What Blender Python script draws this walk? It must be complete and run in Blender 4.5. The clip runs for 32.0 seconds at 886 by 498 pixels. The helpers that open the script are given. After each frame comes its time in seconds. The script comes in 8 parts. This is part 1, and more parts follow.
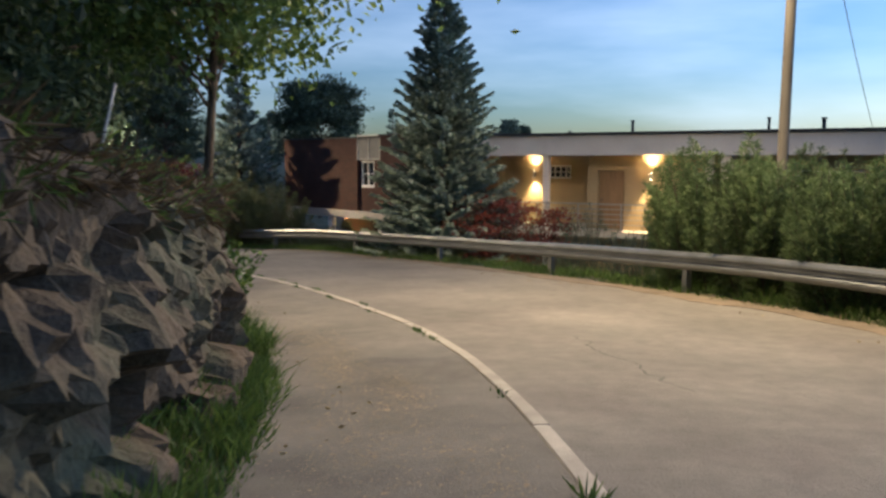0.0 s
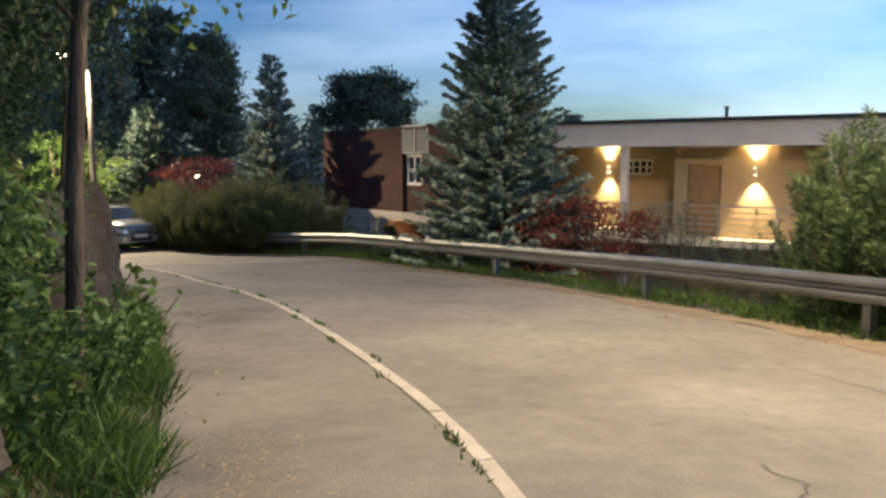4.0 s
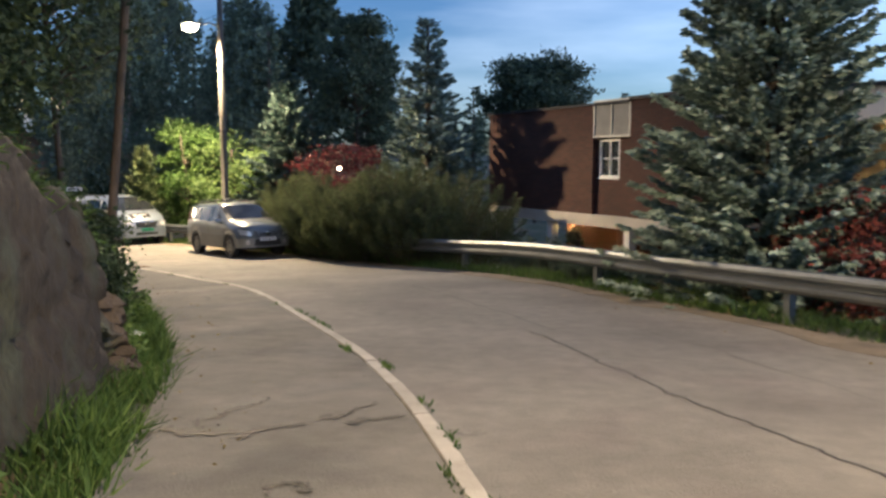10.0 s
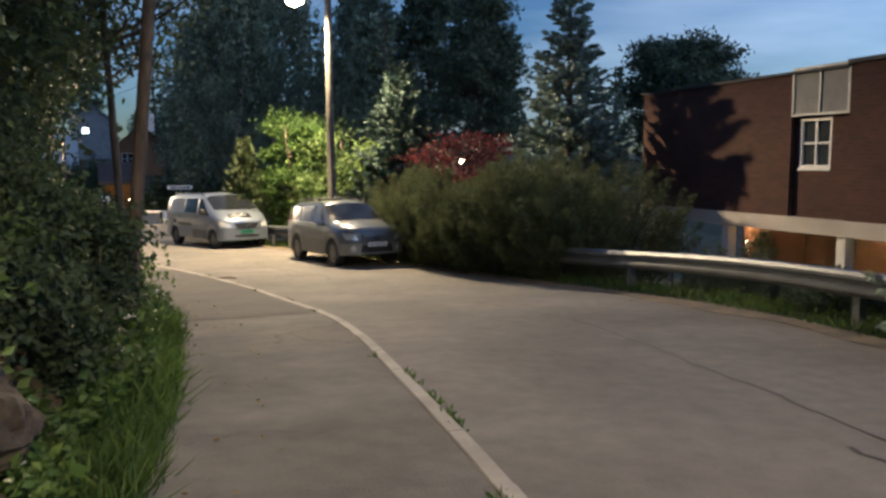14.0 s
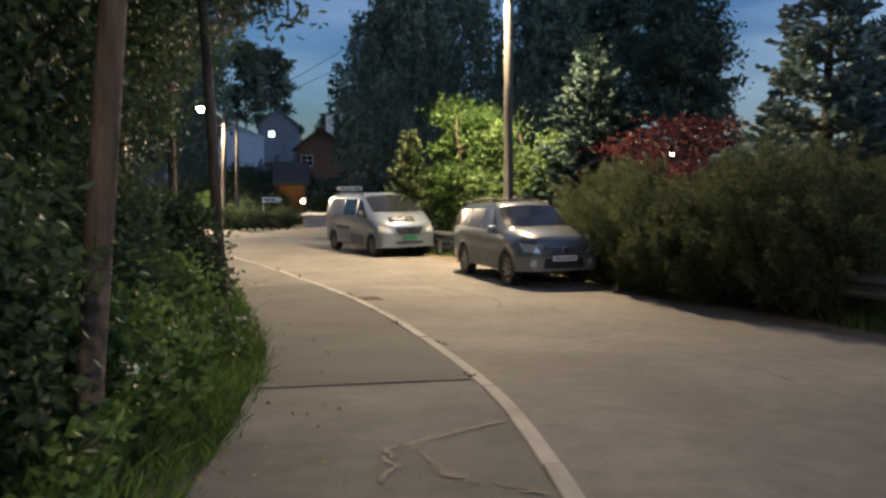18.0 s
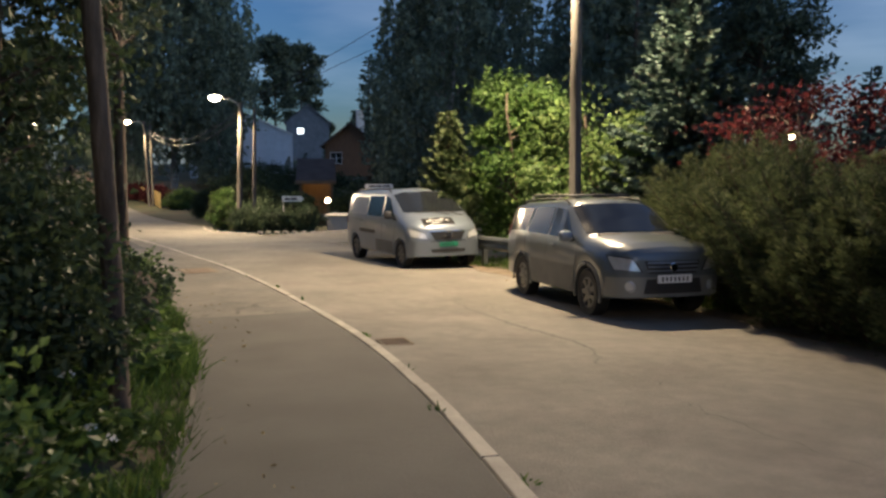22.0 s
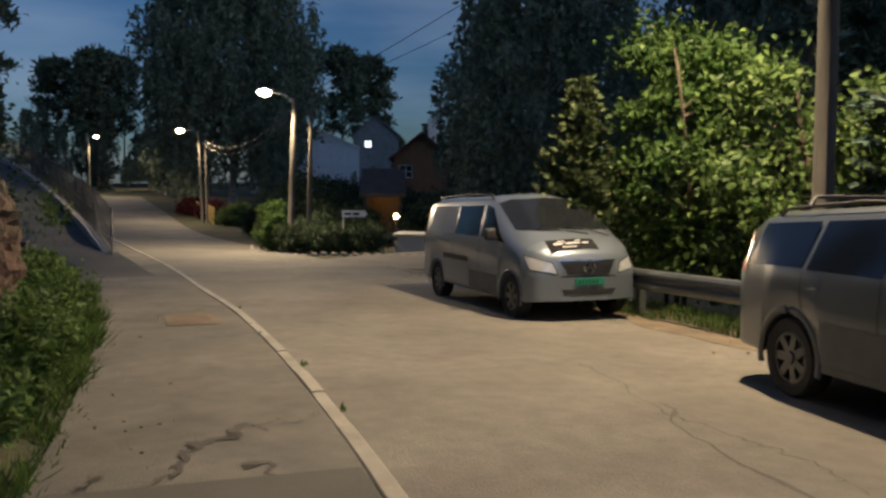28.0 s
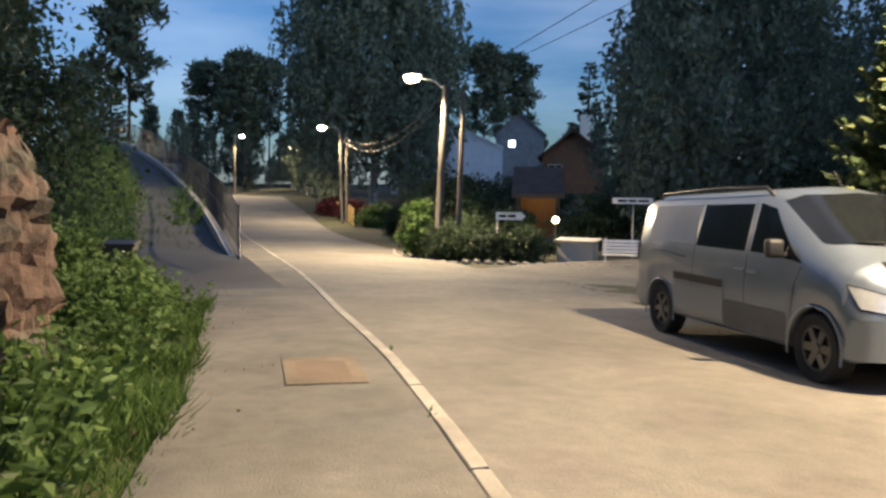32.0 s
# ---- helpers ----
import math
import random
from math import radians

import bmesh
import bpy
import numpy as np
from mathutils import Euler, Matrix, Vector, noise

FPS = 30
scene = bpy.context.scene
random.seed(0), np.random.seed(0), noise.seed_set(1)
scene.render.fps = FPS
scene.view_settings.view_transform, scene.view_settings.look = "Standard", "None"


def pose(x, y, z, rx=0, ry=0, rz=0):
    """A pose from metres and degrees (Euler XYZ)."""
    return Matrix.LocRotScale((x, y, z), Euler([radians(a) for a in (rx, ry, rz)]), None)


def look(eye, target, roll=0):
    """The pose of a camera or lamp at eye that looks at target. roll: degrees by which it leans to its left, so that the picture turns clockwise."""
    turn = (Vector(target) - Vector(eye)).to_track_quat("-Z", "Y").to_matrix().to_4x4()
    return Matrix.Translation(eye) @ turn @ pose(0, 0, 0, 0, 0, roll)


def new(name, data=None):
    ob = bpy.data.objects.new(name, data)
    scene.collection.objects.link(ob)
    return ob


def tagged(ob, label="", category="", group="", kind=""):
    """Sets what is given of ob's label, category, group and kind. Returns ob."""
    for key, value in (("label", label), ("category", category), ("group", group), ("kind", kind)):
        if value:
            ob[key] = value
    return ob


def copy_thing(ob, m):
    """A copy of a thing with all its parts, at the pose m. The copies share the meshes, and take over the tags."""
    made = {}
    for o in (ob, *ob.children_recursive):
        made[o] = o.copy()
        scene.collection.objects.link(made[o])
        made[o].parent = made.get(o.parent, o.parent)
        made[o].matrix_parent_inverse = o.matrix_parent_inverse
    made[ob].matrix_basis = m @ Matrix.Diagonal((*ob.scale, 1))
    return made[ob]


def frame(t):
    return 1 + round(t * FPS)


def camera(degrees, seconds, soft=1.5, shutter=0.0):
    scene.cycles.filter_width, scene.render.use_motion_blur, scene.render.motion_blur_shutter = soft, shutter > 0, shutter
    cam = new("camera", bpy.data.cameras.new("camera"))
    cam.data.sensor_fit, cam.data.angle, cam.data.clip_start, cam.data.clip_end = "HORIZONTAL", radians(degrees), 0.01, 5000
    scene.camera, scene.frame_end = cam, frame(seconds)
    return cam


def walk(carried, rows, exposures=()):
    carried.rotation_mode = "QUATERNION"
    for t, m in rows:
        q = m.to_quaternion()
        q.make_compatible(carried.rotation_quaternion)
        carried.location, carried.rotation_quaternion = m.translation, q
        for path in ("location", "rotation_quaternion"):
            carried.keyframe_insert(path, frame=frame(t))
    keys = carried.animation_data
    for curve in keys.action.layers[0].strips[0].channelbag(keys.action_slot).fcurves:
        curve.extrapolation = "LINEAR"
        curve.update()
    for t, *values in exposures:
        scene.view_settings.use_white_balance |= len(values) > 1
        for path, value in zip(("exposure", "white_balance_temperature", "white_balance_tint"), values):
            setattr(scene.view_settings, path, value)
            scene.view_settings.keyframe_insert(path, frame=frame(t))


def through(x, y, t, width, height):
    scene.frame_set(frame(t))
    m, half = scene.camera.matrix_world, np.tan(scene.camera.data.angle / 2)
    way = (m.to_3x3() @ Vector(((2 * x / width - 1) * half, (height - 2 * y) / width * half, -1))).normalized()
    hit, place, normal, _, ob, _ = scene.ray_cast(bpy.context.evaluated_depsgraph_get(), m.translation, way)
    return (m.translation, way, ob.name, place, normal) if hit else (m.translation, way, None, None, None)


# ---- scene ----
cam = camera(57.0, 32.0, 2.7, 0.5)
METRES, EYE, TILT, LEAN, TURN = 36.0, 1.44, -5.0, -3.5, 0.0
ROWS = [
    (0.0, 0.0, 0.0, 0.0, -0.08, -1.31, 3.52),
    (0.5, 0.0003, 0.0152, -0.0001, -1.35, -1.34, 3.55),
    (1.0, 0.0004, 0.0313, 0.0006, -1.66, -1.42, 3.51),
    (1.5, 0.0013, 0.0469, 0.0009, -1.75, -1.41, 3.58),
    (2.0, 0.0023, 0.0626, 0.0012, -1.85, -1.4, 3.65),
    (2.5, 0.0015, 0.0781, 0.0022, -1.92, -1.42, 3.56),
    (3.0, 0.0017, 0.0932, 0.0028, -1.98, -1.42, 3.69),
    (3.5, 0.0004, 0.1079, 0.0033, 1.02, -1.18, 3.33),
    (4.0, 0.0, 0.1232, 0.0032, 3.89, -1.0, 3.11),
    (4.5, -0.0016, 0.1389, 0.0038, 5.71, -0.96, 2.89),
    (6.5, -0.0116, 0.199, 0.0048, 10.93, -0.52, 2.53),
    (7.0, -0.0158, 0.2154, 0.0055, 10.9, -0.61, 2.45),
    (7.5, -0.0192, 0.2312, 0.0058, 10.82, -0.56, 2.48),
    (8.0, -0.024, 0.2476, 0.0065, 10.77, -0.61, 2.49),
    (8.5, -0.0278, 0.2631, 0.0068, 10.69, -0.52, 2.51),
    (9.0, -0.0351, 0.2789, 0.0073, 10.73, -0.56, 2.35),
    (9.5, -0.0408, 0.2939, 0.0077, 12.42, -0.38, 2.16),
    (10.0, -0.0464, 0.3084, 0.0085, 14.86, -0.27, 1.95),
    (10.5, -0.0531, 0.322, 0.01, 17.18, -0.14, 1.62),
    (11.0, -0.0589, 0.3358, 0.0108, 19.07, -0.07, 1.52),
    (11.5, -0.0664, 0.3492, 0.0122, 19.98, -0.08, 1.35),
    (12.0, -0.0724, 0.3626, 0.0127, 21.96, 0.03, 1.24),
    (12.5, -0.079, 0.3769, 0.0129, 22.34, -0.04, 1.28),
    (13.0, -0.084, 0.3917, 0.0137, 22.37, -0.06, 1.45),
    (13.5, -0.0906, 0.4066, 0.0142, 22.33, -0.1, 1.47),
    (15.5, -0.1187, 0.4638, 0.0164, 28.25, 0.37, 0.84),
    (16.0, -0.1274, 0.4772, 0.0173, 31.1, 0.34, 0.33),
    (16.5, -0.1341, 0.4908, 0.0178, 36.33, 0.42, -0.1),
    (17.0, -0.1431, 0.5032, 0.0186, 35.63, 0.48, -0.13),
    (17.5, -0.1507, 0.5164, 0.0191, 35.44, 0.53, -0.01),
    (18.0, -0.1593, 0.5293, 0.0198, 35.35, 0.51, 0.05),
    (18.5, -0.1686, 0.5416, 0.0207, 35.26, 0.54, -0.05),
    (19.0, -0.1777, 0.5552, 0.0218, 35.2, 0.47, 0.07),
    (19.5, -0.189, 0.5671, 0.0234, 35.13, 0.44, -0.07),
    (20.0, -0.1989, 0.5794, 0.0241, 35.07, 0.47, 0.04),
    (20.5, -0.2099, 0.5914, 0.0243, 35.02, 0.41, -0.02),
    (21.0, -0.2194, 0.6035, 0.0251, 34.98, 0.47, 0.13),
    (21.5, -0.23, 0.6155, 0.0256, 36.74, 0.48, -0.11),
    (22.0, -0.2397, 0.6276, 0.0264, 37.68, 0.57, -0.2),
    (22.5, -0.2497, 0.6404, 0.0274, 37.81, 0.53, -0.16),
    (23.0, -0.2608, 0.6517, 0.0284, 37.8, 0.55, -0.25),
    (23.5, -0.2718, 0.6634, 0.0288, 37.75, 0.56, -0.25),
    (24.0, -0.2838, 0.674, 0.0294, 37.66, 0.79, -0.33),
    (24.5, -0.2942, 0.6854, 0.0302, 38.65, 0.91, -0.29),
    (25.0, -0.3062, 0.6965, 0.0306, 40.87, 1.11, -0.61),
    (25.5, -0.3164, 0.7067, 0.0316, 41.59, 1.5, -0.64),
    (27.5, -0.364, 0.7516, 0.0345, 42.8, 1.95, -1.04),
    (28.0, -0.3775, 0.7606, 0.0354, 42.31, 1.94, -1.1),
    (28.5, -0.3904, 0.768, 0.0364, 43.96, 2.03, -1.64),
    (29.0, -0.401, 0.7763, 0.037, 53.03, 1.91, -2.77),
    (29.5, -0.4133, 0.7843, 0.0381, 52.3, 1.83, -2.59),
    (30.0, -0.4244, 0.7933, 0.0389, 51.99, 1.85, -2.36),
    (30.5, -0.4372, 0.8017, 0.0391, 51.86, 1.8, -2.38),
    (31.0, -0.4492, 0.8088, 0.0402, 51.79, 1.85, -2.38),
    (31.5, -0.4622, 0.8155, 0.0412, 51.69, 1.86, -2.44),
    (32.0, -0.476, 0.8204, 0.0422, 51.61, 1.88, -2.59),
]
EXPOSURES = [(0.0, 0.55), (4.0, 0.75), (9.0, 0.9), (11.0, 0.75), (13.0, 0.5), (16.0, 0.35), (19.0, 0.12), (21.0, 0.02), (23.0, 0.1), (25.0, 0.45), (27.5, -0.5), (28.3, -0.7), (29.0, 0.45), (32.0, 0.5)]
walk(cam, [(t, pose(0, 0, EYE, TILT, LEAN, TURN) @ pose(METRES * x, METRES * y, METRES * z, 90 + pitch, roll, yaw)) for t, x, y, z, yaw, pitch, roll in ROWS], EXPOSURES)

# ---- world: blue dusk sky with thin cloud, sun just set behind the wood ----
world = bpy.data.worlds.new("dusk")
scene.world = world
world.use_nodes = True
wn, wl = world.node_tree.nodes, world.node_tree.links
wn.clear()
w_out = wn.new("ShaderNodeOutputWorld")
w_bg = wn.new("ShaderNodeBackground")
w_sky = wn.new("ShaderNodeTexSky")
w_sky.sky_type = "NISHITA"
w_sky.sun_disc = False
w_sky.sun_elevation = radians(6.0)
w_sky.sun_rotation = radians(75)
w_sky.altitude = 100
w_sky.ozone_density = 3.0
w_co = wn.new("ShaderNodeTexCoord")
w_map = wn.new("ShaderNodeMapping")
w_map.inputs["Scale"].default_value = (1.0, 1.0, 5.0)
w_noise = wn.new("ShaderNodeTexNoise")
w_noise.inputs["Scale"].default_value = 2.2
w_noise.inputs["Detail"].default_value = 6
w_ramp = wn.new("ShaderNodeValToRGB")
w_ramp.color_ramp.elements[0].position = 0.42
w_ramp.color_ramp.elements[1].position = 0.75
w_mix = wn.new("ShaderNodeMix")
w_mix.data_type = "RGBA"
w_mul = wn.new("ShaderNodeMath")
w_mul.operation = "MULTIPLY"
w_mul.inputs[1].default_value = 0.36
w_mix.inputs["B"].default_value = (4.6, 5.6, 7.2, 1)
w_tint = wn.new("ShaderNodeMix")
w_tint.data_type = "RGBA"
w_tint.blend_type = "MULTIPLY"
w_tint.inputs["Factor"].default_value = 1.0
w_tint.inputs["B"].default_value = (0.69, 0.845, 1.19, 1)
wl.new(w_co.outputs["Generated"], w_map.inputs["Vector"])
wl.new(w_map.outputs["Vector"], w_noise.inputs["Vector"])
wl.new(w_noise.outputs["Fac"], w_ramp.inputs["Fac"])
wl.new(w_ramp.outputs["Color"], w_mul.inputs[0])
wl.new(w_mul.outputs[0], w_mix.inputs["Factor"])
wl.new(w_sky.outputs["Color"], w_tint.inputs["A"])
wl.new(w_tint.outputs["Result"], w_mix.inputs["A"])
w_axis = wn.new("ShaderNodeSeparateXYZ")
w_fade = wn.new("ShaderNodeMapRange")
w_fade.interpolation_type = "SMOOTHSTEP"
w_fade.inputs["From Min"].default_value, w_fade.inputs["From Max"].default_value = -0.6, 1.0
w_fade.inputs["To Min"].default_value, w_fade.inputs["To Max"].default_value = 0.72, 1.35
w_side = wn.new("ShaderNodeVectorMath")
w_side.operation = "SCALE"
wl.new(w_co.outputs["Generated"], w_axis.inputs["Vector"])
wl.new(w_axis.outputs["X"], w_fade.inputs["Value"])
wl.new(w_mix.outputs["Result"], w_side.inputs["Vector"])
wl.new(w_fade.outputs["Result"], w_side.inputs["Scale"])
wl.new(w_side.outputs["Vector"], w_bg.inputs["Color"])
w_bg.inputs["Strength"].default_value = 0.174
wl.new(w_bg.outputs["Background"], w_out.inputs["Surface"])


def lamp(kind, where, watts, colour, size=0.1, aim=None, spread=None):
    """A real light at a lamp that the place has."""
    data = bpy.data.lights.new("lamp_light", kind)
    data.energy, data.color = watts, colour
    if kind == "AREA":
        data.size = size
        if spread:
            data.spread = radians(spread)
    else:
        data.shadow_soft_size = size
    if kind == "SPOT":
        data.spot_size, data.spot_blend = radians(spread or 150), 0.35 if (spread or 0) > 100 else 0.6
    ob = new("lamp_light", data)
    ob.matrix_world = look(where, aim) if aim else pose(*where)
    return ob


WARM = (1.0, 0.76, 0.47)
# street lamp heads, under each luminaire
LAMP_ONE, LAMP_TWO, LAMP_ZERO = (-17.6, 37.3, 5.15), (-39.45, 46.0, 2.88), (3.0, 12.2, 7.0)
LAMP_THREE, LAMP_FIVE, LAMP_FOUR = (-64.6, 57.0, 3.2), (-98.0, 66.5, 4.6), (-112.0, 79.5, 4.6)
lamp("SPOT", LAMP_ONE, 8000, WARM, 0.12, (LAMP_ONE[0] + 1.2, LAMP_ONE[1] - 2.0, -2.4), 149)
lamp("SPOT", LAMP_TWO, 5800, WARM, 0.12, (LAMP_TWO[0] + 0.5, LAMP_TWO[1] - 2.0, -2.8), 161)
lamp("SPOT", LAMP_ZERO, 4300, WARM, 0.35, (LAMP_ZERO[0] - 0.5, LAMP_ZERO[1] + 0.6, -0.5), 149)
lamp("SPOT", LAMP_THREE, 3000, WARM, 0.12, (LAMP_THREE[0], LAMP_THREE[1] - 2.0, -2.8), 174)
lamp("SPOT", LAMP_FIVE, 3000, WARM, 0.12, (LAMP_FIVE[0] + 2, LAMP_FIVE[1] + 2, -1.5), 165)
lamp("SPOT", LAMP_FOUR, 2000, WARM, 0.12, (LAMP_FOUR[0] + 2, LAMP_FOUR[1] - 2, -1.5), 165)

# ---- materials ----
def rgb(c):
    return (c[0], c[1], c[2], 1.0)


def surface(name, base, rough=0.8, dark=0.75, light=1.2, grain=40.0, stain=1.2, bump=0.15, metal=0.0, spots=None, island=0.0,
            per_object=0.0, coat=0.0, spec=0.5, stretch=(1, 1, 1), mid=0.0):
    """Paint or stone with fine grain, larger stains and relief, in metres."""
    m = bpy.data.materials.new(name)
    m.use_nodes = True
    n, l = m.node_tree.nodes, m.node_tree.links
    b = n["Principled BSDF"]
    b.inputs["Roughness"].default_value = rough
    b.inputs["Metallic"].default_value = metal
    b.inputs["Specular IOR Level"].default_value = spec
    b.inputs["Coat Weight"].default_value = coat
    geo = n.new("ShaderNodeNewGeometry")
    mp = n.new("ShaderNodeMapping")
    mp.inputs["Scale"].default_value = stretch
    l.new(geo.outputs["Position"], mp.inputs["Vector"])

    def noise_tex(scale, detail=6):
        t = n.new("ShaderNodeTexNoise")
        t.inputs["Scale"].default_value, t.inputs["Detail"].default_value = scale, detail
        l.new(mp.outputs["Vector"], t.inputs["Vector"])
        return t.outputs["Fac"]

    def span(value, low, high):
        r = n.new("ShaderNodeMapRange")
        r.inputs["From Min"].default_value, r.inputs["From Max"].default_value = 0.3, 0.7
        r.inputs["To Min"].default_value, r.inputs["To Max"].default_value = low, high
        l.new(value, r.inputs["Value"])
        return r.outputs["Result"]

    def times(a, c):
        x = n.new("ShaderNodeMath")
        x.operation = "MULTIPLY"
        l.new(a, x.inputs[0])
        l.new(c, x.inputs[1])
        return x.outputs[0]

    fine, broad = noise_tex(grain), noise_tex(stain)
    value = times(span(fine, 0.5 + dark / 2, 0.5 + light / 2), span(broad, dark, light))
    if mid:
        value = times(value, span(noise_tex(mid, 8), 0.86, 1.12))
    if island or per_object:
        if island:
            src, amount = geo.outputs["Random Per Island"], island
        else:
            src, amount = n.new("ShaderNodeObjectInfo").outputs["Random"], per_object
        r = n.new("ShaderNodeMapRange")
        r.inputs["To Min"].default_value, r.inputs["To Max"].default_value = 1 - amount, 1 + amount
        l.new(src, r.inputs["Value"])
        value = times(value, r.outputs["Result"])
    col = n.new("ShaderNodeMix")
    col.data_type, col.blend_type = "RGBA", "MULTIPLY"
    col.inputs["Factor"].default_value = 1.0
    if spots:
        mixc = n.new("ShaderNodeMix")
        mixc.data_type = "RGBA"
        mixc.inputs["A"].default_value, mixc.inputs["B"].default_value = rgb(base), rgb(spots[0])
        sp = n.new("ShaderNodeMapRange")
        sp.inputs["From Min"].default_value, sp.inputs["From Max"].default_value = spots[2], spots[2] + 0.15
        l.new(noise_tex(spots[1]), sp.inputs["Value"])
        l.new(sp.outputs["Result"], mixc.inputs["Factor"])
        l.new(mixc.outputs["Result"], col.inputs["A"])
    else:
        col.inputs["A"].default_value = rgb(base)
    l.new(value, col.inputs["B"])
    l.new(col.outputs["Result"], b.inputs["Base Color"])
    if bump:
        bp = n.new("ShaderNodeBump")
        bp.inputs["Strength"].default_value = bump
        bp.inputs["Distance"].default_value = 0.02
        l.new(fine, bp.inputs["Height"])
        l.new(bp.outputs["Normal"], b.inputs["Normal"])
    return m


def leafy(name, base, tip, rough=0.6, through=0.35):
    """Leaves: each one a shade of its own, with light passing through."""
    m = bpy.data.materials.new(name)
    m.use_nodes = True
    n, l = m.node_tree.nodes, m.node_tree.links
    b, out = n["Principled BSDF"], n["Material Output"]
    b.inputs["Roughness"].default_value = rough
    b.inputs["Specular IOR Level"].default_value = 0.25
    geo = n.new("ShaderNodeNewGeometry")
    ramp = n.new("ShaderNodeValToRGB")
    ramp.color_ramp.elements[0].color = rgb([c * 0.6 for c in base])
    ramp.color_ramp.elements[1].color = rgb(tip)
    e = ramp.color_ramp.elements.new(0.6)
    e.color = rgb(base)
    l.new(geo.outputs["Random Per Island"], ramp.inputs["Fac"])
    tex = n.new("ShaderNodeTexNoise")
    tex.inputs["Scale"].default_value = 0.9
    l.new(geo.outputs["Position"], tex.inputs["Vector"])
    rng = n.new("ShaderNodeMapRange")
    rng.inputs["From Min"].default_value, rng.inputs["From Max"].default_value = 0.3, 0.7
    rng.inputs["To Min"].default_value, rng.inputs["To Max"].default_value = 0.7, 1.3
    l.new(tex.outputs["Fac"], rng.inputs["Value"])
    mul = n.new("ShaderNodeMix")
    mul.data_type, mul.blend_type = "RGBA", "MULTIPLY"
    mul.inputs["Factor"].default_value = 1.0
    l.new(ramp.outputs["Color"], mul.inputs["A"])
    l.new(rng.outputs["Result"], mul.inputs["B"])
    l.new(mul.outputs["Result"], b.inputs["Base Color"])
    tr = n.new("ShaderNodeBsdfTranslucent")
    l.new(mul.outputs["Result"], tr.inputs["Color"])
    mix = n.new("ShaderNodeMixShader")
    mix.inputs["Fac"].default_value = through
    l.new(b.outputs["BSDF"], mix.inputs[1])
    l.new(tr.outputs["BSDF"], mix.inputs[2])
    l.new(mix.outputs["Shader"], out.inputs["Surface"])
    return m


def glow(name, colour, strength):
    m = bpy.data.materials.new(name)
    m.use_nodes = True
    b = m.node_tree.nodes["Principled BSDF"]
    b.inputs["Base Color"].default_value = rgb(colour)
    b.inputs["Emission Color"].default_value = rgb(colour)
    b.inputs["Emission Strength"].default_value = strength
    return m


def glass(name, colour, rough=0.03):
    m = bpy.data.materials.new(name)
    m.use_nodes = True
    b = m.node_tree.nodes["Principled BSDF"]
    b.inputs["Base Color"].default_value = rgb(colour)
    b.inputs["Roughness"].default_value = rough
    b.inputs["Transmission Weight"].default_value = 0.85
    b.inputs["IOR"].default_value = 1.45
    return m


M_ASPHALT = surface("asphalt_road", (0.178, 0.165, 0.143), 0.85, 0.78, 1.2, 55, 0.5, 0.6, mid=5.0, spots=((0.158, 0.142, 0.125), 0.9, 0.5), stretch=(1, 1, 1))
M_WALKWAY = surface("asphalt_pavement", (0.16, 0.15, 0.13), 0.88, 0.75, 1.22, 70, 0.8, 0.5, mid=5.0, spots=((0.12, 0.115, 0.105), 0.9, 0.5))
M_TAR = surface("tar_seam", (0.055, 0.049, 0.042), 0.7, 0.8, 1.2, 60, 3, 0.3)
M_KERB = surface("granite_kerb", (0.38, 0.35, 0.30), 0.8, 0.78, 1.15, 70, 3, 0.3, per_object=0.12)
M_GRAVEL = surface("sandy_gravel", (0.17, 0.135, 0.095), 0.95, 0.7, 1.3, 60, 2.5, 0.5)
M_SAND = surface("loose_sand", (0.27, 0.22, 0.15), 0.95, 0.7, 1.3, 90, 4, 0.4)
M_SOIL = surface("forest_floor", (0.055, 0.06, 0.03), 0.95, 0.6, 1.4, 12, 0.4, 0.8, spots=((0.08, 0.055, 0.03), 0.8, 0.5))
M_ROCK = surface("mossy_rock", (0.070, 0.051, 0.034), 0.9, 0.5, 1.5, 26, 1.7, 0.9, mid=7.0, spots=((0.05, 0.055, 0.034), 1.1, 0.48))
# much darker brown than the other rock, with faint greenish spots
M_ROCK_DARK = surface("dark_brown_rock", (0.030, 0.023, 0.016), 0.9, 0.4, 1.6, 22, 1.2, 1.0, mid=6.0, stretch=(2.2, 2.2, 0.7), spots=((0.024, 0.027, 0.018), 1.2, 0.48))
M_ROCK_RED = surface("reddish_rock", (0.10, 0.062, 0.046), 0.9, 0.4, 1.6, 22, 2.6, 1.0, spots=((0.07, 0.065, 0.05), 1.6, 0.47))
M_ZINC = surface("galvanised_steel", (0.20, 0.215, 0.225), 0.45, 0.8, 1.12, 30, 2, 0.05, metal=0.75)
M_CONCRETE = surface("pale_concrete", (0.50, 0.47, 0.42), 0.85, 0.85, 1.1, 30, 1, 0.15)
M_POLE = surface("grey_wood_pole", (0.066, 0.06, 0.052), 0.85, 0.75, 1.2, 14, 3, 0.3, stretch=(6, 6, 0.5))
M_BARK = surface("brown_bark", (0.075, 0.056, 0.042), 0.95, 0.55, 1.4, 10, 2.5, 1.0, stretch=(4, 4, 0.7))
M_BARK_PINE = surface("pine_bark", (0.085, 0.062, 0.045), 0.95, 0.5, 1.4, 9, 2.5, 1.0, stretch=(3, 3, 0.8))
M_BARK_BIRCH = surface("birch_bark", (0.50, 0.47, 0.42), 0.8, 0.5, 1.2, 6, 2, 0.5, stretch=(1, 1, 3))
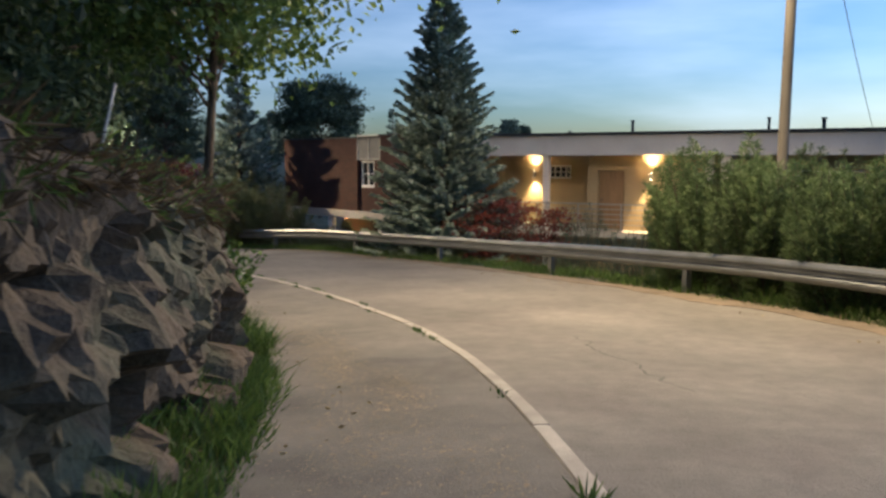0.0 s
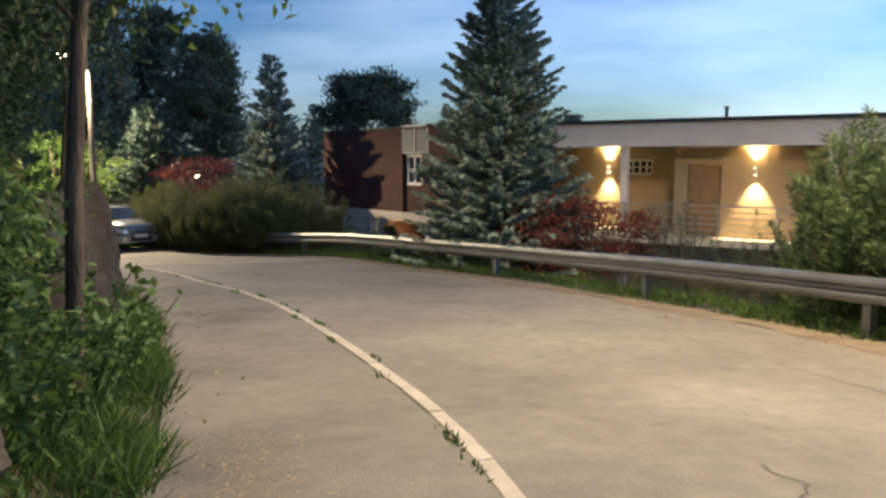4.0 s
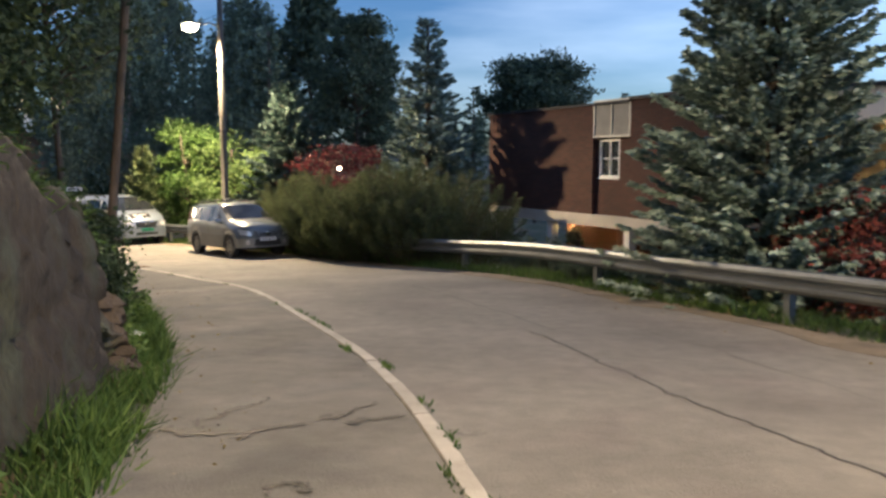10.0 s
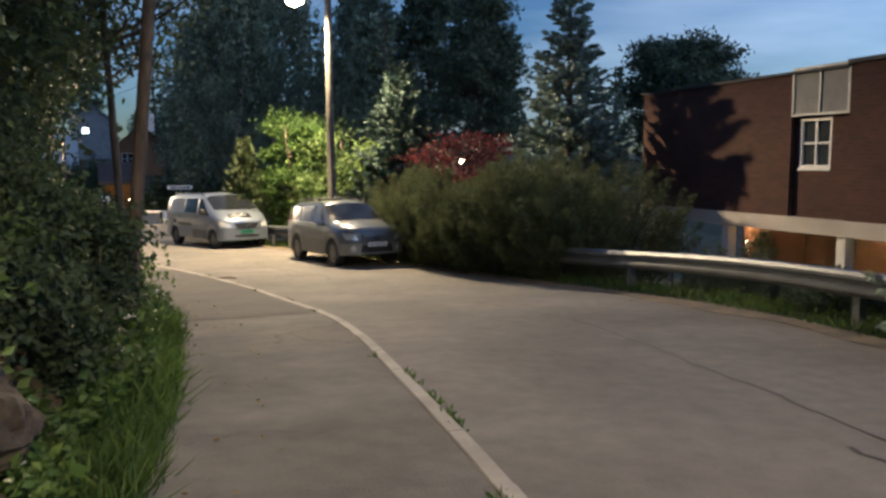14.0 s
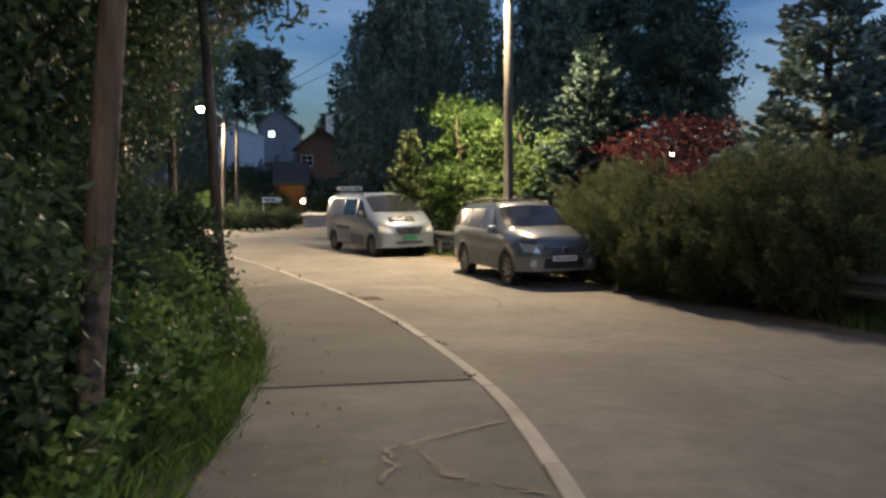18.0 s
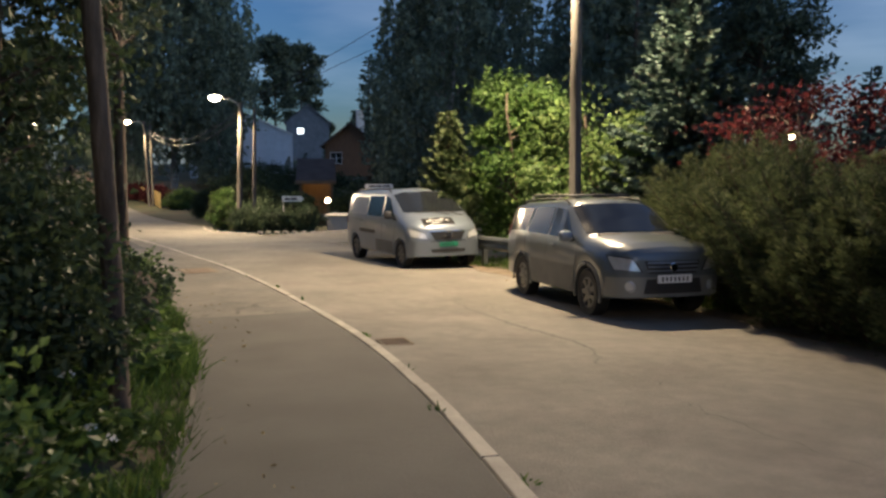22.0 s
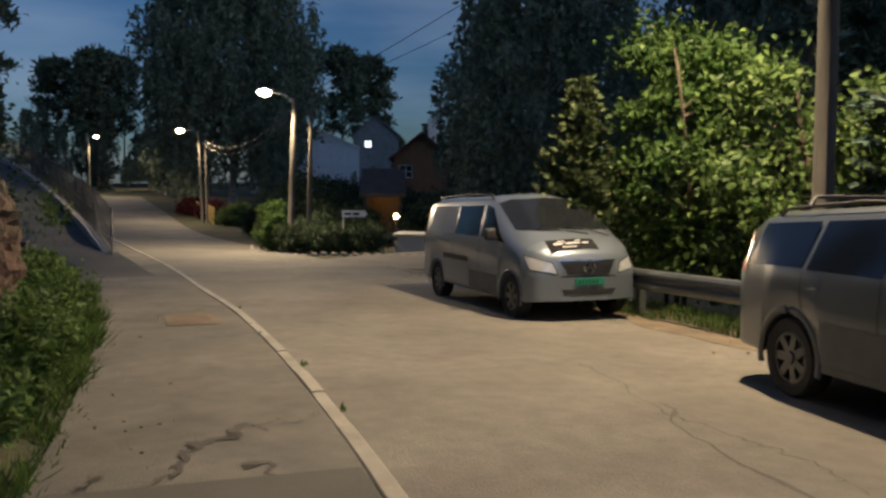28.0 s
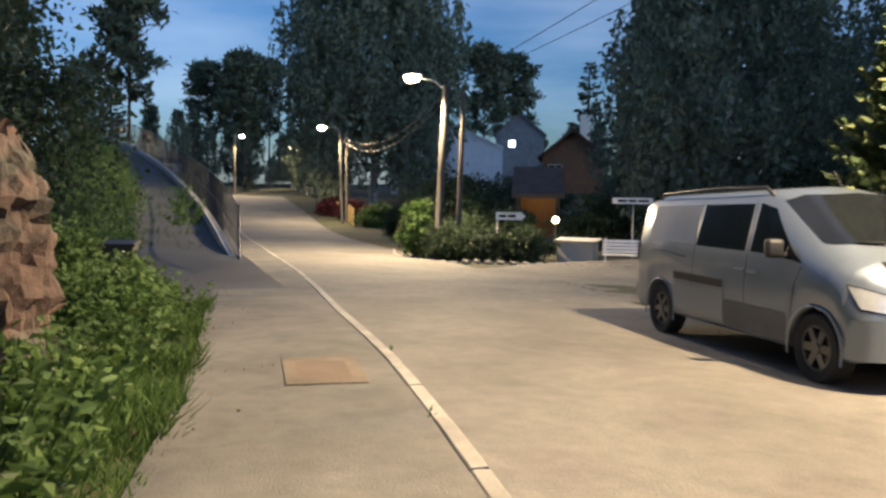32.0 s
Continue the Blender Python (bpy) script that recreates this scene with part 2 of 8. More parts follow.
M_RENDER = surface("cream_wall_render", (0.38, 0.29, 0.175), 0.85, 0.88, 1.08, 30, 0.8, 0.15)
M_FASCIA = surface("pale_fascia_board", (0.70, 0.66, 0.62), 0.7, 0.9, 1.08, 20, 0.8, 0.05)
M_ROOF = surface("dark_roof_felt", (0.035, 0.035, 0.04), 0.7, 0.8, 1.2, 20, 2, 0.2)
M_WHITE = surface("white_paint", (0.74, 0.74, 0.72), 0.5, 0.9, 1.05, 20, 2, 0.04)
M_WOOD_BROWN = surface("brown_door_wood", (0.24, 0.15, 0.08), 0.6, 0.8, 1.15, 12, 2, 0.1, stretch=(8, 8, 1))
M_WOOD_DARK = surface("dark_stained_boards", (0.10, 0.075, 0.055), 0.75, 0.75, 1.2, 12, 2, 0.2, stretch=(6, 6, 1))
M_YELLOW = surface("yellow_board_fence", (0.52, 0.36, 0.13), 0.75, 0.8, 1.15, 12, 2, 0.15)
M_TILE = surface("brown_roof_tile", (0.085, 0.058, 0.046), 0.8, 0.7, 1.2, 14, 1.5, 0.3)
M_HOUSE_BROWN = surface("weathered_brown_boards", (0.17, 0.10, 0.06), 0.75, 0.75, 1.2, 12, 2, 0.2, stretch=(6, 6, 1))
M_HOUSE_GREY = surface("grey_blue_boards", (0.24, 0.26, 0.28), 0.75, 0.8, 1.15, 12, 2, 0.15)
M_PANEL = surface("dull_grey_sheet", (0.135, 0.143, 0.15), 0.6, 0.8, 1.15, 20, 2, 0.1)
M_JUNIPER = leafy("feathery_green_juniper", (0.095, 0.145, 0.06), (0.175, 0.235, 0.105), 0.65, 0.3)
M_SIDING = surface("pale_blue_siding", (0.70, 0.76, 0.82), 0.6, 0.9, 1.06, 20, 1.5, 0.05)
M_METAL_DARK = surface("dark_metal", (0.05, 0.055, 0.06), 0.5, 0.8, 1.2, 30, 3, 0.05, metal=0.6)
M_GREY_METAL = surface("grey_painted_metal", (0.30, 0.31, 0.31), 0.5, 0.85, 1.1, 30, 3, 0.04, metal=0.3)
M_SPRUCE_BLUE = leafy("blue_spruce_needles", (0.255, 0.335, 0.275), (0.47, 0.55, 0.46), 0.7, 0.2)
M_SPRUCE_TEAL = leafy("teal_spruce_needles", (0.06, 0.10, 0.085), (0.115, 0.165, 0.145), 0.75, 0.12)
M_SPRUCE_DUSK = leafy("dusky_blue_spruce_needles", (0.20, 0.265, 0.23), (0.34, 0.41, 0.35), 0.7, 0.15)
M_SPRUCE = leafy("spruce_needles", (0.10, 0.14, 0.10), (0.17, 0.21, 0.15), 0.7, 0.15)
M_PINE = leafy("pine_needles", (0.08, 0.11, 0.075), (0.13, 0.165, 0.105), 0.7, 0.15)
M_PINE_LIGHT = leafy("young_pine_needles", (0.085, 0.125, 0.055), (0.18, 0.205, 0.10), 0.6, 0.2)
M_BIRCH = leafy("birch_leaves", (0.165, 0.21, 0.15), (0.25, 0.30, 0.20), 0.6, 0.3)
M_LEAF = leafy("broad_leaves", (0.105, 0.175, 0.055), (0.185, 0.26, 0.085), 0.5, 0.4)
M_LEAF_BRIGHT = leafy("bright_maple_leaves", (0.068, 0.132, 0.036), (0.15, 0.24, 0.064), 0.5, 0.45)
# dark green foliage, lowered further so the colour holds the bank's shade
M_LEAF_DARK_SHADE = leafy("dark_leaves_with_shade", (0.044, 0.07, 0.036), (0.08, 0.112, 0.052), 0.6, 0.3)
M_LEAF_COPPER = leafy("copper_red_maple_leaves", (0.17, 0.05, 0.04), (0.30, 0.09, 0.065), 0.5, 0.4)
M_LEAF_RED = leafy("red_maple_leaves", (0.07, 0.017, 0.02), (0.125, 0.03, 0.031), 0.5, 0.4)
M_HEDGE = leafy("brownish_yew_leaves", (0.082, 0.108, 0.050), (0.155, 0.172, 0.085), 0.65, 0.35)
M_GRASS = leafy("grass_blades", (0.07, 0.13, 0.032), (0.145, 0.215, 0.056), 0.6, 0.4)
M_DRYGRASS = leafy("dry_grass", (0.24, 0.19, 0.09), (0.38, 0.31, 0.15), 0.8, 0.3)
M_ROOTS = leafy("hanging_roots_and_straw", (0.085, 0.062, 0.036), (0.16, 0.115, 0.065), 0.8, 0.2)
M_FLOWER = surface("white_petals", (0.75, 0.75, 0.70), 0.6, 0.9, 1.05, 30, 5, 0.0)
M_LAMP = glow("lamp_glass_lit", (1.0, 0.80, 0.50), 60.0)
M_WALL_LAMP = glow("wall_lamp_lit", (1.0, 0.82, 0.5), 20.0)
M_WINDOW_LIT = glow("lit_window_pane", (0.85, 0.95, 1.0), 3.0)
M_PANE = glass("window_glass", (0.25, 0.3, 0.33))


def paint(name, base, rough=0.28, metal=0.55):
    m = surface(name, base, rough, 0.93, 1.05, 60, 1.5, 0.0, metal=metal, coat=0.6)
    return m


M_SILVER = paint("silver_car_paint", (0.195, 0.23, 0.275), 0.36, 0.48)
M_GREY_GREEN = paint("grey_green_car_paint", (0.10, 0.118, 0.134), 0.3, 0.12)
M_BUMPER = paint("grey_bumper_paint", (0.19, 0.20, 0.20), 0.4, 0.3)
M_RUBBER = surface("tyre_rubber", (0.018, 0.018, 0.018), 0.85, 0.8, 1.2, 60, 5, 0.2)
M_ALLOY = surface("alloy_wheel", (0.13, 0.135, 0.14), 0.35, 0.85, 1.1, 40, 6, 0.03, metal=0.85)
M_PLASTIC = surface("black_plastic", (0.02, 0.02, 0.022), 0.55, 0.8, 1.2, 60, 4, 0.08)
M_CLADDING = surface("grey_plastic_cladding", (0.10, 0.105, 0.105), 0.6, 0.85, 1.15, 60, 4, 0.08)
M_CHROME = surface("chrome", (0.75, 0.75, 0.76), 0.12, 0.95, 1.05, 30, 5, 0.0, metal=1.0)
M_CARGLASS = surface("tinted_car_glass", (0.012, 0.014, 0.017), 0.11, 0.95, 1.05, 10, 2, 0.0, spec=0.8)
M_BLUEGLASS = surface("blue_grey_film_panel", (0.24, 0.28, 0.33), 0.3, 0.95, 1.05, 10, 2, 0.0, spec=0.7)
M_HEADLIGHT = surface("headlight_lens", (0.58, 0.60, 0.62), 0.08, 0.85, 1.1, 14, 9, 0.0, metal=0.35, coat=1.0)
M_REDLENS = surface("red_lamp_lens", (0.30, 0.02, 0.02), 0.15, 0.9, 1.1, 30, 5, 0.0)
M_PLATE_WHITE = surface("white_number_plate", (0.75, 0.76, 0.78), 0.4, 0.95, 1.03, 40, 8, 0.0)
M_PLATE_GREEN = surface("green_number_plate", (0.012, 0.19, 0.115), 0.4, 0.95, 1.03, 40, 8, 0.0)
M_DECAL = surface("black_sticker", (0.02, 0.02, 0.022), 0.85, 0.9, 1.1, 30, 5, 0.0, spec=0.15)

# ---- mesh helpers ----
def mesh_of(name, verts, quads, mat=None, smooth=False):
    """A mesh from arrays of points and four-cornered faces."""
    verts, quads = np.asarray(verts, np.float32), np.asarray(quads, np.int32)
    me = bpy.data.meshes.new(name)
    me.vertices.add(len(verts))
    me.vertices.foreach_set("co", verts.ravel())
    me.loops.add(quads.size)
    me.loops.foreach_set("vertex_index", quads.ravel())
    me.polygons.add(len(quads))
    me.polygons.foreach_set("loop_start", np.arange(0, quads.size, 4, dtype=np.int32))
    me.polygons.foreach_set("loop_total", np.full(len(quads), 4, np.int32))
    me.polygons.foreach_set("use_smooth", np.full(len(quads), smooth, bool))
    if mat:
        me.materials.append(mat)
    me.update(calc_edges=True)
    return me


def bm_mesh(name, bm, mat=None, smooth=False):
    me = bpy.data.meshes.new(name)
    bmesh.ops.recalc_face_normals(bm, faces=bm.faces)
    bm.to_mesh(me)
    bm.free()
    if mat:
        me.materials.append(mat)
    if smooth:
        me.polygons.foreach_set("use_smooth", np.ones(len(me.polygons), bool))
    return me


def part(name, data, mat=None, parent=None, label="", smooth=False, at=None):
    """Link a bmesh or a mesh as one object, under its thing."""
    if isinstance(data, bmesh.types.BMesh):
        data = bm_mesh(name, data, mat, smooth)
    elif mat and not data.materials:
        data.materials.append(mat)
    ob = new(name, data)
    if parent:
        ob.parent = parent
    if at is not None:
        ob.matrix_local = at
    return tagged(ob, label)


def thing(name, label, category, at=None, group="", kind=""):
    ob = new(name)
    ob.empty_display_size = 0.2
    if at is not None:
        ob.matrix_world = at
    return tagged(ob, label, category, group, kind)


def solid(size, at=(0, 0, 0), turn=(0, 0, 0), bevel=0.0, bm=None):
    """A block with eased edges, centred on at; several may share one bmesh."""
    bm = bm or bmesh.new()
    made = bmesh.ops.create_cube(bm, size=1.0, matrix=pose(*at, *turn) @ Matrix.Diagonal((*size, 1)))
    if bevel:
        edges = list({e for v in made["verts"] for e in v.link_edges})
        bmesh.ops.bevel(bm, geom=edges, offset=bevel, segments=2, affect="EDGES", profile=0.6)
    return bm


def tube(points, radii, sides=8, cap=True):
    """Points and quads of a tapered tube along a line."""
    pts = np.asarray(points, float)
    rad = np.broadcast_to(np.asarray(radii, float), (len(pts),))
    tan = np.gradient(pts, axis=0)
    tan /= np.linalg.norm(tan, axis=1)[:, None] + 1e-9
    ref = np.array([0.0, 0.0, 1.0]) if abs(tan[0][2]) < 0.9 else np.array([1.0, 0.0, 0.0])
    a = np.cross(tan, ref)
    a /= np.linalg.norm(a, axis=1)[:, None] + 1e-9
    b = np.cross(tan, a)
    ang = np.linspace(0, 2 * np.pi, sides, endpoint=False)
    ring = a[:, None, :] * np.cos(ang)[None, :, None] + b[:, None, :] * np.sin(ang)[None, :, None]
    verts = (pts[:, None, :] + ring * rad[:, None, None]).reshape(-1, 3)
    i, j = np.meshgrid(np.arange(len(pts) - 1), np.arange(sides), indexing="ij")
    k = (j + 1) % sides
    quads = np.stack([i * sides + j, i * sides + k, (i + 1) * sides + k, (i + 1) * sides + j], -1).reshape(-1, 4)
    if cap and sides % 2 == 0:
        extra = []
        for base in (0, (len(pts) - 1) * sides):
            for q in range(sides // 2 - 1):
                extra.append([base + q, base + q + 1, base + sides - 2 - q, base + sides - 1 - q])
        quads = np.vstack([quads, extra])
    return verts, quads


def joined(pieces):
    """Several (points, quads) as one."""
    verts, quads, n = [], [], 0
    for v, q in pieces:
        verts.append(v)
        quads.append(np.asarray(q) + n)
        n += len(v)
    return np.vstack(verts), np.vstack(quads)


def blades(base, way, length, width, rng, fold=0.25):
    """Leaf-shaped quads: base points, directions, lengths and widths."""
    n = len(base)
    way = way / (np.linalg.norm(way, axis=1)[:, None] + 1e-9)
    side = np.cross(way, rng.normal(size=(n, 3)))
    side /= np.linalg.norm(side, axis=1)[:, None] + 1e-9
    up = np.cross(side, way)
    length, width = np.broadcast_to(length, (n,))[:, None], np.broadcast_to(width, (n,))[:, None]
    mid = base + way * length * 0.5
    tip = base + way * length
    v = np.stack([base, mid + side * width * 0.5 + up * width * fold, tip, mid - side * width * 0.5 + up * width * fold], 1).reshape(-1, 3)
    return v, np.arange(4 * n).reshape(n, 4)


# ---- the line of the road: knots of x, y and ground height ----
KNOTS = [(1.0, -27, 1.9), (0.3, -11, 0.75), (0, 0, 0), (0.05, 3.3, -0.2), (-0.66, 8.3, -0.52), (-1.87, 11.6, -0.75), (-3.2, 14.6, -0.95),
         (-4.76, 17.66, -1.19), (-6.73, 20.4, -1.37), (-8.86, 23.08, -1.5), (-11.26, 25.48, -1.78), (-14.31, 27.94, -1.97), (-16.92, 29.64, -2.1),
         (-20.22, 31.5, -2.2), (-23.67, 33.25, -2.29), (-27.2, 34.8, -2.38), (-33.4, 37.6, -2.57), (-45.4, 42.5, -2.88), (-59.1, 47.8, -2.93),
         (-81, 57.6, -2.2), (-100, 65.5, -1.2), (-135, 80, 0.4)]


def glide(knots, step=0.25):
    """A smooth line through the knots, at even steps."""
    p = np.array(knots, float)
    p = np.vstack([2 * p[0] - p[1], p, 2 * p[-1] - p[-2]])
    out = []
    for i in range(1, len(p) - 2):
        d = np.sqrt(np.linalg.norm(np.diff(p[i - 1:i + 3, :2], axis=0), axis=1)) + 1e-6
        t0, t1, t2, t3 = np.concatenate([[0], np.cumsum(d)])
        for t in np.linspace(t1, t2, 30, endpoint=False):
            a1 = (t1 - t) / (t1 - t0) * p[i - 1] + (t - t0) / (t1 - t0) * p[i]
            a2 = (t2 - t) / (t2 - t1) * p[i] + (t - t1) / (t2 - t1) * p[i + 1]
            a3 = (t3 - t) / (t3 - t2) * p[i + 1] + (t - t2) / (t3 - t2) * p[i + 2]
            b1 = (t2 - t) / (t2 - t0) * a1 + (t - t0) / (t2 - t0) * a2
            b2 = (t3 - t) / (t3 - t1) * a2 + (t - t1) / (t3 - t1) * a3
            out.append((t2 - t) / (t2 - t1) * b1 + (t - t1) / (t2 - t1) * b2)
    out.append(p[-2])
    out = np.array(out)
    s = np.concatenate([[0], np.cumsum(np.linalg.norm(np.diff(out[:, :2], axis=0), axis=1))])
    at = np.arange(0, s[-1], step)
    return np.stack([np.interp(at, s, out[:, k]) for k in range(out.shape[1])], 1)


LINE = glide(KNOTS)
for _ in range(24):
    LINE[1:-1] = (LINE[:-2] + 2 * LINE[1:-1] + LINE[2:]) / 4
WAY = np.gradient(LINE[:, :2], axis=0)
WAY /= np.linalg.norm(WAY, axis=1)[:, None]
LEFT = np.stack([-WAY[:, 1], WAY[:, 0]], 1)
SPAN = np.concatenate([[0], np.cumsum(np.linalg.norm(np.diff(LINE[:, :2], axis=0), axis=1))])


def on_road(s, o, dz=0.0):
    """The place at s along the road, o to the left of its line, dz above the ground."""
    s, o = np.broadcast_arrays(np.asarray(s, float), np.asarray(o, float))
    x, y, z = (np.interp(s, SPAN, LINE[:, k]) for k in range(3))
    lx, ly = np.interp(s, SPAN, LEFT[:, 0]), np.interp(s, SPAN, LEFT[:, 1])
    return np.stack([x + lx * o, y + ly * o, z + dz - 0.02 * np.clip(-0.83 - o, 0, 6)], -1)


def road_heading(s):
    return math.degrees(math.atan2(-np.interp(s, SPAN, WAY[:, 0]), np.interp(s, SPAN, WAY[:, 1])))


def road_place(x, y):
    """s and o of places in the plan."""
    x, y = np.atleast_1d(np.asarray(x, float)), np.atleast_1d(np.asarray(y, float))
    s, o = np.zeros(x.shape), np.zeros(x.shape)
    for i in range(0, len(x), 2000):
        dx, dy = x[i:i + 2000, None] - LINE[::2, 0], y[i:i + 2000, None] - LINE[::2, 1]
        k = np.argmin(dx * dx + dy * dy, 1) * 2
        s[i:i + 2000] = SPAN[k]
        r = np.arange(len(k))
        o[i:i + 2000] = LEFT[k, 0] * dx[r, k // 2] + LEFT[k, 1] * dy[r, k // 2]
    return s, o


def ease(v, a, b):
    t = np.clip((v - a) / (b - a), 0, 1)
    return t * t * (3 - 2 * t)


KERB_O, WALK_EDGE, ROAD_EDGE, RAIL_O = -0.79, 1.05, -6.0, -6.45
DRIVE = glide([(-29.2, 34.6, -2.47), (-31.2, 35.2, -2.46), (-33.1, 35.75, -2.26), (-35.9, 36.55, -1.97), (-41.5, 38.36, -1.50), (-48.2, 40.35, -0.80), (-55.1, 41.85, 0.18), (-62.1, 42.95, 1.2), (-71.2, 43.6, 2.45)], 0.5)
ds_, do_ = road_place(DRIVE[:, 0], DRIVE[:, 1])
DRIVE[:, 2] = np.where(do_ < 1.25, np.interp(ds_, SPAN, LINE[:, 2]) - 0.01, DRIVE[:, 2])


def rolling(x, y):
    """Gentle unevenness of open ground."""
    return (np.sin(x * 0.61 + 1.3) * np.cos(y * 0.53) + 0.6 * np.sin(x * 1.37 - y * 0.9) + 0.4 * np.sin(x * 2.3 + y * 1.9)) / 2


def terrain(x, y):
    """The height of the ground, with the bank on the inner side and the fall to the houses."""
    x, y = np.atleast_1d(np.asarray(x, float)), np.atleast_1d(np.asarray(y, float))
    s, o = road_place(x, y)
    g = np.interp(s, SPAN, LINE[:, 2]) - 0.02 * np.clip(-0.83 - o, 0, 6)
    far = ease(s, 150, 185)
    bank = 0.25 * ease(o, 1.1, 2.0) + 1.5 * ease(o, 1.8, 4.5) + 2.2 * ease(o, 4, 12) + 3.5 * ease(o, 12, 40)
    bank *= (1 - 0.6 * far) * (1 - 0.65 * ease(s, 69, 73) * (1 - ease(s, 84, 100)))
    drop = np.interp(s, [0, 20, 30, 50, 60, 68, 80, 100], [-1.0, -2.4, -2.4, -2.0, -1.9, -0.9, -0.1, 0.0]) * ease(-o, 7.0, 11) + 0.35 * rolling(x, y) * ease(-o, 8, 14)
    drop = drop + ease(-o, 24, 90) * 3.0 * ease(s, 85, 120)
    z = g + np.where(o > 0, bank + 0.3 * rolling(x, y) * ease(o, 2, 5), drop)
    # the driveway cut into the bank
    dx, dy = x[:, None] - DRIVE[::2, 0], y[:, None] - DRIVE[::2, 1]
    d2 = dx * dx + dy * dy
    k = np.argmin(d2, 1)
    dist = np.sqrt(d2[np.arange(len(x)), k])
    w = (1 - ease(dist, 1.5, 3.4)) * ease(o, 1.05, 1.5)
    z = z * (1 - w) + (DRIVE[::2, 2][k] - 0.22) * w
    # under road and pavement the sheet lies lower
    lower = (1 - ease(o, 0.9, 1.3)) * (1 - ease(-o, 6.2, 6.5))
    return z - 0.09 * lower


# ground: one sheet to the horizon
xs = np.concatenate([-np.geomspace(2600, 152, 22), np.arange(-150, -75, 2.5), np.arange(-75, 22, 0.8), np.arange(22, 60, 2.5), np.geomspace(62, 2600, 22)])
ys = np.concatenate([-np.geomspace(2600, 42, 22), np.arange(-40, -4, 2.0), np.arange(-4, 62, 0.8), np.arange(62, 130, 2.5), np.geomspace(132, 2600, 22)])
gx, gy = np.meshgrid(xs, ys, indexing="ij")
gz = terrain(gx.ravel(), gy.ravel())
i, j = np.meshgrid(np.arange(len(xs) - 1), np.arange(len(ys) - 1), indexing="ij")
q = np.stack([i * len(ys) + j, (i + 1) * len(ys) + j, (i + 1) * len(ys) + j + 1, i * len(ys) + j + 1], -1).reshape(-1, 4)
ground = part("ground", mesh_of("ground", np.stack([gx.ravel(), gy.ravel(), gz], 1), q, M_SOIL, True))
tagged(ground, "dark forest floor and rough garden ground", "ground", kind="structure")


def strip(name, s_from, s_to, o_a, o_b, dz, mat, cols=6, step=0.5, skirt=0.12, wobble=0.0):
    """A slab along the road between two offsets, with turned-down edges."""
    ss = np.arange(s_from, s_to + step, step)
    oo = np.linspace(o_a, o_b, cols)
    grid = []
    for k, o in enumerate(oo):
        w = wobble * (np.sin(ss * 1.7 + k) + np.sin(ss * 3.9 + 2 * k) * 0.6) if k in (0, cols - 1) else 0
        grid.append(on_road(ss, o + w, dz))
    grid = np.stack(grid, 1)
    down = np.array([0, 0, -skirt])
    grid = np.concatenate([grid[:, :1] + down, grid, grid[:, -1:] + down], 1)
    n, c = grid.shape[:2]
    a, b = np.meshgrid(np.arange(n - 1), np.arange(c - 1), indexing="ij")
    quads = np.stack([a * c + b, a * c + b + 1, (a + 1) * c + b + 1, (a + 1) * c + b], -1).reshape(-1, 4)
    return mesh_of(name, grid.reshape(-1, 3), quads, mat, False)


S_END = 152.0
road = part("road", strip("road", 2, S_END, KERB_O - 0.06, ROAD_EDGE, 0.0, M_ASPHALT, 8, wobble=0.0))
tagged(road, "worn pale asphalt road curving downhill", "road", kind="structure")
pavement_far = part("pavement", strip("pavement", 83.5, S_END, 0.5, KERB_O + 0.06, 0.028, M_WALKWAY, 3))
tagged(pavement_far, "narrow grey pavement beside the far road", "pavement", kind="structure")
pavement = part("pavement", strip("pavement", 2, 84.0, WALK_EDGE, KERB_O + 0.06, 0.03, M_WALKWAY, 5, wobble=0.0))
tagged(pavement, "patched grey asphalt pavement beside the kerb", "pavement", kind="structure")
gravel = part("gravel_verge", strip("gravel_verge", 2, 73, ROAD_EDGE + 0.1, ROAD_EDGE - 0.55, 0.006, M_GRAVEL, 4, 0.4, wobble=0.12))
tagged(gravel, "sandy gravel verge along the road edge", "verge", kind="structure")
# side street and the driveway
ends = glide([(-27.5, 40.5, -2.4), (-30.0, 46.5, -2.5), (-29.0, 54.0, -2.6), (-24.0, 64.0, -2.8), (-16.0, 76.0, -3.0)], 0.6)


def ribbon(name, centre, width, dz, mat, skirt=0.15):
    w = np.gradient(centre[:, :2], axis=0)
    w /= np.linalg.norm(w, axis=1)[:, None]
    side = np.stack([-w[:, 1], w[:, 0], np.zeros(len(w))], 1)
    width = np.broadcast_to(width, (len(centre),))[:, None]
    up = np.array([0, 0, dz])
    rows = [centre + side * width * k / 2 + up for k in (1, 0.5, 0, -0.5, -1)]
    rows = [rows[0] - [0, 0, skirt], *rows, rows[-1] - [0, 0, skirt]]
    grid = np.stack(rows, 1)
    n, c = grid.shape[:2]
    a, b = np.meshgrid(np.arange(n - 1), np.arange(c - 1), indexing="ij")
    quads = np.stack([a * c + b, a * c + b + 1, (a + 1) * c + b + 1, (a + 1) * c + b], -1).reshape(-1, 4)
    return mesh_of(name, grid.reshape(-1, 3), quads, mat)


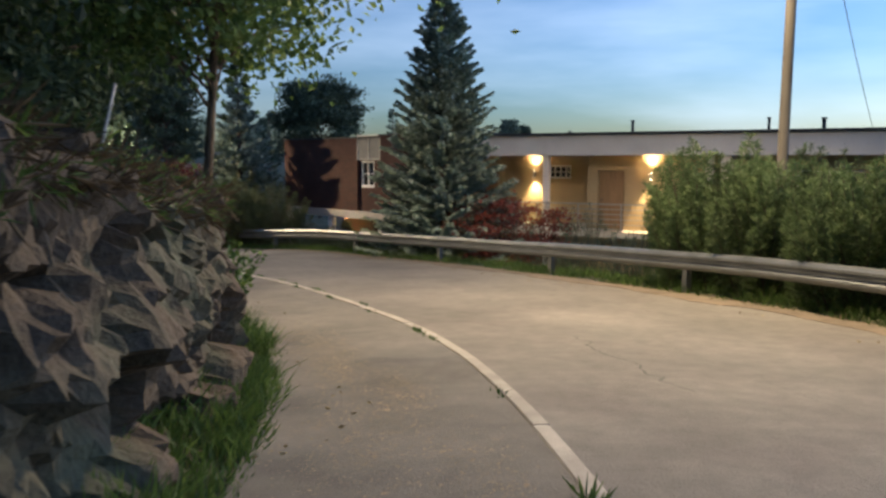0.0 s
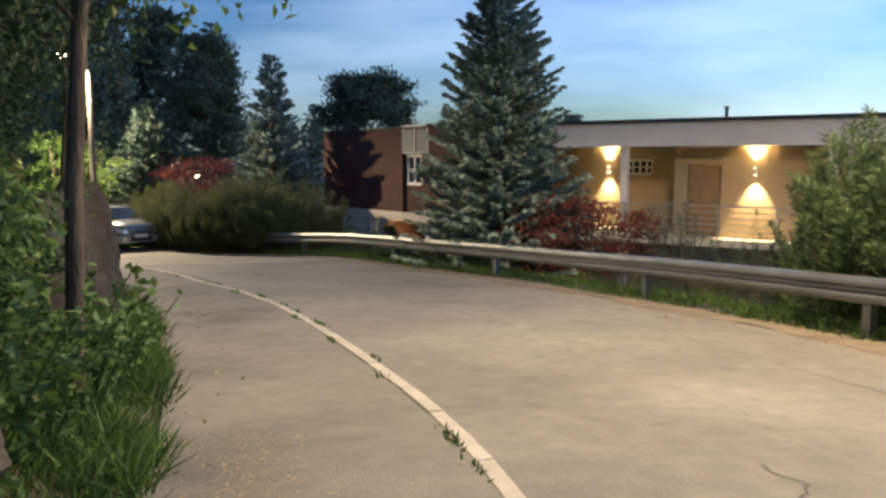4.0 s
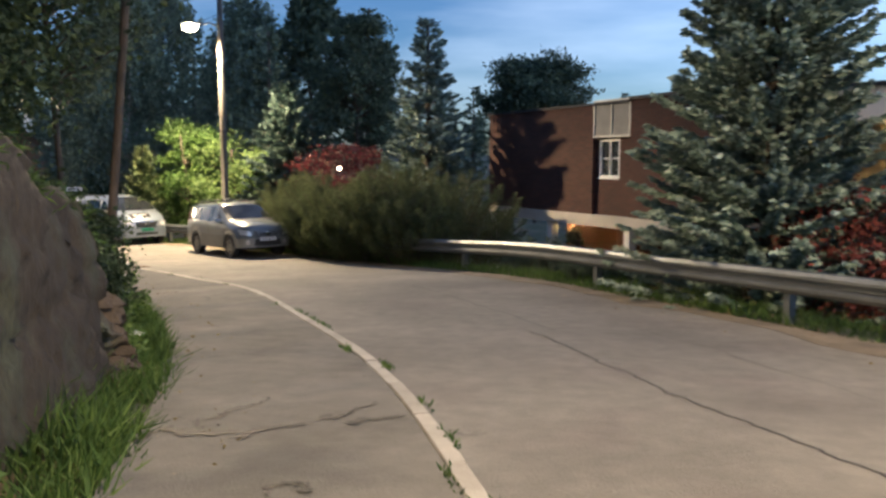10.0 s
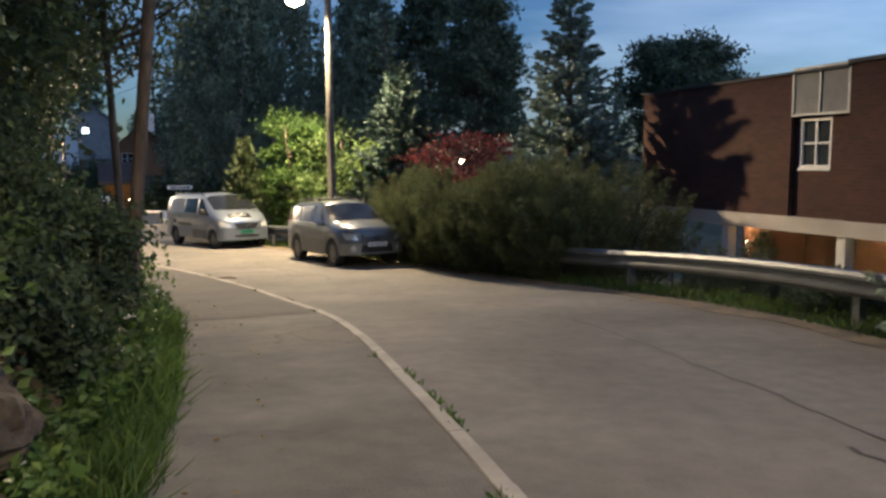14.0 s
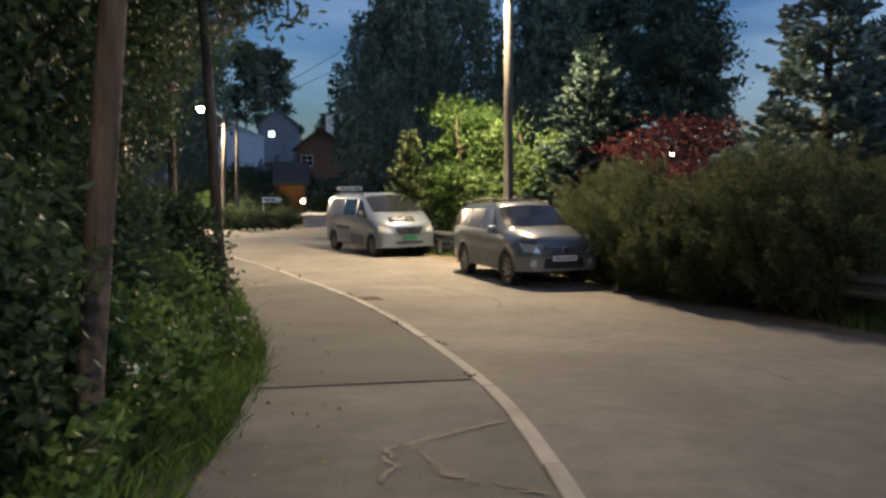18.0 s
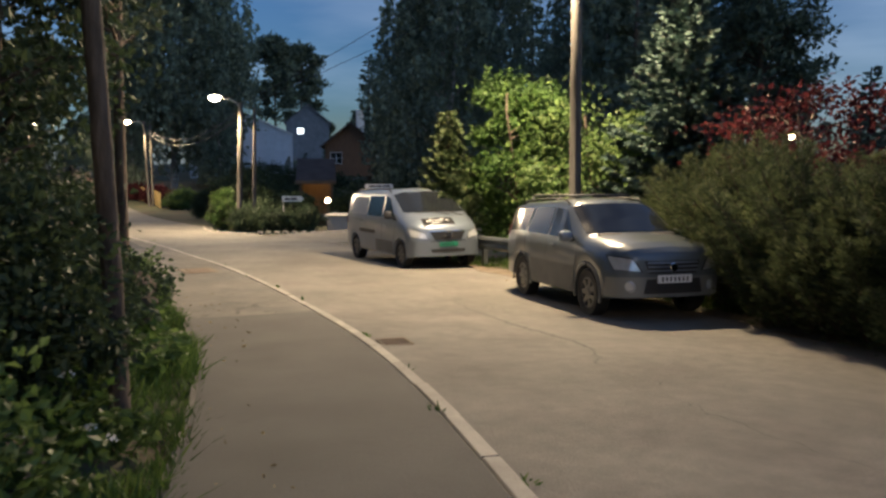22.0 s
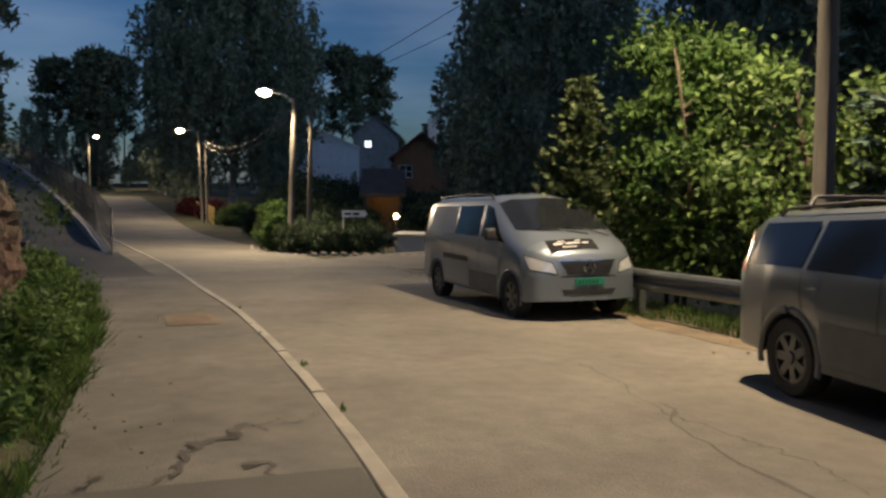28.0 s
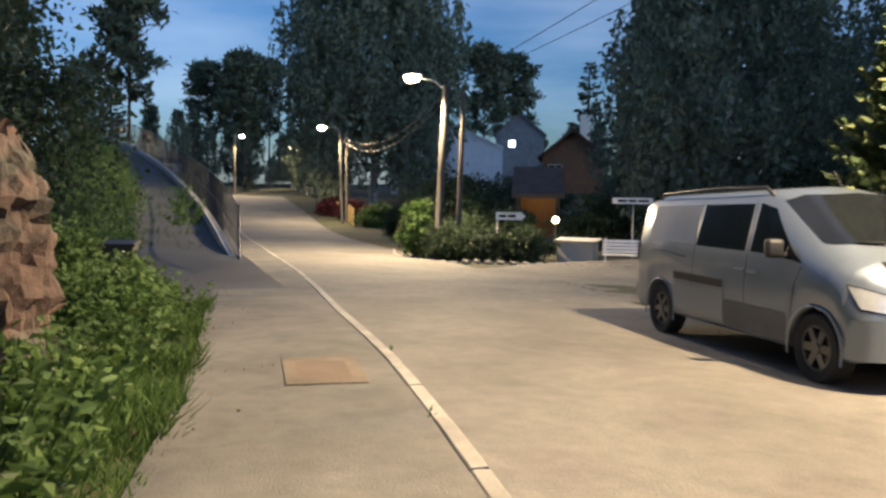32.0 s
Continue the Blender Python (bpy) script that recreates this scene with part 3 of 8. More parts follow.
s_e, o_e = road_place(ends[:, 0], ends[:, 1])
ends[:, 2] = np.interp(s_e, SPAN, LINE[:, 2]) - 0.02 * np.clip(-0.83 - o_e, 0, 6)
side_road = part("road_side_street", ribbon("road_side_street", ends, 8.0, -0.006, M_ASPHALT))
tagged(side_road, "asphalt side street joining the road", "road", kind="structure")
# darker than the road asphalt: the driveway's shade is in its colour
M_DRIVE = surface("shaded_drive_asphalt", (0.085, 0.085, 0.085), 0.88, 0.8, 1.2, 70, 0.8, 0.4)
driveway = part("driveway", ribbon("driveway", DRIVE, np.interp(np.arange(len(DRIVE)), [0, 4, 14, 200], [3.4, 3.0, 2.3, 2.2]), 0.02, M_DRIVE))
tagged(driveway, "steep asphalt driveway climbing the bank, darkened for its shade", "driveway", kind="structure")

# ---- guardrail ----
def beam_mesh(s_a, s_b, o):
    """A W-shaped steel beam that follows the road."""
    prof = [(0.00, 0.715), (0.055, 0.70), (0.08, 0.655), (0.08, 0.62), (0.02, 0.575), (0.02, 0.545), (0.08, 0.50), (0.08, 0.465), (0.055, 0.42), (0.00, 0.405)]
    prof = prof + [(y - 0.012, z) for y, z in prof[::-1]]
    ss = np.linspace(s_a, s_b, max(2, int((s_b - s_a) / 0.5) + 1))
    grid = np.stack([on_road(ss, o + y, z) for y, z in prof], 1)
    n, c = grid.shape[:2]
    a, b = np.meshgrid(np.arange(n - 1), np.arange(c), indexing="ij")
    d = (b + 1) % c
    quads = np.stack([a * c + b, a * c + d, (a + 1) * c + d, (a + 1) * c + b], -1).reshape(-1, 4)
    return mesh_of("beam", grid.reshape(-1, 3), quads, M_ZINC, False)


def guardrail(s_a, s_b, label):
    rail = thing("guardrail", label, "guardrail")
    n = int(round((s_b - s_a) / 4.0))
    for k in range(n):
        a, b = s_a + (s_b - s_a) * k / n, s_a + (s_b - s_a) * (k + 1) / n
        beam = part("beam", beam_mesh(a, b + (0.25 if k < n - 1 else 0), RAIL_O + (0.004 if k % 2 else 0)), None, rail)
        for z in (0.66, 0.46):
            for d in (0.08, 0.18):
                bm = bmesh.new()
                bmesh.ops.create_icosphere(bm, subdivisions=1, radius=0.016, matrix=pose(*on_road(a + d, RAIL_O + 0.085, z)))
                part("bolt", bm, M_ZINC, beam)
        for d in (0.6,):
            p, rz = on_road(a + d, RAIL_O - 0.08, 0), road_heading(a + d)
            bm = solid((0.10, 0.012, 1.1), (0, 0.05, 0.05))
            solid((0.10, 0.012, 1.1), (0, -0.05, 0.05), bm=bm)
            solid((0.012, 0.112, 1.1), (-0.05, 0, 0.05), bm=bm)
            post = part("post", bm, M_ZINC, rail)
            post.matrix_world = pose(*p, 0, 0, rz)
    return rail


guardrail(18.0, 62.0, "galvanised steel guardrail along the outer bend")
guardrail(64.5, 72.5, "galvanised steel guardrail end behind the parked vehicles")

# ---- kerb stones ----
kerb = tagged(part("kerb", strip("kerb", 2, 150, KERB_O + 0.06, KERB_O - 0.06, -0.035, M_TAR, 2, 0.5, 0.05)), "dark bedding joint under the kerb stones", "kerb", kind="structure")


def kerb_stone(s_a, s_b, lift, shift):
    ss = np.linspace(s_a, s_b, 3)
    oo = [(-0.058, -0.06), (-0.058, 0.040), (-0.048, 0.050), (0.047, 0.052), (0.058, 0.042), (0.058, -0.06)]
    grid = np.stack([on_road(ss, KERB_O + shift - y, z + lift) for y, z in oo], 1)
    n, c = grid.shape[:2]
    a, b = np.meshgrid(np.arange(n - 1), np.arange(c), indexing="ij")
    d = (b + 1) % c
    quads = np.stack([a * c + b, a * c + d, (a + 1) * c + d, (a + 1) * c + b], -1).reshape(-1, 4)
    caps = [[0, 1, 2, 5], [2, 3, 4, 5]]
    caps += [[x + (n - 1) * c for x in f] for f in caps]
    return grid.reshape(-1, 3), np.vstack([quads, caps])


rng = np.random.default_rng(4)
s_now, rest = 20.0, []
while s_now < 150:
    length = rng.uniform(0.85, 1.12)
    piece = kerb_stone(s_now + 0.004, s_now + length - 0.004, rng.uniform(-0.012, -0.002), rng.uniform(-0.006, 0.006))
    if 26 < s_now < 100:
        part("kerb_stone", mesh_of("kerb_stone", *piece, M_KERB), None, kerb)
    else:
        rest.append(piece)
    s_now += length
tagged(part("kerb_run", mesh_of("kerb_run", *joined(rest), M_KERB), None, kerb), kind="stuff")


# ---- marks on the paving ----
def stain(name, pts, width, dz, mat, label, category, host_o=0.0):
    """A thin raised seam or crack along a line on the paving."""
    pts = np.array(pts, float)
    t = np.linspace(0, 1, len(pts) * 8)
    k = np.linspace(0, 1, len(pts))
    r = np.random.default_rng(int(abs(pts[0][0] * 100)))
    t = np.linspace(0, 1, len(pts) * 22)
    walk_ = np.cumsum(r.normal(0, 0.022, (len(t), 2)), 0)
    walk_ -= np.linspace(0, 1, len(t))[:, None] * walk_[-1]
    line = np.stack([np.interp(t, k, pts[:, 0]), np.interp(t, k, pts[:, 1])], 1) + walk_
    w = width * np.clip(0.5 + np.cumsum(r.normal(0, 0.12, len(t))) * 0.5, 0.12, 1.2)
    tan = np.gradient(line, axis=0)
    tan /= np.linalg.norm(tan, axis=1)[:, None] + 1e-9
    nrm = np.stack([-tan[:, 1], tan[:, 0]], 1)
    a, b = line + nrm * w[:, None], line - nrm * w[:, None]
    va, vb = on_road(a[:, 0], a[:, 1], dz), on_road(b[:, 0], b[:, 1], dz)
    v = np.stack([va, vb], 1).reshape(-1, 3)
    i_ = np.arange(len(t) - 1)
    ob = part(name, mesh_of(name, v, np.stack([2 * i_, 2 * i_ + 1, 2 * i_ + 3, 2 * i_ + 2], 1), mat))
    return tagged(ob, label, category, kind="structure")


for s_, oa, ob_ in ((53.7, 1.0, -0.70), (63.0, 1.0, -0.70), (67.8, 1.0, -0.70), (75.4, 1.0, -0.72), (48.0, 0.9, -0.6)):
    stain("pavement_seam", [(s_, oa), (s_ + 0.08, 0.3), (s_ - 0.03, -0.2), (s_ + 0.05, ob_)], 0.012, 0.038, M_TAR, "dark tar seam across the pavement", "seam")
for pts in ([(63.3, 0.3), (63.8, 0.02), (64.15, -0.27), (64.4, -0.17)], [(64.15, -0.27), (64.45, -0.45), (64.5, -0.68)], [(63.4, -0.05), (63.3, -0.25), (62.8, -0.24)], [(63.2, 0.9), (63.4, 0.7)], [(63.3, 0.3), (63.1, 0.55)],
            [(51.2, 0.1), (51.8, -0.1), (52.0, -0.4), (52.3, -0.68)], [(51.9, -0.1), (51.3, -0.4), (51.0, -0.66)],
            [(43.4, 1.03), (43.55, 0.73), (43.45, 0.4)], [(43.55, 0.75), (43.9, 0.5), (44.45, 0.25)], [(43.5, 0.27), (43.55, 0.02)], [(43.7, -0.11), (43.9, -0.3), (44.1, -0.55)], [(43.45, -0.33), (43.6, -0.68)], [(42.2, 0.2), (42.25, 0.05)]):
    stain("pavement_crack", pts, 0.028, 0.038, M_TAR, "branching dark crack in the pavement", "crack")
for pts in ([(39.0, -2.95), (37.0, -2.7), (35.2, -2.6), (33.5, -3.0), (31.8, -3.05), (29.5, -3.3)], [(33.0, -2.3), (34.3, -2.2), (35.5, -2.35)], [(36.0, -4.4), (39.5, -4.6), (44, -4.3), (49, -4.5)], [(41.5, -3.2), (44.0, -2.9), (47.0, -3.1)],
            [(47.0, -3.4), (52, -3.7), (55, -3.2)], [(64.3, -3.34), (63.5, -3.38), (62.9, -3.38), (62.2, -3.27)], [(66.0, -3.6), (64.6, -3.39), (61.6, -2.89), (59.6, -3.0)],
            [(59.6, -3.0), (58.6, -2.82), (58.0, -2.93), (57.4, -2.79), (56.8, -2.91), (55.4, -2.95)], [(28.0, -4.8), (32.0, -5.0), (36.0, -4.9)], [(43.3, -0.93), (43.2, -1.1)]):
    stain("road_crack", pts, 0.019, 0.004, M_TAR, "long dark crack along the asphalt", "crack")


M_PATCH = surface("dark_patched_asphalt", (0.098, 0.094, 0.085), 0.9, 0.85, 1.15, 80, 1.2, 0.3)
tagged(part("pavement_patch", strip("pavement_patch", 53.7, 63.0, 1.0, -0.71, 0.040, M_PATCH, 5, 0.5, 0.004)), "darker newer asphalt patch on the pavement", "patch", kind="structure")
M_RUSTY = surface("brownish_patch", (0.17, 0.12, 0.085), 0.9, 0.8, 1.2, 70, 2, 0.3)
cover = tagged(part("manhole_frame", strip("manhole_frame", 69.5, 70.55, 0.24, -0.44, 0.041, M_GRAVEL, 3, 0.4, 0.004)), "pale worn border of a sunken cover in the pavement", "cover", kind="structure")
tagged(part("manhole_cover", strip("manhole_cover", 69.65, 70.4, 0.12, -0.32, 0.045, M_RUSTY, 3, 0.4, 0.004)), "brownish rusty cover set in the pavement", "cover", kind="structure")
rng = np.random.default_rng(21)
pieces = []
for s_, o_, a_, b_, n in ((32.0, 0.35, 0.8, 0.28, 5000), (34.3, 0.45, 0.7, 0.2, 5500), (36.2, 0.5, 0.8, 0.2, 3500), (31.0, -0.3, 0.6, 0.15, 2000), (33.2, 0.0, 0.5, 0.12, 3000), (45.0, 0.85, 2.5, 0.12, 300), (55.0, 0.9, 6.0, 0.08, 300), (70.0, 0.95, 5.0, 0.08, 220)):
    at = on_road(s_ + rng.normal(0, a_, n), np.clip(o_ + rng.normal(0, b_, n), -0.70, 1.04), 0.030)
    d = rng.normal(0, 1, (n, 3)) * [1, 1, 0.0]
    ln = rng.gamma(2.0, 0.0055, n)
    v, q = blades(at, d + 1e-4, ln, ln * rng.uniform(0.4, 0.9, n), rng, 0.0)
    v[:, 2] = np.repeat(at[:, 2] + rng.uniform(0.001, 0.006, n), 4)
    pieces.append((v, q))
tagged(part("loose_sand", mesh_of("loose_sand", *joined(pieces), M_SAND)), "scattered pale sand and grit on the pavement", "sand", kind="stuff")
# gully grate by the kerb
p, rz = on_road(60.6, -1.10, 0.0), road_heading(60.6)
grate = thing("drain_grate", "rusty gully grate in a pale frame beside the kerb", "drain", pose(*p, 0, 0, rz) @ Matrix.Diagonal((0.55, 0.62, 1, 1)))
bm = bmesh.new()
for x, y, sx, sy in ((-0.29, 0, 0.06, 0.62), (0.29, 0, 0.06, 0.62), (0, -0.28, 0.52, 0.06), (0, 0.28, 0.52, 0.06)):
    solid((sx, sy, 0.04), (x, y, -0.006), bevel=0.006, bm=bm)
part("frame", bm, M_GRAVEL, grate)
# flat black sheet stands in for the shade of the hollow below
part("pit", solid((0.5, 0.5, 0.01), (0, 0, 0.003)), M_PLASTIC, grate)
for k in range(7):
    part("bar", solid((0.028, 0.5, 0.02), (-0.21 + 0.07 * k, 0, 0.010), bevel=0.005), M_RUSTY, grate)


# ---- poles, street lamps and wires ----
def pole_shaft(x, y, top, r_low, r_high, lean=(0, 0)):
    z = float(terrain(x, y)[0])
    return [(x, y, z - 0.3), (x + lean[0] * 0.5, y + lean[1] * 0.5, (z + top) / 2), (x + lean[0], y + lean[1], top)], (r_low, (r_low + r_high) / 2, r_high)


def street_lamp(x, y, top, head, mat=M_POLE, radius=0.13, label="", lean=(0, 0), above=0.0):
    lampost = thing("street_lamp", label, "street lamp", pose(x, y, float(terrain(x, y)[0])))
    inv = lampost.matrix_world.inverted()
    pts, rad = pole_shaft(x, y, top, radius, radius * 0.8, lean)
    part("pole", mesh_of("pole", *tube(pts, rad, 14), mat, True), None, lampost, at=inv)
    tip = Vector(pts[-1])
    if above:
        part("pole_top", mesh_of("pole_top", *tube([tip, tip + Vector((0, 0, above))], (radius * 0.8, radius * 0.66), 14), mat, True), None, lampost, at=inv)
    h = Vector(head)
    arm = part("arm", mesh_of("arm", *tube([tip - Vector((0, 0, 0.25)), tip.lerp(h, 0.35) + Vector((0, 0, 0.05)), h + Vector((0, 0, 0.10))], 0.03, 8), M_GREY_METAL, True), None, lampost, at=inv)
    way = Vector((h.x - tip.x, h.y - tip.y))
    rz_ = math.degrees(math.atan2(way.y, way.x))
    bm = solid((0.66, 0.26, 0.09), (0.05, 0, 0.17), bevel=0.04)
    part("lamp_housing", bm, M_GREY_METAL, lampost, at=inv @ pose(*h, 0, 0, rz_))
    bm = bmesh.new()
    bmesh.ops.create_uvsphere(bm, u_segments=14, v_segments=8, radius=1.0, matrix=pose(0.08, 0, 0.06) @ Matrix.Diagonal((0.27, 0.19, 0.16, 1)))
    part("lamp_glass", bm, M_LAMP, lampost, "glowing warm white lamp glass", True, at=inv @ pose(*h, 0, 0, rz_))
    bm = solid((0.10, 0.10, 0.02), tip + Vector((0, 0, above)), bevel=0.005)
    part("pole_cap", bm, M_GREY_METAL, lampost, at=inv)
    return lampost


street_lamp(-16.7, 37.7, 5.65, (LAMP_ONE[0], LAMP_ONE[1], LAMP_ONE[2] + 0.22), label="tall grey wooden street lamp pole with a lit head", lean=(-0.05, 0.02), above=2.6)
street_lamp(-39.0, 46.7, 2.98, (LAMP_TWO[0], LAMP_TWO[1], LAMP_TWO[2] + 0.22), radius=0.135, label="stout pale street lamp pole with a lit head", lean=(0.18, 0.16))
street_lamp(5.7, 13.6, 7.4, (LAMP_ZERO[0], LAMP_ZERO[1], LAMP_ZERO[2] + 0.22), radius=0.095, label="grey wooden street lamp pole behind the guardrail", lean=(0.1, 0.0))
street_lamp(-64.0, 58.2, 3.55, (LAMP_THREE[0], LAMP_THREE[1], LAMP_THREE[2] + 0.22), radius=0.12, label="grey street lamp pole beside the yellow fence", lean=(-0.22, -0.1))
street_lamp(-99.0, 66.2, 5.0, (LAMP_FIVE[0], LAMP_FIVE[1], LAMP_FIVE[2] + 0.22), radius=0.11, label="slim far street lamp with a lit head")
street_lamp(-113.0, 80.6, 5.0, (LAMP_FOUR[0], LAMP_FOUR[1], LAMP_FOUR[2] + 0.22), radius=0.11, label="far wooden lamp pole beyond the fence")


def plain_pole(x, y, top, radius, label, lean=(0, 0)):
    pts, rad = pole_shaft(x, y, top, radius, radius * 0.75, lean)
    ob = part("utility_pole", mesh_of("utility_pole", *tube(pts, rad, 12), M_POLE, True))
    return tagged(ob, label, "utility pole")


plain_pole(-38.75, 47.4, 2.75, 0.10, "brown wooden stay pole beside the street lamp", (0.1, 0.1))
plain_pole(-64.6, 58.9, 3.4, 0.10, "wooden service pole beside the lamp pole", (-0.1, 0))


def wire(a, b, sag, radius=0.012, label="thin black overhead cable"):
    a, b = Vector(a), Vector(b)
    pts = [tuple(a.lerp(b, t) - Vector((0, 0, sag * 4 * t * (1 - t)))) for t in np.linspace(0, 1, 22)]
    ob = part("overhead_cable", mesh_of("overhead_cable", *tube(pts, radius, 5), M_METAL_DARK, True))
    return tagged(ob, label, "cable")


wire((-38.7, 46.8, 2.7), (-64.1, 58.3, 3.0), 1.1, 0.03, "sagging pale service cable between two poles")
wire((-38.7, 46.9, 2.5), (-64.1, 58.3, 2.7), 1.2, 0.03, "sagging lower service cable between two poles")
wire((-64.2, 58.2, 3.2), (-112.8, 80.5, 4.4), 1.4, 0.03, "far sagging cable along the road")
wire((-38.8, 46.9, 2.9), (-24.0, 55.0, 12.5), 0.4, 0.014)
wire((-38.8, 46.9, 2.8), (-21.0, 55.0, 11.5), 0.5, 0.012)
wire((5.6, 13.2, 7.2), (16.0, 30.0, 2.3), 0.3, 0.01, "thin cable from the pole to the house roof")

# ---- the long low house below the road ----
LONG = Matrix(((0.857, 0.515, 0, 0.515 * 26.42), (-0.515, 0.857, 0, 0.857 * 26.42), (0, 0, 1, 0), (0, 0, 0, 1)))
WING = Matrix(((0.667, 0.745, 0, -7.2), (-0.745, 0.667, 0, 38.8), (0, 0, 1, 0), (0, 0, 0, 1)))


def block(name, x0, x1, y0, y1, z0, z1, mat, parent, label="", bevel=0.0):
    return part(name, solid((x1 - x0, y1 - y0, z1 - z0), ((x0 + x1) / 2, (y0 + y1) / 2, (z0 + z1) / 2), bevel=bevel), mat, parent, label)


def wall_with_openings(name, x0, x1, z0, z1, y, thick, holes, mat, parent, label=""):
    """A wall along x with rectangular openings (x0, x1, z0, z1) through it."""
    cuts_x = sorted({x0, x1, *[h[k] for h in holes for k in (0, 1)]})
    cuts_z = sorted({z0, z1, *[h[k] for h in holes for k in (2, 3)]})
    bm = bmesh.new()
    for a, b in zip(cuts_x, cuts_x[1:]):
        for c_, d in zip(cuts_z, cuts_z[1:]):
            mx, mz = (a + b) / 2, (c_ + d) / 2
            if not any(h[0] < mx < h[1] and h[2] < mz < h[3] for h in holes):
                solid((b - a, thick, d - c_), (mx, y + thick / 2, mz), bm=bm)
    bmesh.ops.remove_doubles(bm, verts=bm.verts, dist=0.001)
    return part(name, bm, mat, parent, label)


def window_in(parent, x0, x1, z0, z1, y, frame_mat, pane_mat, mull=1, bars=1, name="window"):
    """A window with frame, sill and panes, its outer face at y."""
    hold = part(name, solid((x1 - x0, 0.02, 0.05), ((x0 + x1) / 2, y - 0.03, z0 - 0.025), bevel=0.006), frame_mat, parent)
    bm = bmesh.new()
    t = 0.06
    for a, b, c_, d in ((x0, x0 + t, z0, z1), (x1 - t, x1, z0, z1), (x0 + t, x1 - t, z0, z0 + t), (x0 + t, x1 - t, z1 - t, z1)):
        solid((b - a, 0.08, d - c_), ((a + b) / 2, y + 0.04, (c_ + d) / 2), bm=bm)
    for k in range(1, mull + 1):
        x = x0 + (x1 - x0) * k / (mull + 1)
        solid((0.05, 0.07, z1 - z0 - 2 * t), (x, y + 0.045, (z0 + z1) / 2), bm=bm)
    for k in range(1, bars + 1):
        z = z0 + (z1 - z0) * k / (bars + 1)
        solid((x1 - x0 - 2 * t, 0.06, 0.04), ((x0 + x1) / 2, y + 0.05, z), bm=bm)
    part("window_frame", bm, frame_mat, hold)
    for k in range(mull + 1):
        a = x0 + (x1 - x0) * k / (mull + 1)
        b = x0 + (x1 - x0) * (k + 1) / (mull + 1)
        ob = part("pane", solid((b - a - 0.03, 0.012, z1 - z0 - 0.06), ((a + b) / 2, y + 0.06, (z0 + z1) / 2)), pane_mat, hold)
    return hold


def brick_face(name):
    """Brickwork for walls that stay far off: courses, joints and shades."""
    m = surface(name, (0.15, 0.05, 0.033), 0.9, 0.8, 1.2, 30, 0.8, 0.1)
    n, l = m.node_tree.nodes, m.node_tree.links
    b = n["Principled BSDF"]
    co = n.new("ShaderNodeTexCoord")
    mp = n.new("ShaderNodeMapping")
    mp.inputs["Rotation"].default_value = (radians(90), 0, 0)
    br = n.new("ShaderNodeTexBrick")
    br.inputs["Scale"].default_value = 1.0
    br.inputs["Brick Width"].default_value, br.inputs["Row Height"].default_value, br.inputs["Mortar Size"].default_value = 0.24, 0.077, 0.008
    br.inputs["Color1"].default_value, br.inputs["Color2"].default_value, br.inputs["Mortar"].default_value = (0.080, 0.029, 0.021, 1), (0.056, 0.022, 0.016, 1), (0.056, 0.037, 0.031, 1)
    l.new(co.outputs["Object"], mp.inputs["Vector"])
    l.new(mp.outputs["Vector"], br.inputs["Vector"])
    old = b.inputs["Base Color"].links[0].from_node
    l.new(br.outputs["Color"], old.inputs["A"])
    bp = n.new("ShaderNodeBump")
    bp.inputs["Strength"].default_value, bp.inputs["Distance"].default_value = 0.5, 0.01
    bp.invert = True
    l.new(br.outputs["Fac"], bp.inputs["Height"])
    l.new(bp.outputs["Normal"], b.inputs["Normal"])
    return m


M_BRICKWALL = brick_face("brickwork")

house = thing("row_house", "long low cream house with an access gallery and flat roof", "house", LONG)
block("roof", -16.6, 14.0, -0.12, 10.0, 2.25, 2.33, M_ROOF, house, "flat dark felt roof")
block("fascia", -16.5, 14.0, 0.0, 0.14, 1.56, 2.248, M_FASCIA, house, "broad pale fascia board")
block("soffit", -16.5, 14.0, 0.142, 6.0, 1.60, 1.70, M_FASCIA, house)
wall_with_openings("wall", -10.05, -5.6, -1.0, 1.598, 0.95, 0.25, [(-9.9, -8.95, -1.0, 1.05)], M_RENDER, house, "cream rendered gallery wall")
wall_with_openings("wall", -16.5, -10.05, -1.0, 1.598, 2.8, 0.25, [(-12.55, -11.65, 0.70, 1.2), (-15.6, -14.7, -1.0, 1.05)], M_RENDER, house)
block("return_wall", -10.3, -10.052, 0.952, 2.798, -1.0, 1.598, M_RENDER, house)
block("cross_wall", -5.6, -5.3, 0.145, 3.2, -3.4, 1.598, M_FASCIA, house, "pale end wall of the gallery")
wall_with_openings("wall", -5.3, 14.0, -3.4, 1.598, 1.2, 0.25, [(-3.5, -1.6, -0.4, 1.1), (1.0, 3.0, -0.4, 1.1), (5.5, 7.5, -0.4, 1.1)], M_RENDER, house)
block("gallery_floor", -16.5, -5.602, -0.02, 3.3, -1.2, -1.002, M_CONCRETE, house, "concrete gallery floor slab")
block("lower_wall", -16.5, -5.602, 1.6, 1.85, -3.6, -1.202, M_RENDER, house)
block("end_wall", 13.75, 14.0, 1.452, 10.0, -3.6, 1.6, M_RENDER, house)
block("back_wall", -16.5, 14.0, 9.75, 10.0, -3.6, 2.246, M_RENDER, house)
block("beam", -11.35, -10.1, 0.60, 0.90, 1.34, 1.598, M_RENDER, house)
for x in (-11.55, -16.2, -5.95):
    block("column", x - 0.11, x + 0.11, 0.16, 0.38, -3.5, 1.598, M_FASCIA, house, "slim pale gallery column", 0.02)
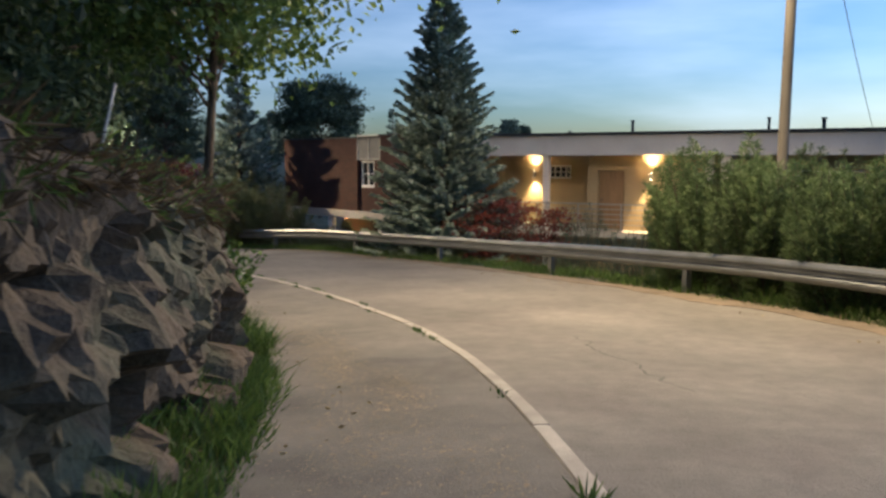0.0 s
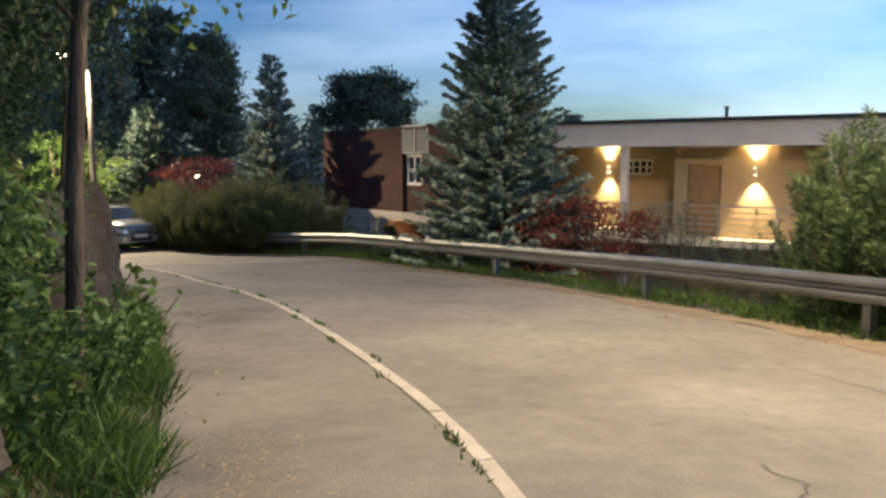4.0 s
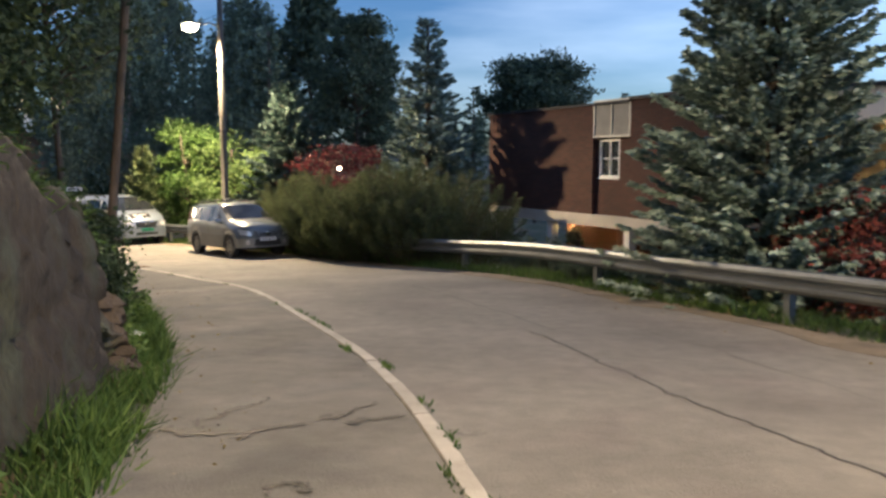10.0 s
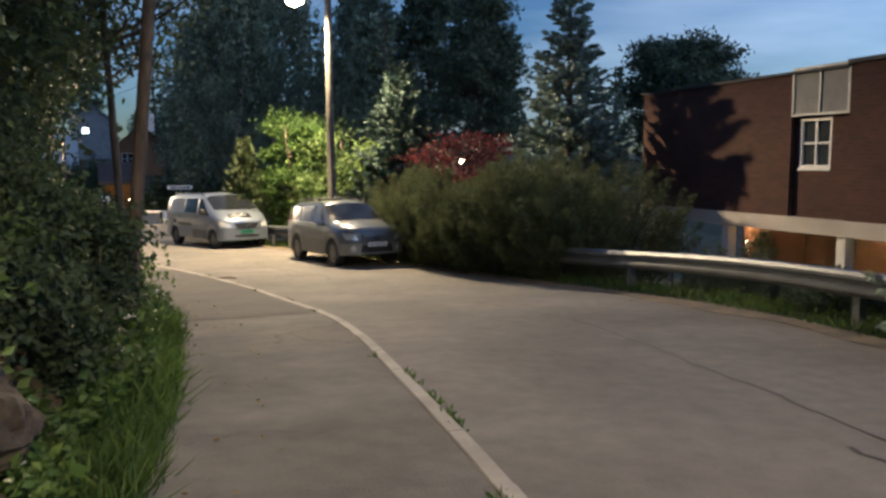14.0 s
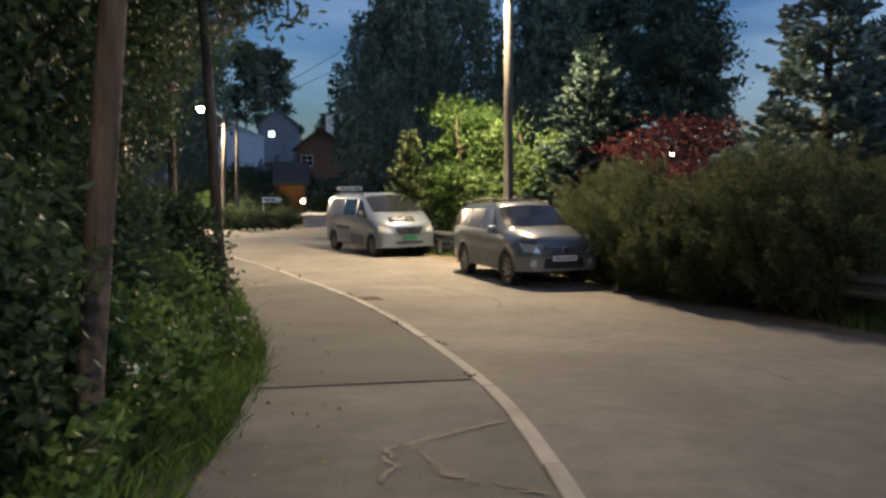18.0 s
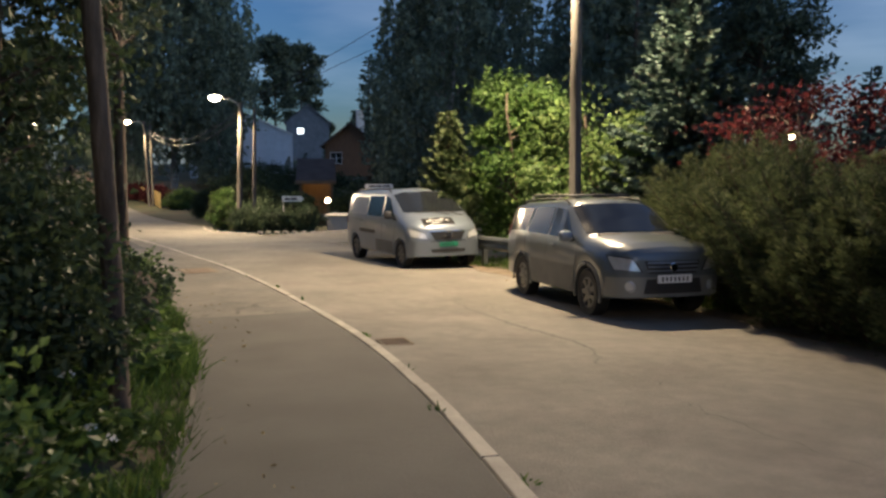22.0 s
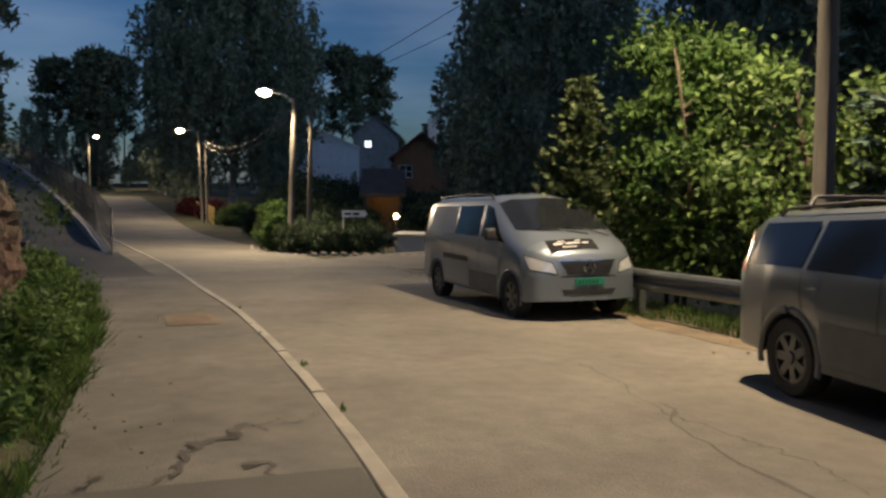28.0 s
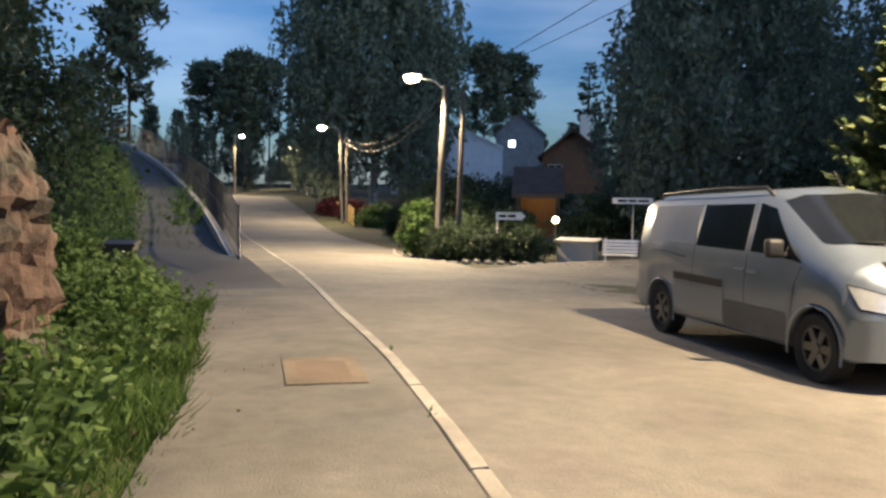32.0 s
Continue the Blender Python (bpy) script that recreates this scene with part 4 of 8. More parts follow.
for x0, x1, y in ((-9.9, -8.95, 0.98), (-15.6, -14.7, 2.83)):
    door = block("door", x0 + 0.04, x1 - 0.04, y, y + 0.05, -0.99, 1.03, M_WOOD_BROWN, house, "brown wooden entrance door")
    part("door_handle", solid((0.12, 0.05, 0.03), (x0 + 0.14, y - 0.03, 0.02), bevel=0.01), M_CHROME, door)
window_in(house, -12.55, -11.65, 0.70, 1.2, 2.85, M_WHITE, M_PANE, 3, 1)
for x0 in (-3.5, 1.0, 5.5):
    window_in(house, x0, x0 + (1.9 if x0 < 0 else 2.0), -0.4, 1.1, 1.25, M_WHITE, M_PANE, 1, 0)
railing = part("railing", solid((10.9, 0.05, 0.05), (-11.05, 0.08, -0.08), bevel=0.012), M_GREY_METAL, house)
for z in (-0.25, -0.42, -0.59, -0.76, -0.92):
    part("railing_bar", solid((10.9, 0.025, 0.03), (-11.05, 0.08, z)), M_GREY_METAL, railing)
for k in range(8):
    part("railing_post", solid((0.045, 0.045, 0.95), (-16.4 + 1.53 * k, 0.08, -0.53)), M_GREY_METAL, railing)
for x, y, h, r in ((-10.0, 5.0, 0.55, 0.06), (-5.0, 5.0, 0.55, 0.05), (-3.2, 5.0, 0.5, 0.07), (-12.8, 5.5, 0.2, 0.05)):
    flue = part("roof_flue", mesh_of("roof_flue", *tube([(x, y, 2.33), (x, y, 2.33 + h)], r, 12), M_METAL_DARK), None, house)
    part("flue_cap", mesh_of("flue_cap", *tube([(x, y, 2.33 + h), (x, y, 2.38 + h)], r * 1.5, 12), M_METAL_DARK), None, flue)
block("roof_hatch", -9.3, -8.6, 4.6, 5.3, 2.331, 2.47, M_METAL_DARK, house, "low roof hatch", 0.02)
HOUSE_WARM = (1.0, 0.72, 0.36)


def wall_lamp(m, x, y, z, watts, house_name="cream house wall"):
    """An up and down lamp: a short can, with two beams."""
    at = m @ pose(x, y, z)
    fit_ = thing("wall_lamp", "lit up-and-down wall lamp on the " + house_name, "wall lamp", at)
    part("body", mesh_of("body", *tube([(0, 0, -0.10), (0, 0, 0.10)], 0.05, 12), M_GREY_METAL), None, fit_)
    part("bracket", solid((0.05, 0.09, 0.05), (0, 0.07, 0)), M_GREY_METAL, fit_)
    for s in (1, -1):
        part("lens", mesh_of("lens", *tube([(0, 0, s * 0.101), (0, 0, s * 0.106)], 0.042, 12), M_WALL_LAMP), None, fit_)
        lamp("SPOT", at @ Vector((0, -0.02, s * 0.13)), watts, HOUSE_WARM, 0.04, at @ Vector((0, 0.03, s * 2)), 75)
    return fit_


wall_lamp(LONG, -13.1, 2.66, 0.86, 380)
wall_lamp(LONG, -8.0, 0.81, 0.86, 420)

# ---- the brick wing on columns ----
wing = thing("brick_house", "dark red brick house wing raised on white columns", "house", WING)
wall_with_openings("wall", 0.0, 5.72, -0.75, 2.30, 0.0, 0.3, [], M_BRICKWALL, wing, "dark red brickwork")
wall_with_openings("wall", 5.722, 7.3, -0.75, 2.30, 0.12, 0.3, [(5.86, 6.75, 0.30, 1.35)], M_BRICKWALL, wing, "dark red brickwork set back a little")
wall_with_openings("wall", 7.302, 11.0, -0.75, 2.36, 0.0, 0.3, [], M_BRICKWALL, wing)
block("end_wall", 0.0, 0.3, 0.302, 8.0, -0.75, 2.30, M_BRICKWALL, wing)
block("back_wall", 0.302, 11.0, 7.7, 8.0, -0.75, 2.30, M_BRICKWALL, wing)
block("roof", -0.06, 7.28, -0.06, 8.06, 2.302, 2.36, M_ROOF, wing, "flat dark felt roof")
block("upper_roof", 7.285, 11.1, -0.08, 8.0, 2.362, 2.44, M_ROOF, wing)
block("edge_band", -0.03, 11.0, -0.03, 8.0, -1.08, -0.752, M_CONCRETE, wing, "pale floor edge band")
window_in(wing, 5.86, 6.75, 0.30, 1.35, 0.13, M_WHITE, M_PANE, 1, 1)
panel = block("wall_panel", 5.75, 7.28, 0.02, 0.08, 1.42, 2.40, M_PANEL, wing, "grey sheet panel over the window")
for x0, x1, z0, z1 in ((5.73, 7.30, 2.36, 2.42), (5.73, 7.30, 1.40, 1.45), (5.73, 5.78, 1.452, 2.358), (7.25, 7.30, 1.452, 2.358), (6.49, 6.53, 1.452, 2.358)):
    part("panel_frame", solid((x1 - x0, 0.03, z1 - z0), ((x0 + x1) / 2, 0.004, (z0 + z1) / 2)), M_GREY_METAL, panel)
for x, y in ((0.16, 0.16), (3.6, 0.16), (7.2, 0.16), (0.16, 4.0), (10.6, 0.16)):
    block("column", x - 0.12, x + 0.12, y - 0.12, y + 0.12, -3.9, -1.082, M_WHITE, wing, "white square column", 0.015)
block("carport_wall", 2.2, 11.0, 3.6, 3.85, -3.9, -1.082, M_BRICKWALL, wing, "brick wall of the open carport")
block("carport_side", 2.2, 2.45, 1.72, 3.598, -3.9, -1.082, M_BRICKWALL, wing)
block("carport_floor", -0.5, 11.0, -2.0, 8.0, -3.9, -3.6, M_CONCRETE, wing)
part("flue", mesh_of("flue", *tube([(8.2, 2.0, 2.44), (8.2, 2.0, 3.0)], 0.07, 10), M_METAL_DARK), None, wing)
wall_lamp(WING, 2.55, 1.58, -1.75, 1100, "carport pillar")
wall_lamp(WING, 5.3, 3.46, -1.75, 1000, "brick carport wall")
wall_lamp(WING, 7.6, 3.46, -1.75, 1000, "brick carport wall")

# ---- houses beyond the junction ----
def cottage(name, at, w, d, h, roof_h, wall_mat, roof_mat, label, windows=(), over=0.35, ridge_along=True, lit=None):
    """A gabled house: walls, roof planes with eaves, gables, windows on its front."""
    hs = thing(name, label, "house", at)
    holes = [(a, b, c_, d_) for a, b, c_, d_ in windows]
    wall_with_openings("wall", -w / 2, w / 2, 0, h, -d / 2, 0.25, holes, wall_mat, hs)
    block("back_wall", -w / 2, w / 2, d / 2 - 0.25, d / 2, 0, h, wall_mat, hs)
    for s in (1, -1):
        block("side_wall", min(s * w / 2, s * (w / 2 - 0.25)), max(s * w / 2, s * (w / 2 - 0.25)), -d / 2 + 0.252, d / 2 - 0.252, 0, h, wall_mat, hs)
    span, run = (d, w) if ridge_along else (w, d)
    slope = math.atan2(roof_h, span / 2)
    ln = math.hypot(roof_h, span / 2) + over
    for s in (1, -1):
        bm = solid((run + 2 * over, ln, 0.14) if ridge_along else (ln, run + 2 * over, 0.14))
        ob = part("roof", bm, roof_mat, hs)
        mid = (ln / 2 - 0.02)
        if ridge_along:
            ob.matrix_local = pose(0, s * mid * math.cos(slope), h + roof_h - mid * math.sin(slope) + 0.09, -s * math.degrees(slope), 0, 0)
        else:
            ob.matrix_local = pose(s * mid * math.cos(slope), 0, h + roof_h - mid * math.sin(slope) + 0.09, 0, s * math.degrees(slope), 0)
    for s in (1, -1):
        bm = bmesh.new()
        if ridge_along:
            tri = [(s * w / 2, -d / 2, h), (s * w / 2, d / 2, h), (s * w / 2, 0, h + roof_h)]
            off = Vector((-s * 0.2, 0, 0))
        else:
            tri = [(-w / 2, s * d / 2, h), (w / 2, s * d / 2, h), (0, s * d / 2, h + roof_h)]
            off = Vector((0, -s * 0.2, 0))
        a = [bm.verts.new(p_) for p_ in tri]
        b = [bm.verts.new(Vector(p_) + off) for p_ in tri]
        bm.faces.new(a)
        bm.faces.new(b[::-1])
        for k in range(3):
            bm.faces.new([a[k], a[(k + 1) % 3], b[(k + 1) % 3], b[k]])
        part("gable", bm, wall_mat, hs)
    for k, (a, b, c_, d_) in enumerate(windows):
        window_in(hs, a, b, c_, d_, -d / 2 + 0.05, M_WHITE, lit if lit and k == 0 else M_PANE, 1, 1)
    return hs


def facing(x, y, z, tx, ty):
    """A pose whose front, -y, looks from (x, y) towards (tx, ty)."""
    return pose(x, y, z, 0, 0, math.degrees(math.atan2(ty - y, tx - x)) + 90)


VIEW = (-17.0, 29.6)
pale = cottage("white_house", facing(-81.5, 81.0, -0.9, *VIEW), 10.6, 9.0, 4.5, 2.3, M_SIDING, M_TILE, "pale boarded gable house beyond the junction", [], 0.12, False)
for s in (1, -1):
    part("barge_board", solid((5.85, 0.05, 0.22), (s * 2.68, -4.66, 5.70), (0, s * math.degrees(math.atan2(2.3, 5.2)), 0)), M_WHITE, pale)
cottage("hill_house", facing(-77.0, 86.8, 1.0, *VIEW), 4.6, 7.0, 4.0, 1.9, M_HOUSE_GREY, M_PANEL, "dark house on the slope with one lit window", [(-1.15, -0.4, 2.75, 3.5)], 0.3, False, M_WINDOW_LIT)
brown = cottage("brown_house", facing(-58.2, 74.2, -0.6, *VIEW), 4.2, 6.0, 2.6, 1.7, M_HOUSE_BROWN, M_TILE, "brown wooden house with a white chimney", [(-1.7, -0.7, 1.0, 2.0)], 0.5, False)
part("chimney", solid((0.7, 0.7, 2.0), (0.8, -0.8, 4.6), bevel=0.03), M_WHITE, brown, "white rendered chimney")
cottage("garage", facing(-96.0, 56.5, -0.6, *VIEW), 5.0, 6.0, 2.3, 0.5, M_WHITE, M_ROOF, "small white garage beside the far road", [], 0.2, True)
shed = thing("carport", "low carport with a warmly lit inner wall", "carport", facing(-42.7, 54.7, -2.65, *VIEW))
block("back_wall", -0.4, 1.2, 1.6, 1.75, 0, 2.4, M_WOOD_BROWN, shed, "warmly lit brown back wall")
block("side_wall", -0.55, -0.402, -1.0, 1.6, 0, 1.85, M_WOOD_DARK, shed)
part("roof", solid((2.2, 3.5, 0.12), (0.35, 0.3, 2.55), (21, 0, 0), bevel=0.01), M_TILE, shed, "dark sloping tiled roof")
block("fascia", -0.75, 1.45, -1.36, -1.30, 1.80, 1.98, M_WOOD_DARK, shed)
for x in (-0.5, 1.2):
    block("post", x - 0.06, x + 0.06, -1.2, -1.08, 0, 1.95, M_WOOD_DARK, shed)
lamp("POINT", shed.matrix_world @ Vector((0.5, 0.6, 1.7)), 9, (1.0, 0.55, 0.16), 0.08)


def globe_lamp(x, y, z, label, watts, colour, r=0.17):
    base = float(terrain(x, y)[0])
    ball = thing("globe_lamp", label, "lamp", pose(x, y, base))
    part("stem", mesh_of("stem", *tube([(0, 0, -0.2), (0, 0, z - base)], 0.03, 8), M_METAL_DARK), None, ball)
    bm = bmesh.new()
    bmesh.ops.create_uvsphere(bm, u_segments=14, v_segments=10, radius=r, matrix=pose(0, 0, z - base))
    part("globe", bm, M_WALL_LAMP, ball, smooth=True)
    lamp("POINT", (x - 0.25, y - 0.3, z), watts, colour, 0.1)


globe_lamp(-38.1, 51.56, -1.61, "glowing round garden lamp by the carport", 45, HOUSE_WARM, 0.12)
globe_lamp(-12.8, 39.0, 0.5, "small lit lamp on a post in the garden", 12, HOUSE_WARM, 0.07)

# ---- the two parked vehicles ----
class Shell:
    """The skin of a car, from lines along its length: low edge, waist, roof edge and roof, and the half widths there."""

    def __init__(self, lines, axles, arch, low):
        self.lines, self.axles, self.arch, self.low_z = lines, axles, arch, low

    def val(self, key, x):
        return np.interp(x, *zip(*self.lines[key]))

    def low(self, x):
        z = self.val("low", x)
        for a in self.axles:
            d = np.abs(x - a)
            z = np.where(d < self.arch, np.maximum(z, self.low_z + np.sqrt(np.maximum(self.arch ** 2 - d ** 2, 0))), z)
        return z

    def section(self, x):
        """Corner points of half a section, from the middle below to the middle of the roof."""
        lo, zb, ze, zr = self.low(x), self.val("belt", x), self.val("edge", x), self.val("roof", x)
        ws, wb, we = self.val("w_low", x), self.val("w_belt", x), self.val("w_edge", x)
        lo = np.minimum(lo, zb - 0.03)
        zm = np.maximum(lo + 0.02, lo * 0.35 + zb * 0.65)
        return [(0, lo), (ws * 0.8, lo), (ws - 0.02, lo), (ws, np.minimum(lo + 0.04, zm)), (ws + 0.012, zm), (wb, zb), (we, ze), (we * 0.72, ze + (zr - ze) * 0.72), (0, zr)]

    def at(self, x, v, side=1, out=0.0):
        """A point of the skin: v runs along the half section's corners, 0 to 8."""
        p = np.array(self.section(x))
        y, z = np.interp(v, range(len(p)), p[:, 0]), np.interp(v, range(len(p)), p[:, 1])
        a, b = max(0.0, v - 0.05), min(8.0, v + 0.05)
        ty = np.interp(b, range(len(p)), p[:, 0]) - np.interp(a, range(len(p)), p[:, 0])
        tz = np.interp(b, range(len(p)), p[:, 1]) - np.interp(a, range(len(p)), p[:, 1])
        n = math.hypot(ty, tz) + 1e-9
        return (x, side * (y + tz / n * out), z - ty / n * out)

    def body(self, x_min, x_max):
        xs_ = set(np.linspace(x_min, x_max, 60))
        for a in self.axles:
            xs_ |= set(a + self.arch * np.cos(np.linspace(0, np.pi, 19)))
        xs_ |= {x_min + 0.015} | set(x_max - 0.4 * np.linspace(0, 1, 16) ** 2)
        xs_ = np.array(sorted(x for x in xs_ if x_min <= x <= x_max))
        rows = []
        for x in xs_:
            p = [(x, y, z) for y, z in self.section(x)]
            rows.append(p[::-1] + [(a, -b, c) for a, b, c in p[1:]])
        grid = np.array(rows, float)
        n, c = grid.shape[:2]
        i_, j_ = np.meshgrid(np.arange(n - 1), np.arange(c - 1), indexing="ij")
        quads = np.stack([i_ * c + j_, i_ * c + j_ + 1, (i_ + 1) * c + j_ + 1, (i_ + 1) * c + j_], -1).reshape(-1, 4)
        bm = bmesh.new()
        vs = [bm.verts.new(v) for v in grid.reshape(-1, 3)]
        for q_ in quads:
            try:
                bm.faces.new([vs[k] for k in q_])
            except ValueError:
                pass
        for row in (0, n - 1):
            half = c // 2
            for k in range(half):
                ids = [row * c + k, row * c + k + 1, row * c + c - 2 - k, row * c + c - 1 - k]
                ids = [vs[t] for t in dict.fromkeys(ids)]
                if len(ids) > 2:
                    try:
                        bm.faces.new(ids)
                    except ValueError:
                        pass
        bmesh.ops.remove_doubles(bm, verts=bm.verts, dist=0.0015)
        return bm

    def front(self, y, z, out=0.0):
        """The foremost point of the skin at a place across the car and a height."""
        def reach(w):
            lo_, hi_ = 1.2, self.lines["belt"][-1][0]
            for _ in range(22):
                mid = (lo_ + hi_) / 2
                p = np.array([(float(a_), float(b_)) for a_, b_ in self.section(mid)])[3:]
                fits = z <= p[-1, 1] and np.interp(z, p[:, 1], p[:, 0]) >= w
                lo_, hi_ = (mid, hi_) if fits else (lo_, mid)
            return lo_
        w = abs(y)
        x = reach(w)
        slope = (reach(w + 0.02) - reach(max(0.0, w - 0.02))) / 0.04
        n = math.hypot(1, slope)
        return (x + out / n, (w - slope * out / n) * (1 if y >= 0 else -1), z)

    def face(self, p0, p1, p2, p3, out=0.01, nu=8, nv=4):
        """A panel on the nose between four (y, z) corners, low edge first."""
        bm = bmesh.new()
        rows = []
        for k in range(nv + 1):
            v = k / nv
            row = []
            for i_ in range(nu + 1):
                u = i_ / nu
                y = (p0[0] * (1 - u) + p1[0] * u) * (1 - v) + (p3[0] * (1 - u) + p2[0] * u) * v
                z = (p0[1] * (1 - u) + p1[1] * u) * (1 - v) + (p3[1] * (1 - u) + p2[1] * u) * v
                row.append(bm.verts.new(self.front(y, z, out)))
            rows.append(row)
        for k in range(nv):
            for i_ in range(nu):
                bm.faces.new([rows[k][i_], rows[k][i_ + 1], rows[k + 1][i_ + 1], rows[k + 1][i_]])
        return bm

    def deck_point(self, x, y, out=0.0):
        p = np.array([(float(a_), float(b_)) for a_, b_ in self.section(x)])[6:][::-1]
        return (x + out * 0.4, y, float(np.interp(abs(y), p[:, 0], p[:, 1])) + out)

    def deck(self, x_a, x_b, y_a, y_b, out=0.006, nu=6, nv=12):
        """A panel lying on the bonnet."""
        bm = bmesh.new()
        rows = [[bm.verts.new(self.deck_point(x_a + (x_b - x_a) * u / nu, y_a + (y_b - y_a) * v / nv, out)) for u in range(nu + 1)] for v in range(nv + 1)]
        for v in range(nv):
            for u in range(nu):
                bm.faces.new([rows[v][u], rows[v][u + 1], rows[v + 1][u + 1], rows[v + 1][u]])
        return bm

    def patch(self, x_a, x_b, v_a, v_b, side=1, out=0.006, nu=8, nv=4):
        """A panel on the skin; x_a and x_b are (at v_a, at v_b)."""
        bm = bmesh.new()
        rows = []
        for k in range(nv + 1):
            w = k / nv
            xa, xb = x_a[0] + (x_a[1] - x_a[0]) * w, x_b[0] + (x_b[1] - x_b[0]) * w
            rows.append([bm.verts.new(self.at(xa + (xb - xa) * u / nu, v_a + (v_b - v_a) * w, side, out)) for u in range(nu + 1)])
        for k in range(nv):
            for u in range(nu):
                bm.faces.new([rows[k][u], rows[k][u + 1], rows[k + 1][u + 1], rows[k + 1][u]])
        return bm

    def screen(self, low_x, high_x, v_side=6.12, out=0.010, m=10):
        """A front or rear screen between two lines across the car; x at the middle and at the sides."""
        corner = 1 / (8 - v_side)
        turns = sorted({f * g for f in (0, corner / 3, corner * 2 / 3, corner, (1 + corner) / 2, 1) for g in (1, -1)})
        n = len(turns) - 1
        bm, rows = bmesh.new(), []
        for k in range(m + 1):
            w, row = k / m, []
            for t in turns:
                x = (low_x[0] * (1 - t * t) + low_x[1] * t * t) * (1 - w) + (high_x[0] * (1 - t * t) + high_x[1] * t * t) * w
                p = self.at(x, 8 - (8 - v_side) * abs(t), 1 if t >= 0 else -1, out)
                row.append(bm.verts.new(p))
            rows.append(row)
        for k in range(m):
            for u in range(n):
                bm.faces.new([rows[k][u], rows[k][u + 1], rows[k + 1][u + 1], rows[k + 1][u]])
        return bm


def lathe(profile, steps=28):
    """A ring turned about the y axis from (radius, y) pairs."""
    bm, rings = bmesh.new(), []
    for k in range(steps):
        a = 2 * math.pi * k / steps
        rings.append([bm.verts.new((r * math.cos(a), y, r * math.sin(a))) for r, y in profile])
    for k in range(steps):
        p, q_ = rings[k], rings[(k + 1) % steps]
        for t in range(len(profile) - 1):
            bm.faces.new([p[t], p[t + 1], q_[t + 1], q_[t]])
    return bm


def wheel(parent, x, y, radius, width, rim, spokes, name="wheel"):
    """Tyre, rim with spokes and hub; its outer face looks towards y's side."""
    s = 1 if y > 0 else -1
    hold = part(name, lathe([(rim - 0.01, -width * 0.45), (rim - 0.01, width * 0.42), (rim - 0.03, width * 0.3), (rim - 0.03, -width * 0.45)], 24), M_METAL_DARK, parent)
    hold.matrix_local = pose(x, y, radius, 0, 0, 0 if s > 0 else 180)
    part("tyre", lathe([(rim, -width * 0.45), (radius - 0.02, -width / 2), (radius, -width * 0.38), (radius, width * 0.38), (radius - 0.02, width / 2), (rim + 0.02, width * 0.47), (rim, width * 0.42)]), M_RUBBER, hold)
    bm = lathe([(rim, width * 0.42), (rim - 0.025, width * 0.44), (rim - 0.03, width * 0.3)], 24)
    for k in range(spokes):
        a = 360 * k / spokes
        m = pose(0, 0, 0, 0, a, 0) @ pose(rim * 0.52, width * 0.34, 0)
        bmesh.ops.create_cube(bm, size=1.0, matrix=m @ Matrix.Diagonal((rim * 0.95, 0.03, 0.075, 1)))
    bmesh.ops.create_cone(bm, cap_ends=True, segments=14, radius1=0.07, radius2=0.055, depth=0.05, matrix=pose(0, width * 0.36, 0, -90, 0, 0))
    part("rim", bm, M_ALLOY, hold)
    part("brake_disc", lathe([(0.02, 0.0), (rim * 0.75, 0.0), (rim * 0.75, 0.02), (0.02, 0.02)], 20), M_METAL_DARK, hold)
    return hold


def mirror_part(car, x, y, z, mat, size=(0.16, 0.22, 0.17)):
    for s in (1, -1):
        hold = part("wing_mirror", solid(size, (0, 0, 0), bevel=0.045), mat, car, smooth=True)
        hold.matrix_local = pose(x, s * y, z, 0, 0, s * 12)
        part("mirror_glass", solid((0.006, size[1] * 0.8, size[2] * 0.75), (-size[0] / 2 - 0.003, 0, 0)), M_CARGLASS, hold)
        part("mirror_arm", solid((0.07, 0.16, 0.05), (0.0, -s * size[1] * 0.7, -0.06), bevel=0.015), M_PLASTIC, hold)


def plate(car, x, z, mat, text, ink, height=0.11, width=0.52, lean=0):
    hold = part("number_plate", solid((0.012, width, height), bevel=0.004), mat, car)
    hold.matrix_local = pose(x, 0, z, 0, lean, 0)
    for k, w in enumerate(text):
        part("plate_bar", solid((0.004, w, height * 0.55), (0.009, -width * 0.36 + k * width * 0.12, 0)), ink, hold)
    return hold


def seam(shell, car, x_a, x_b, v_a, v_b, side, name="door_gap", wide=0.012):
    part(name, shell.patch((x_a - wide / 2, x_b - wide / 2), (x_a + wide / 2, x_b + wide / 2), v_a, v_b, side, 0.004, 1, 10), M_PLASTIC, car)


def arch_ring(car, x, y, radius, centre_z, mat, wide=0.05):
    """The flared lip of a wheel arch."""
    for s in (1, -1):
        pts = [(x + radius * math.cos(a), s * y, centre_z + radius * math.sin(a)) for a in np.linspace(-0.25, math.pi + 0.25, 18)]
        v, q_ = tube(pts, wide, 6)
        v[:, 1] = s * y + (v[:, 1] - s * y) * 0.45
        part("wheel_arch", mesh_of("wheel_arch", v, q_, mat, True), None, car)


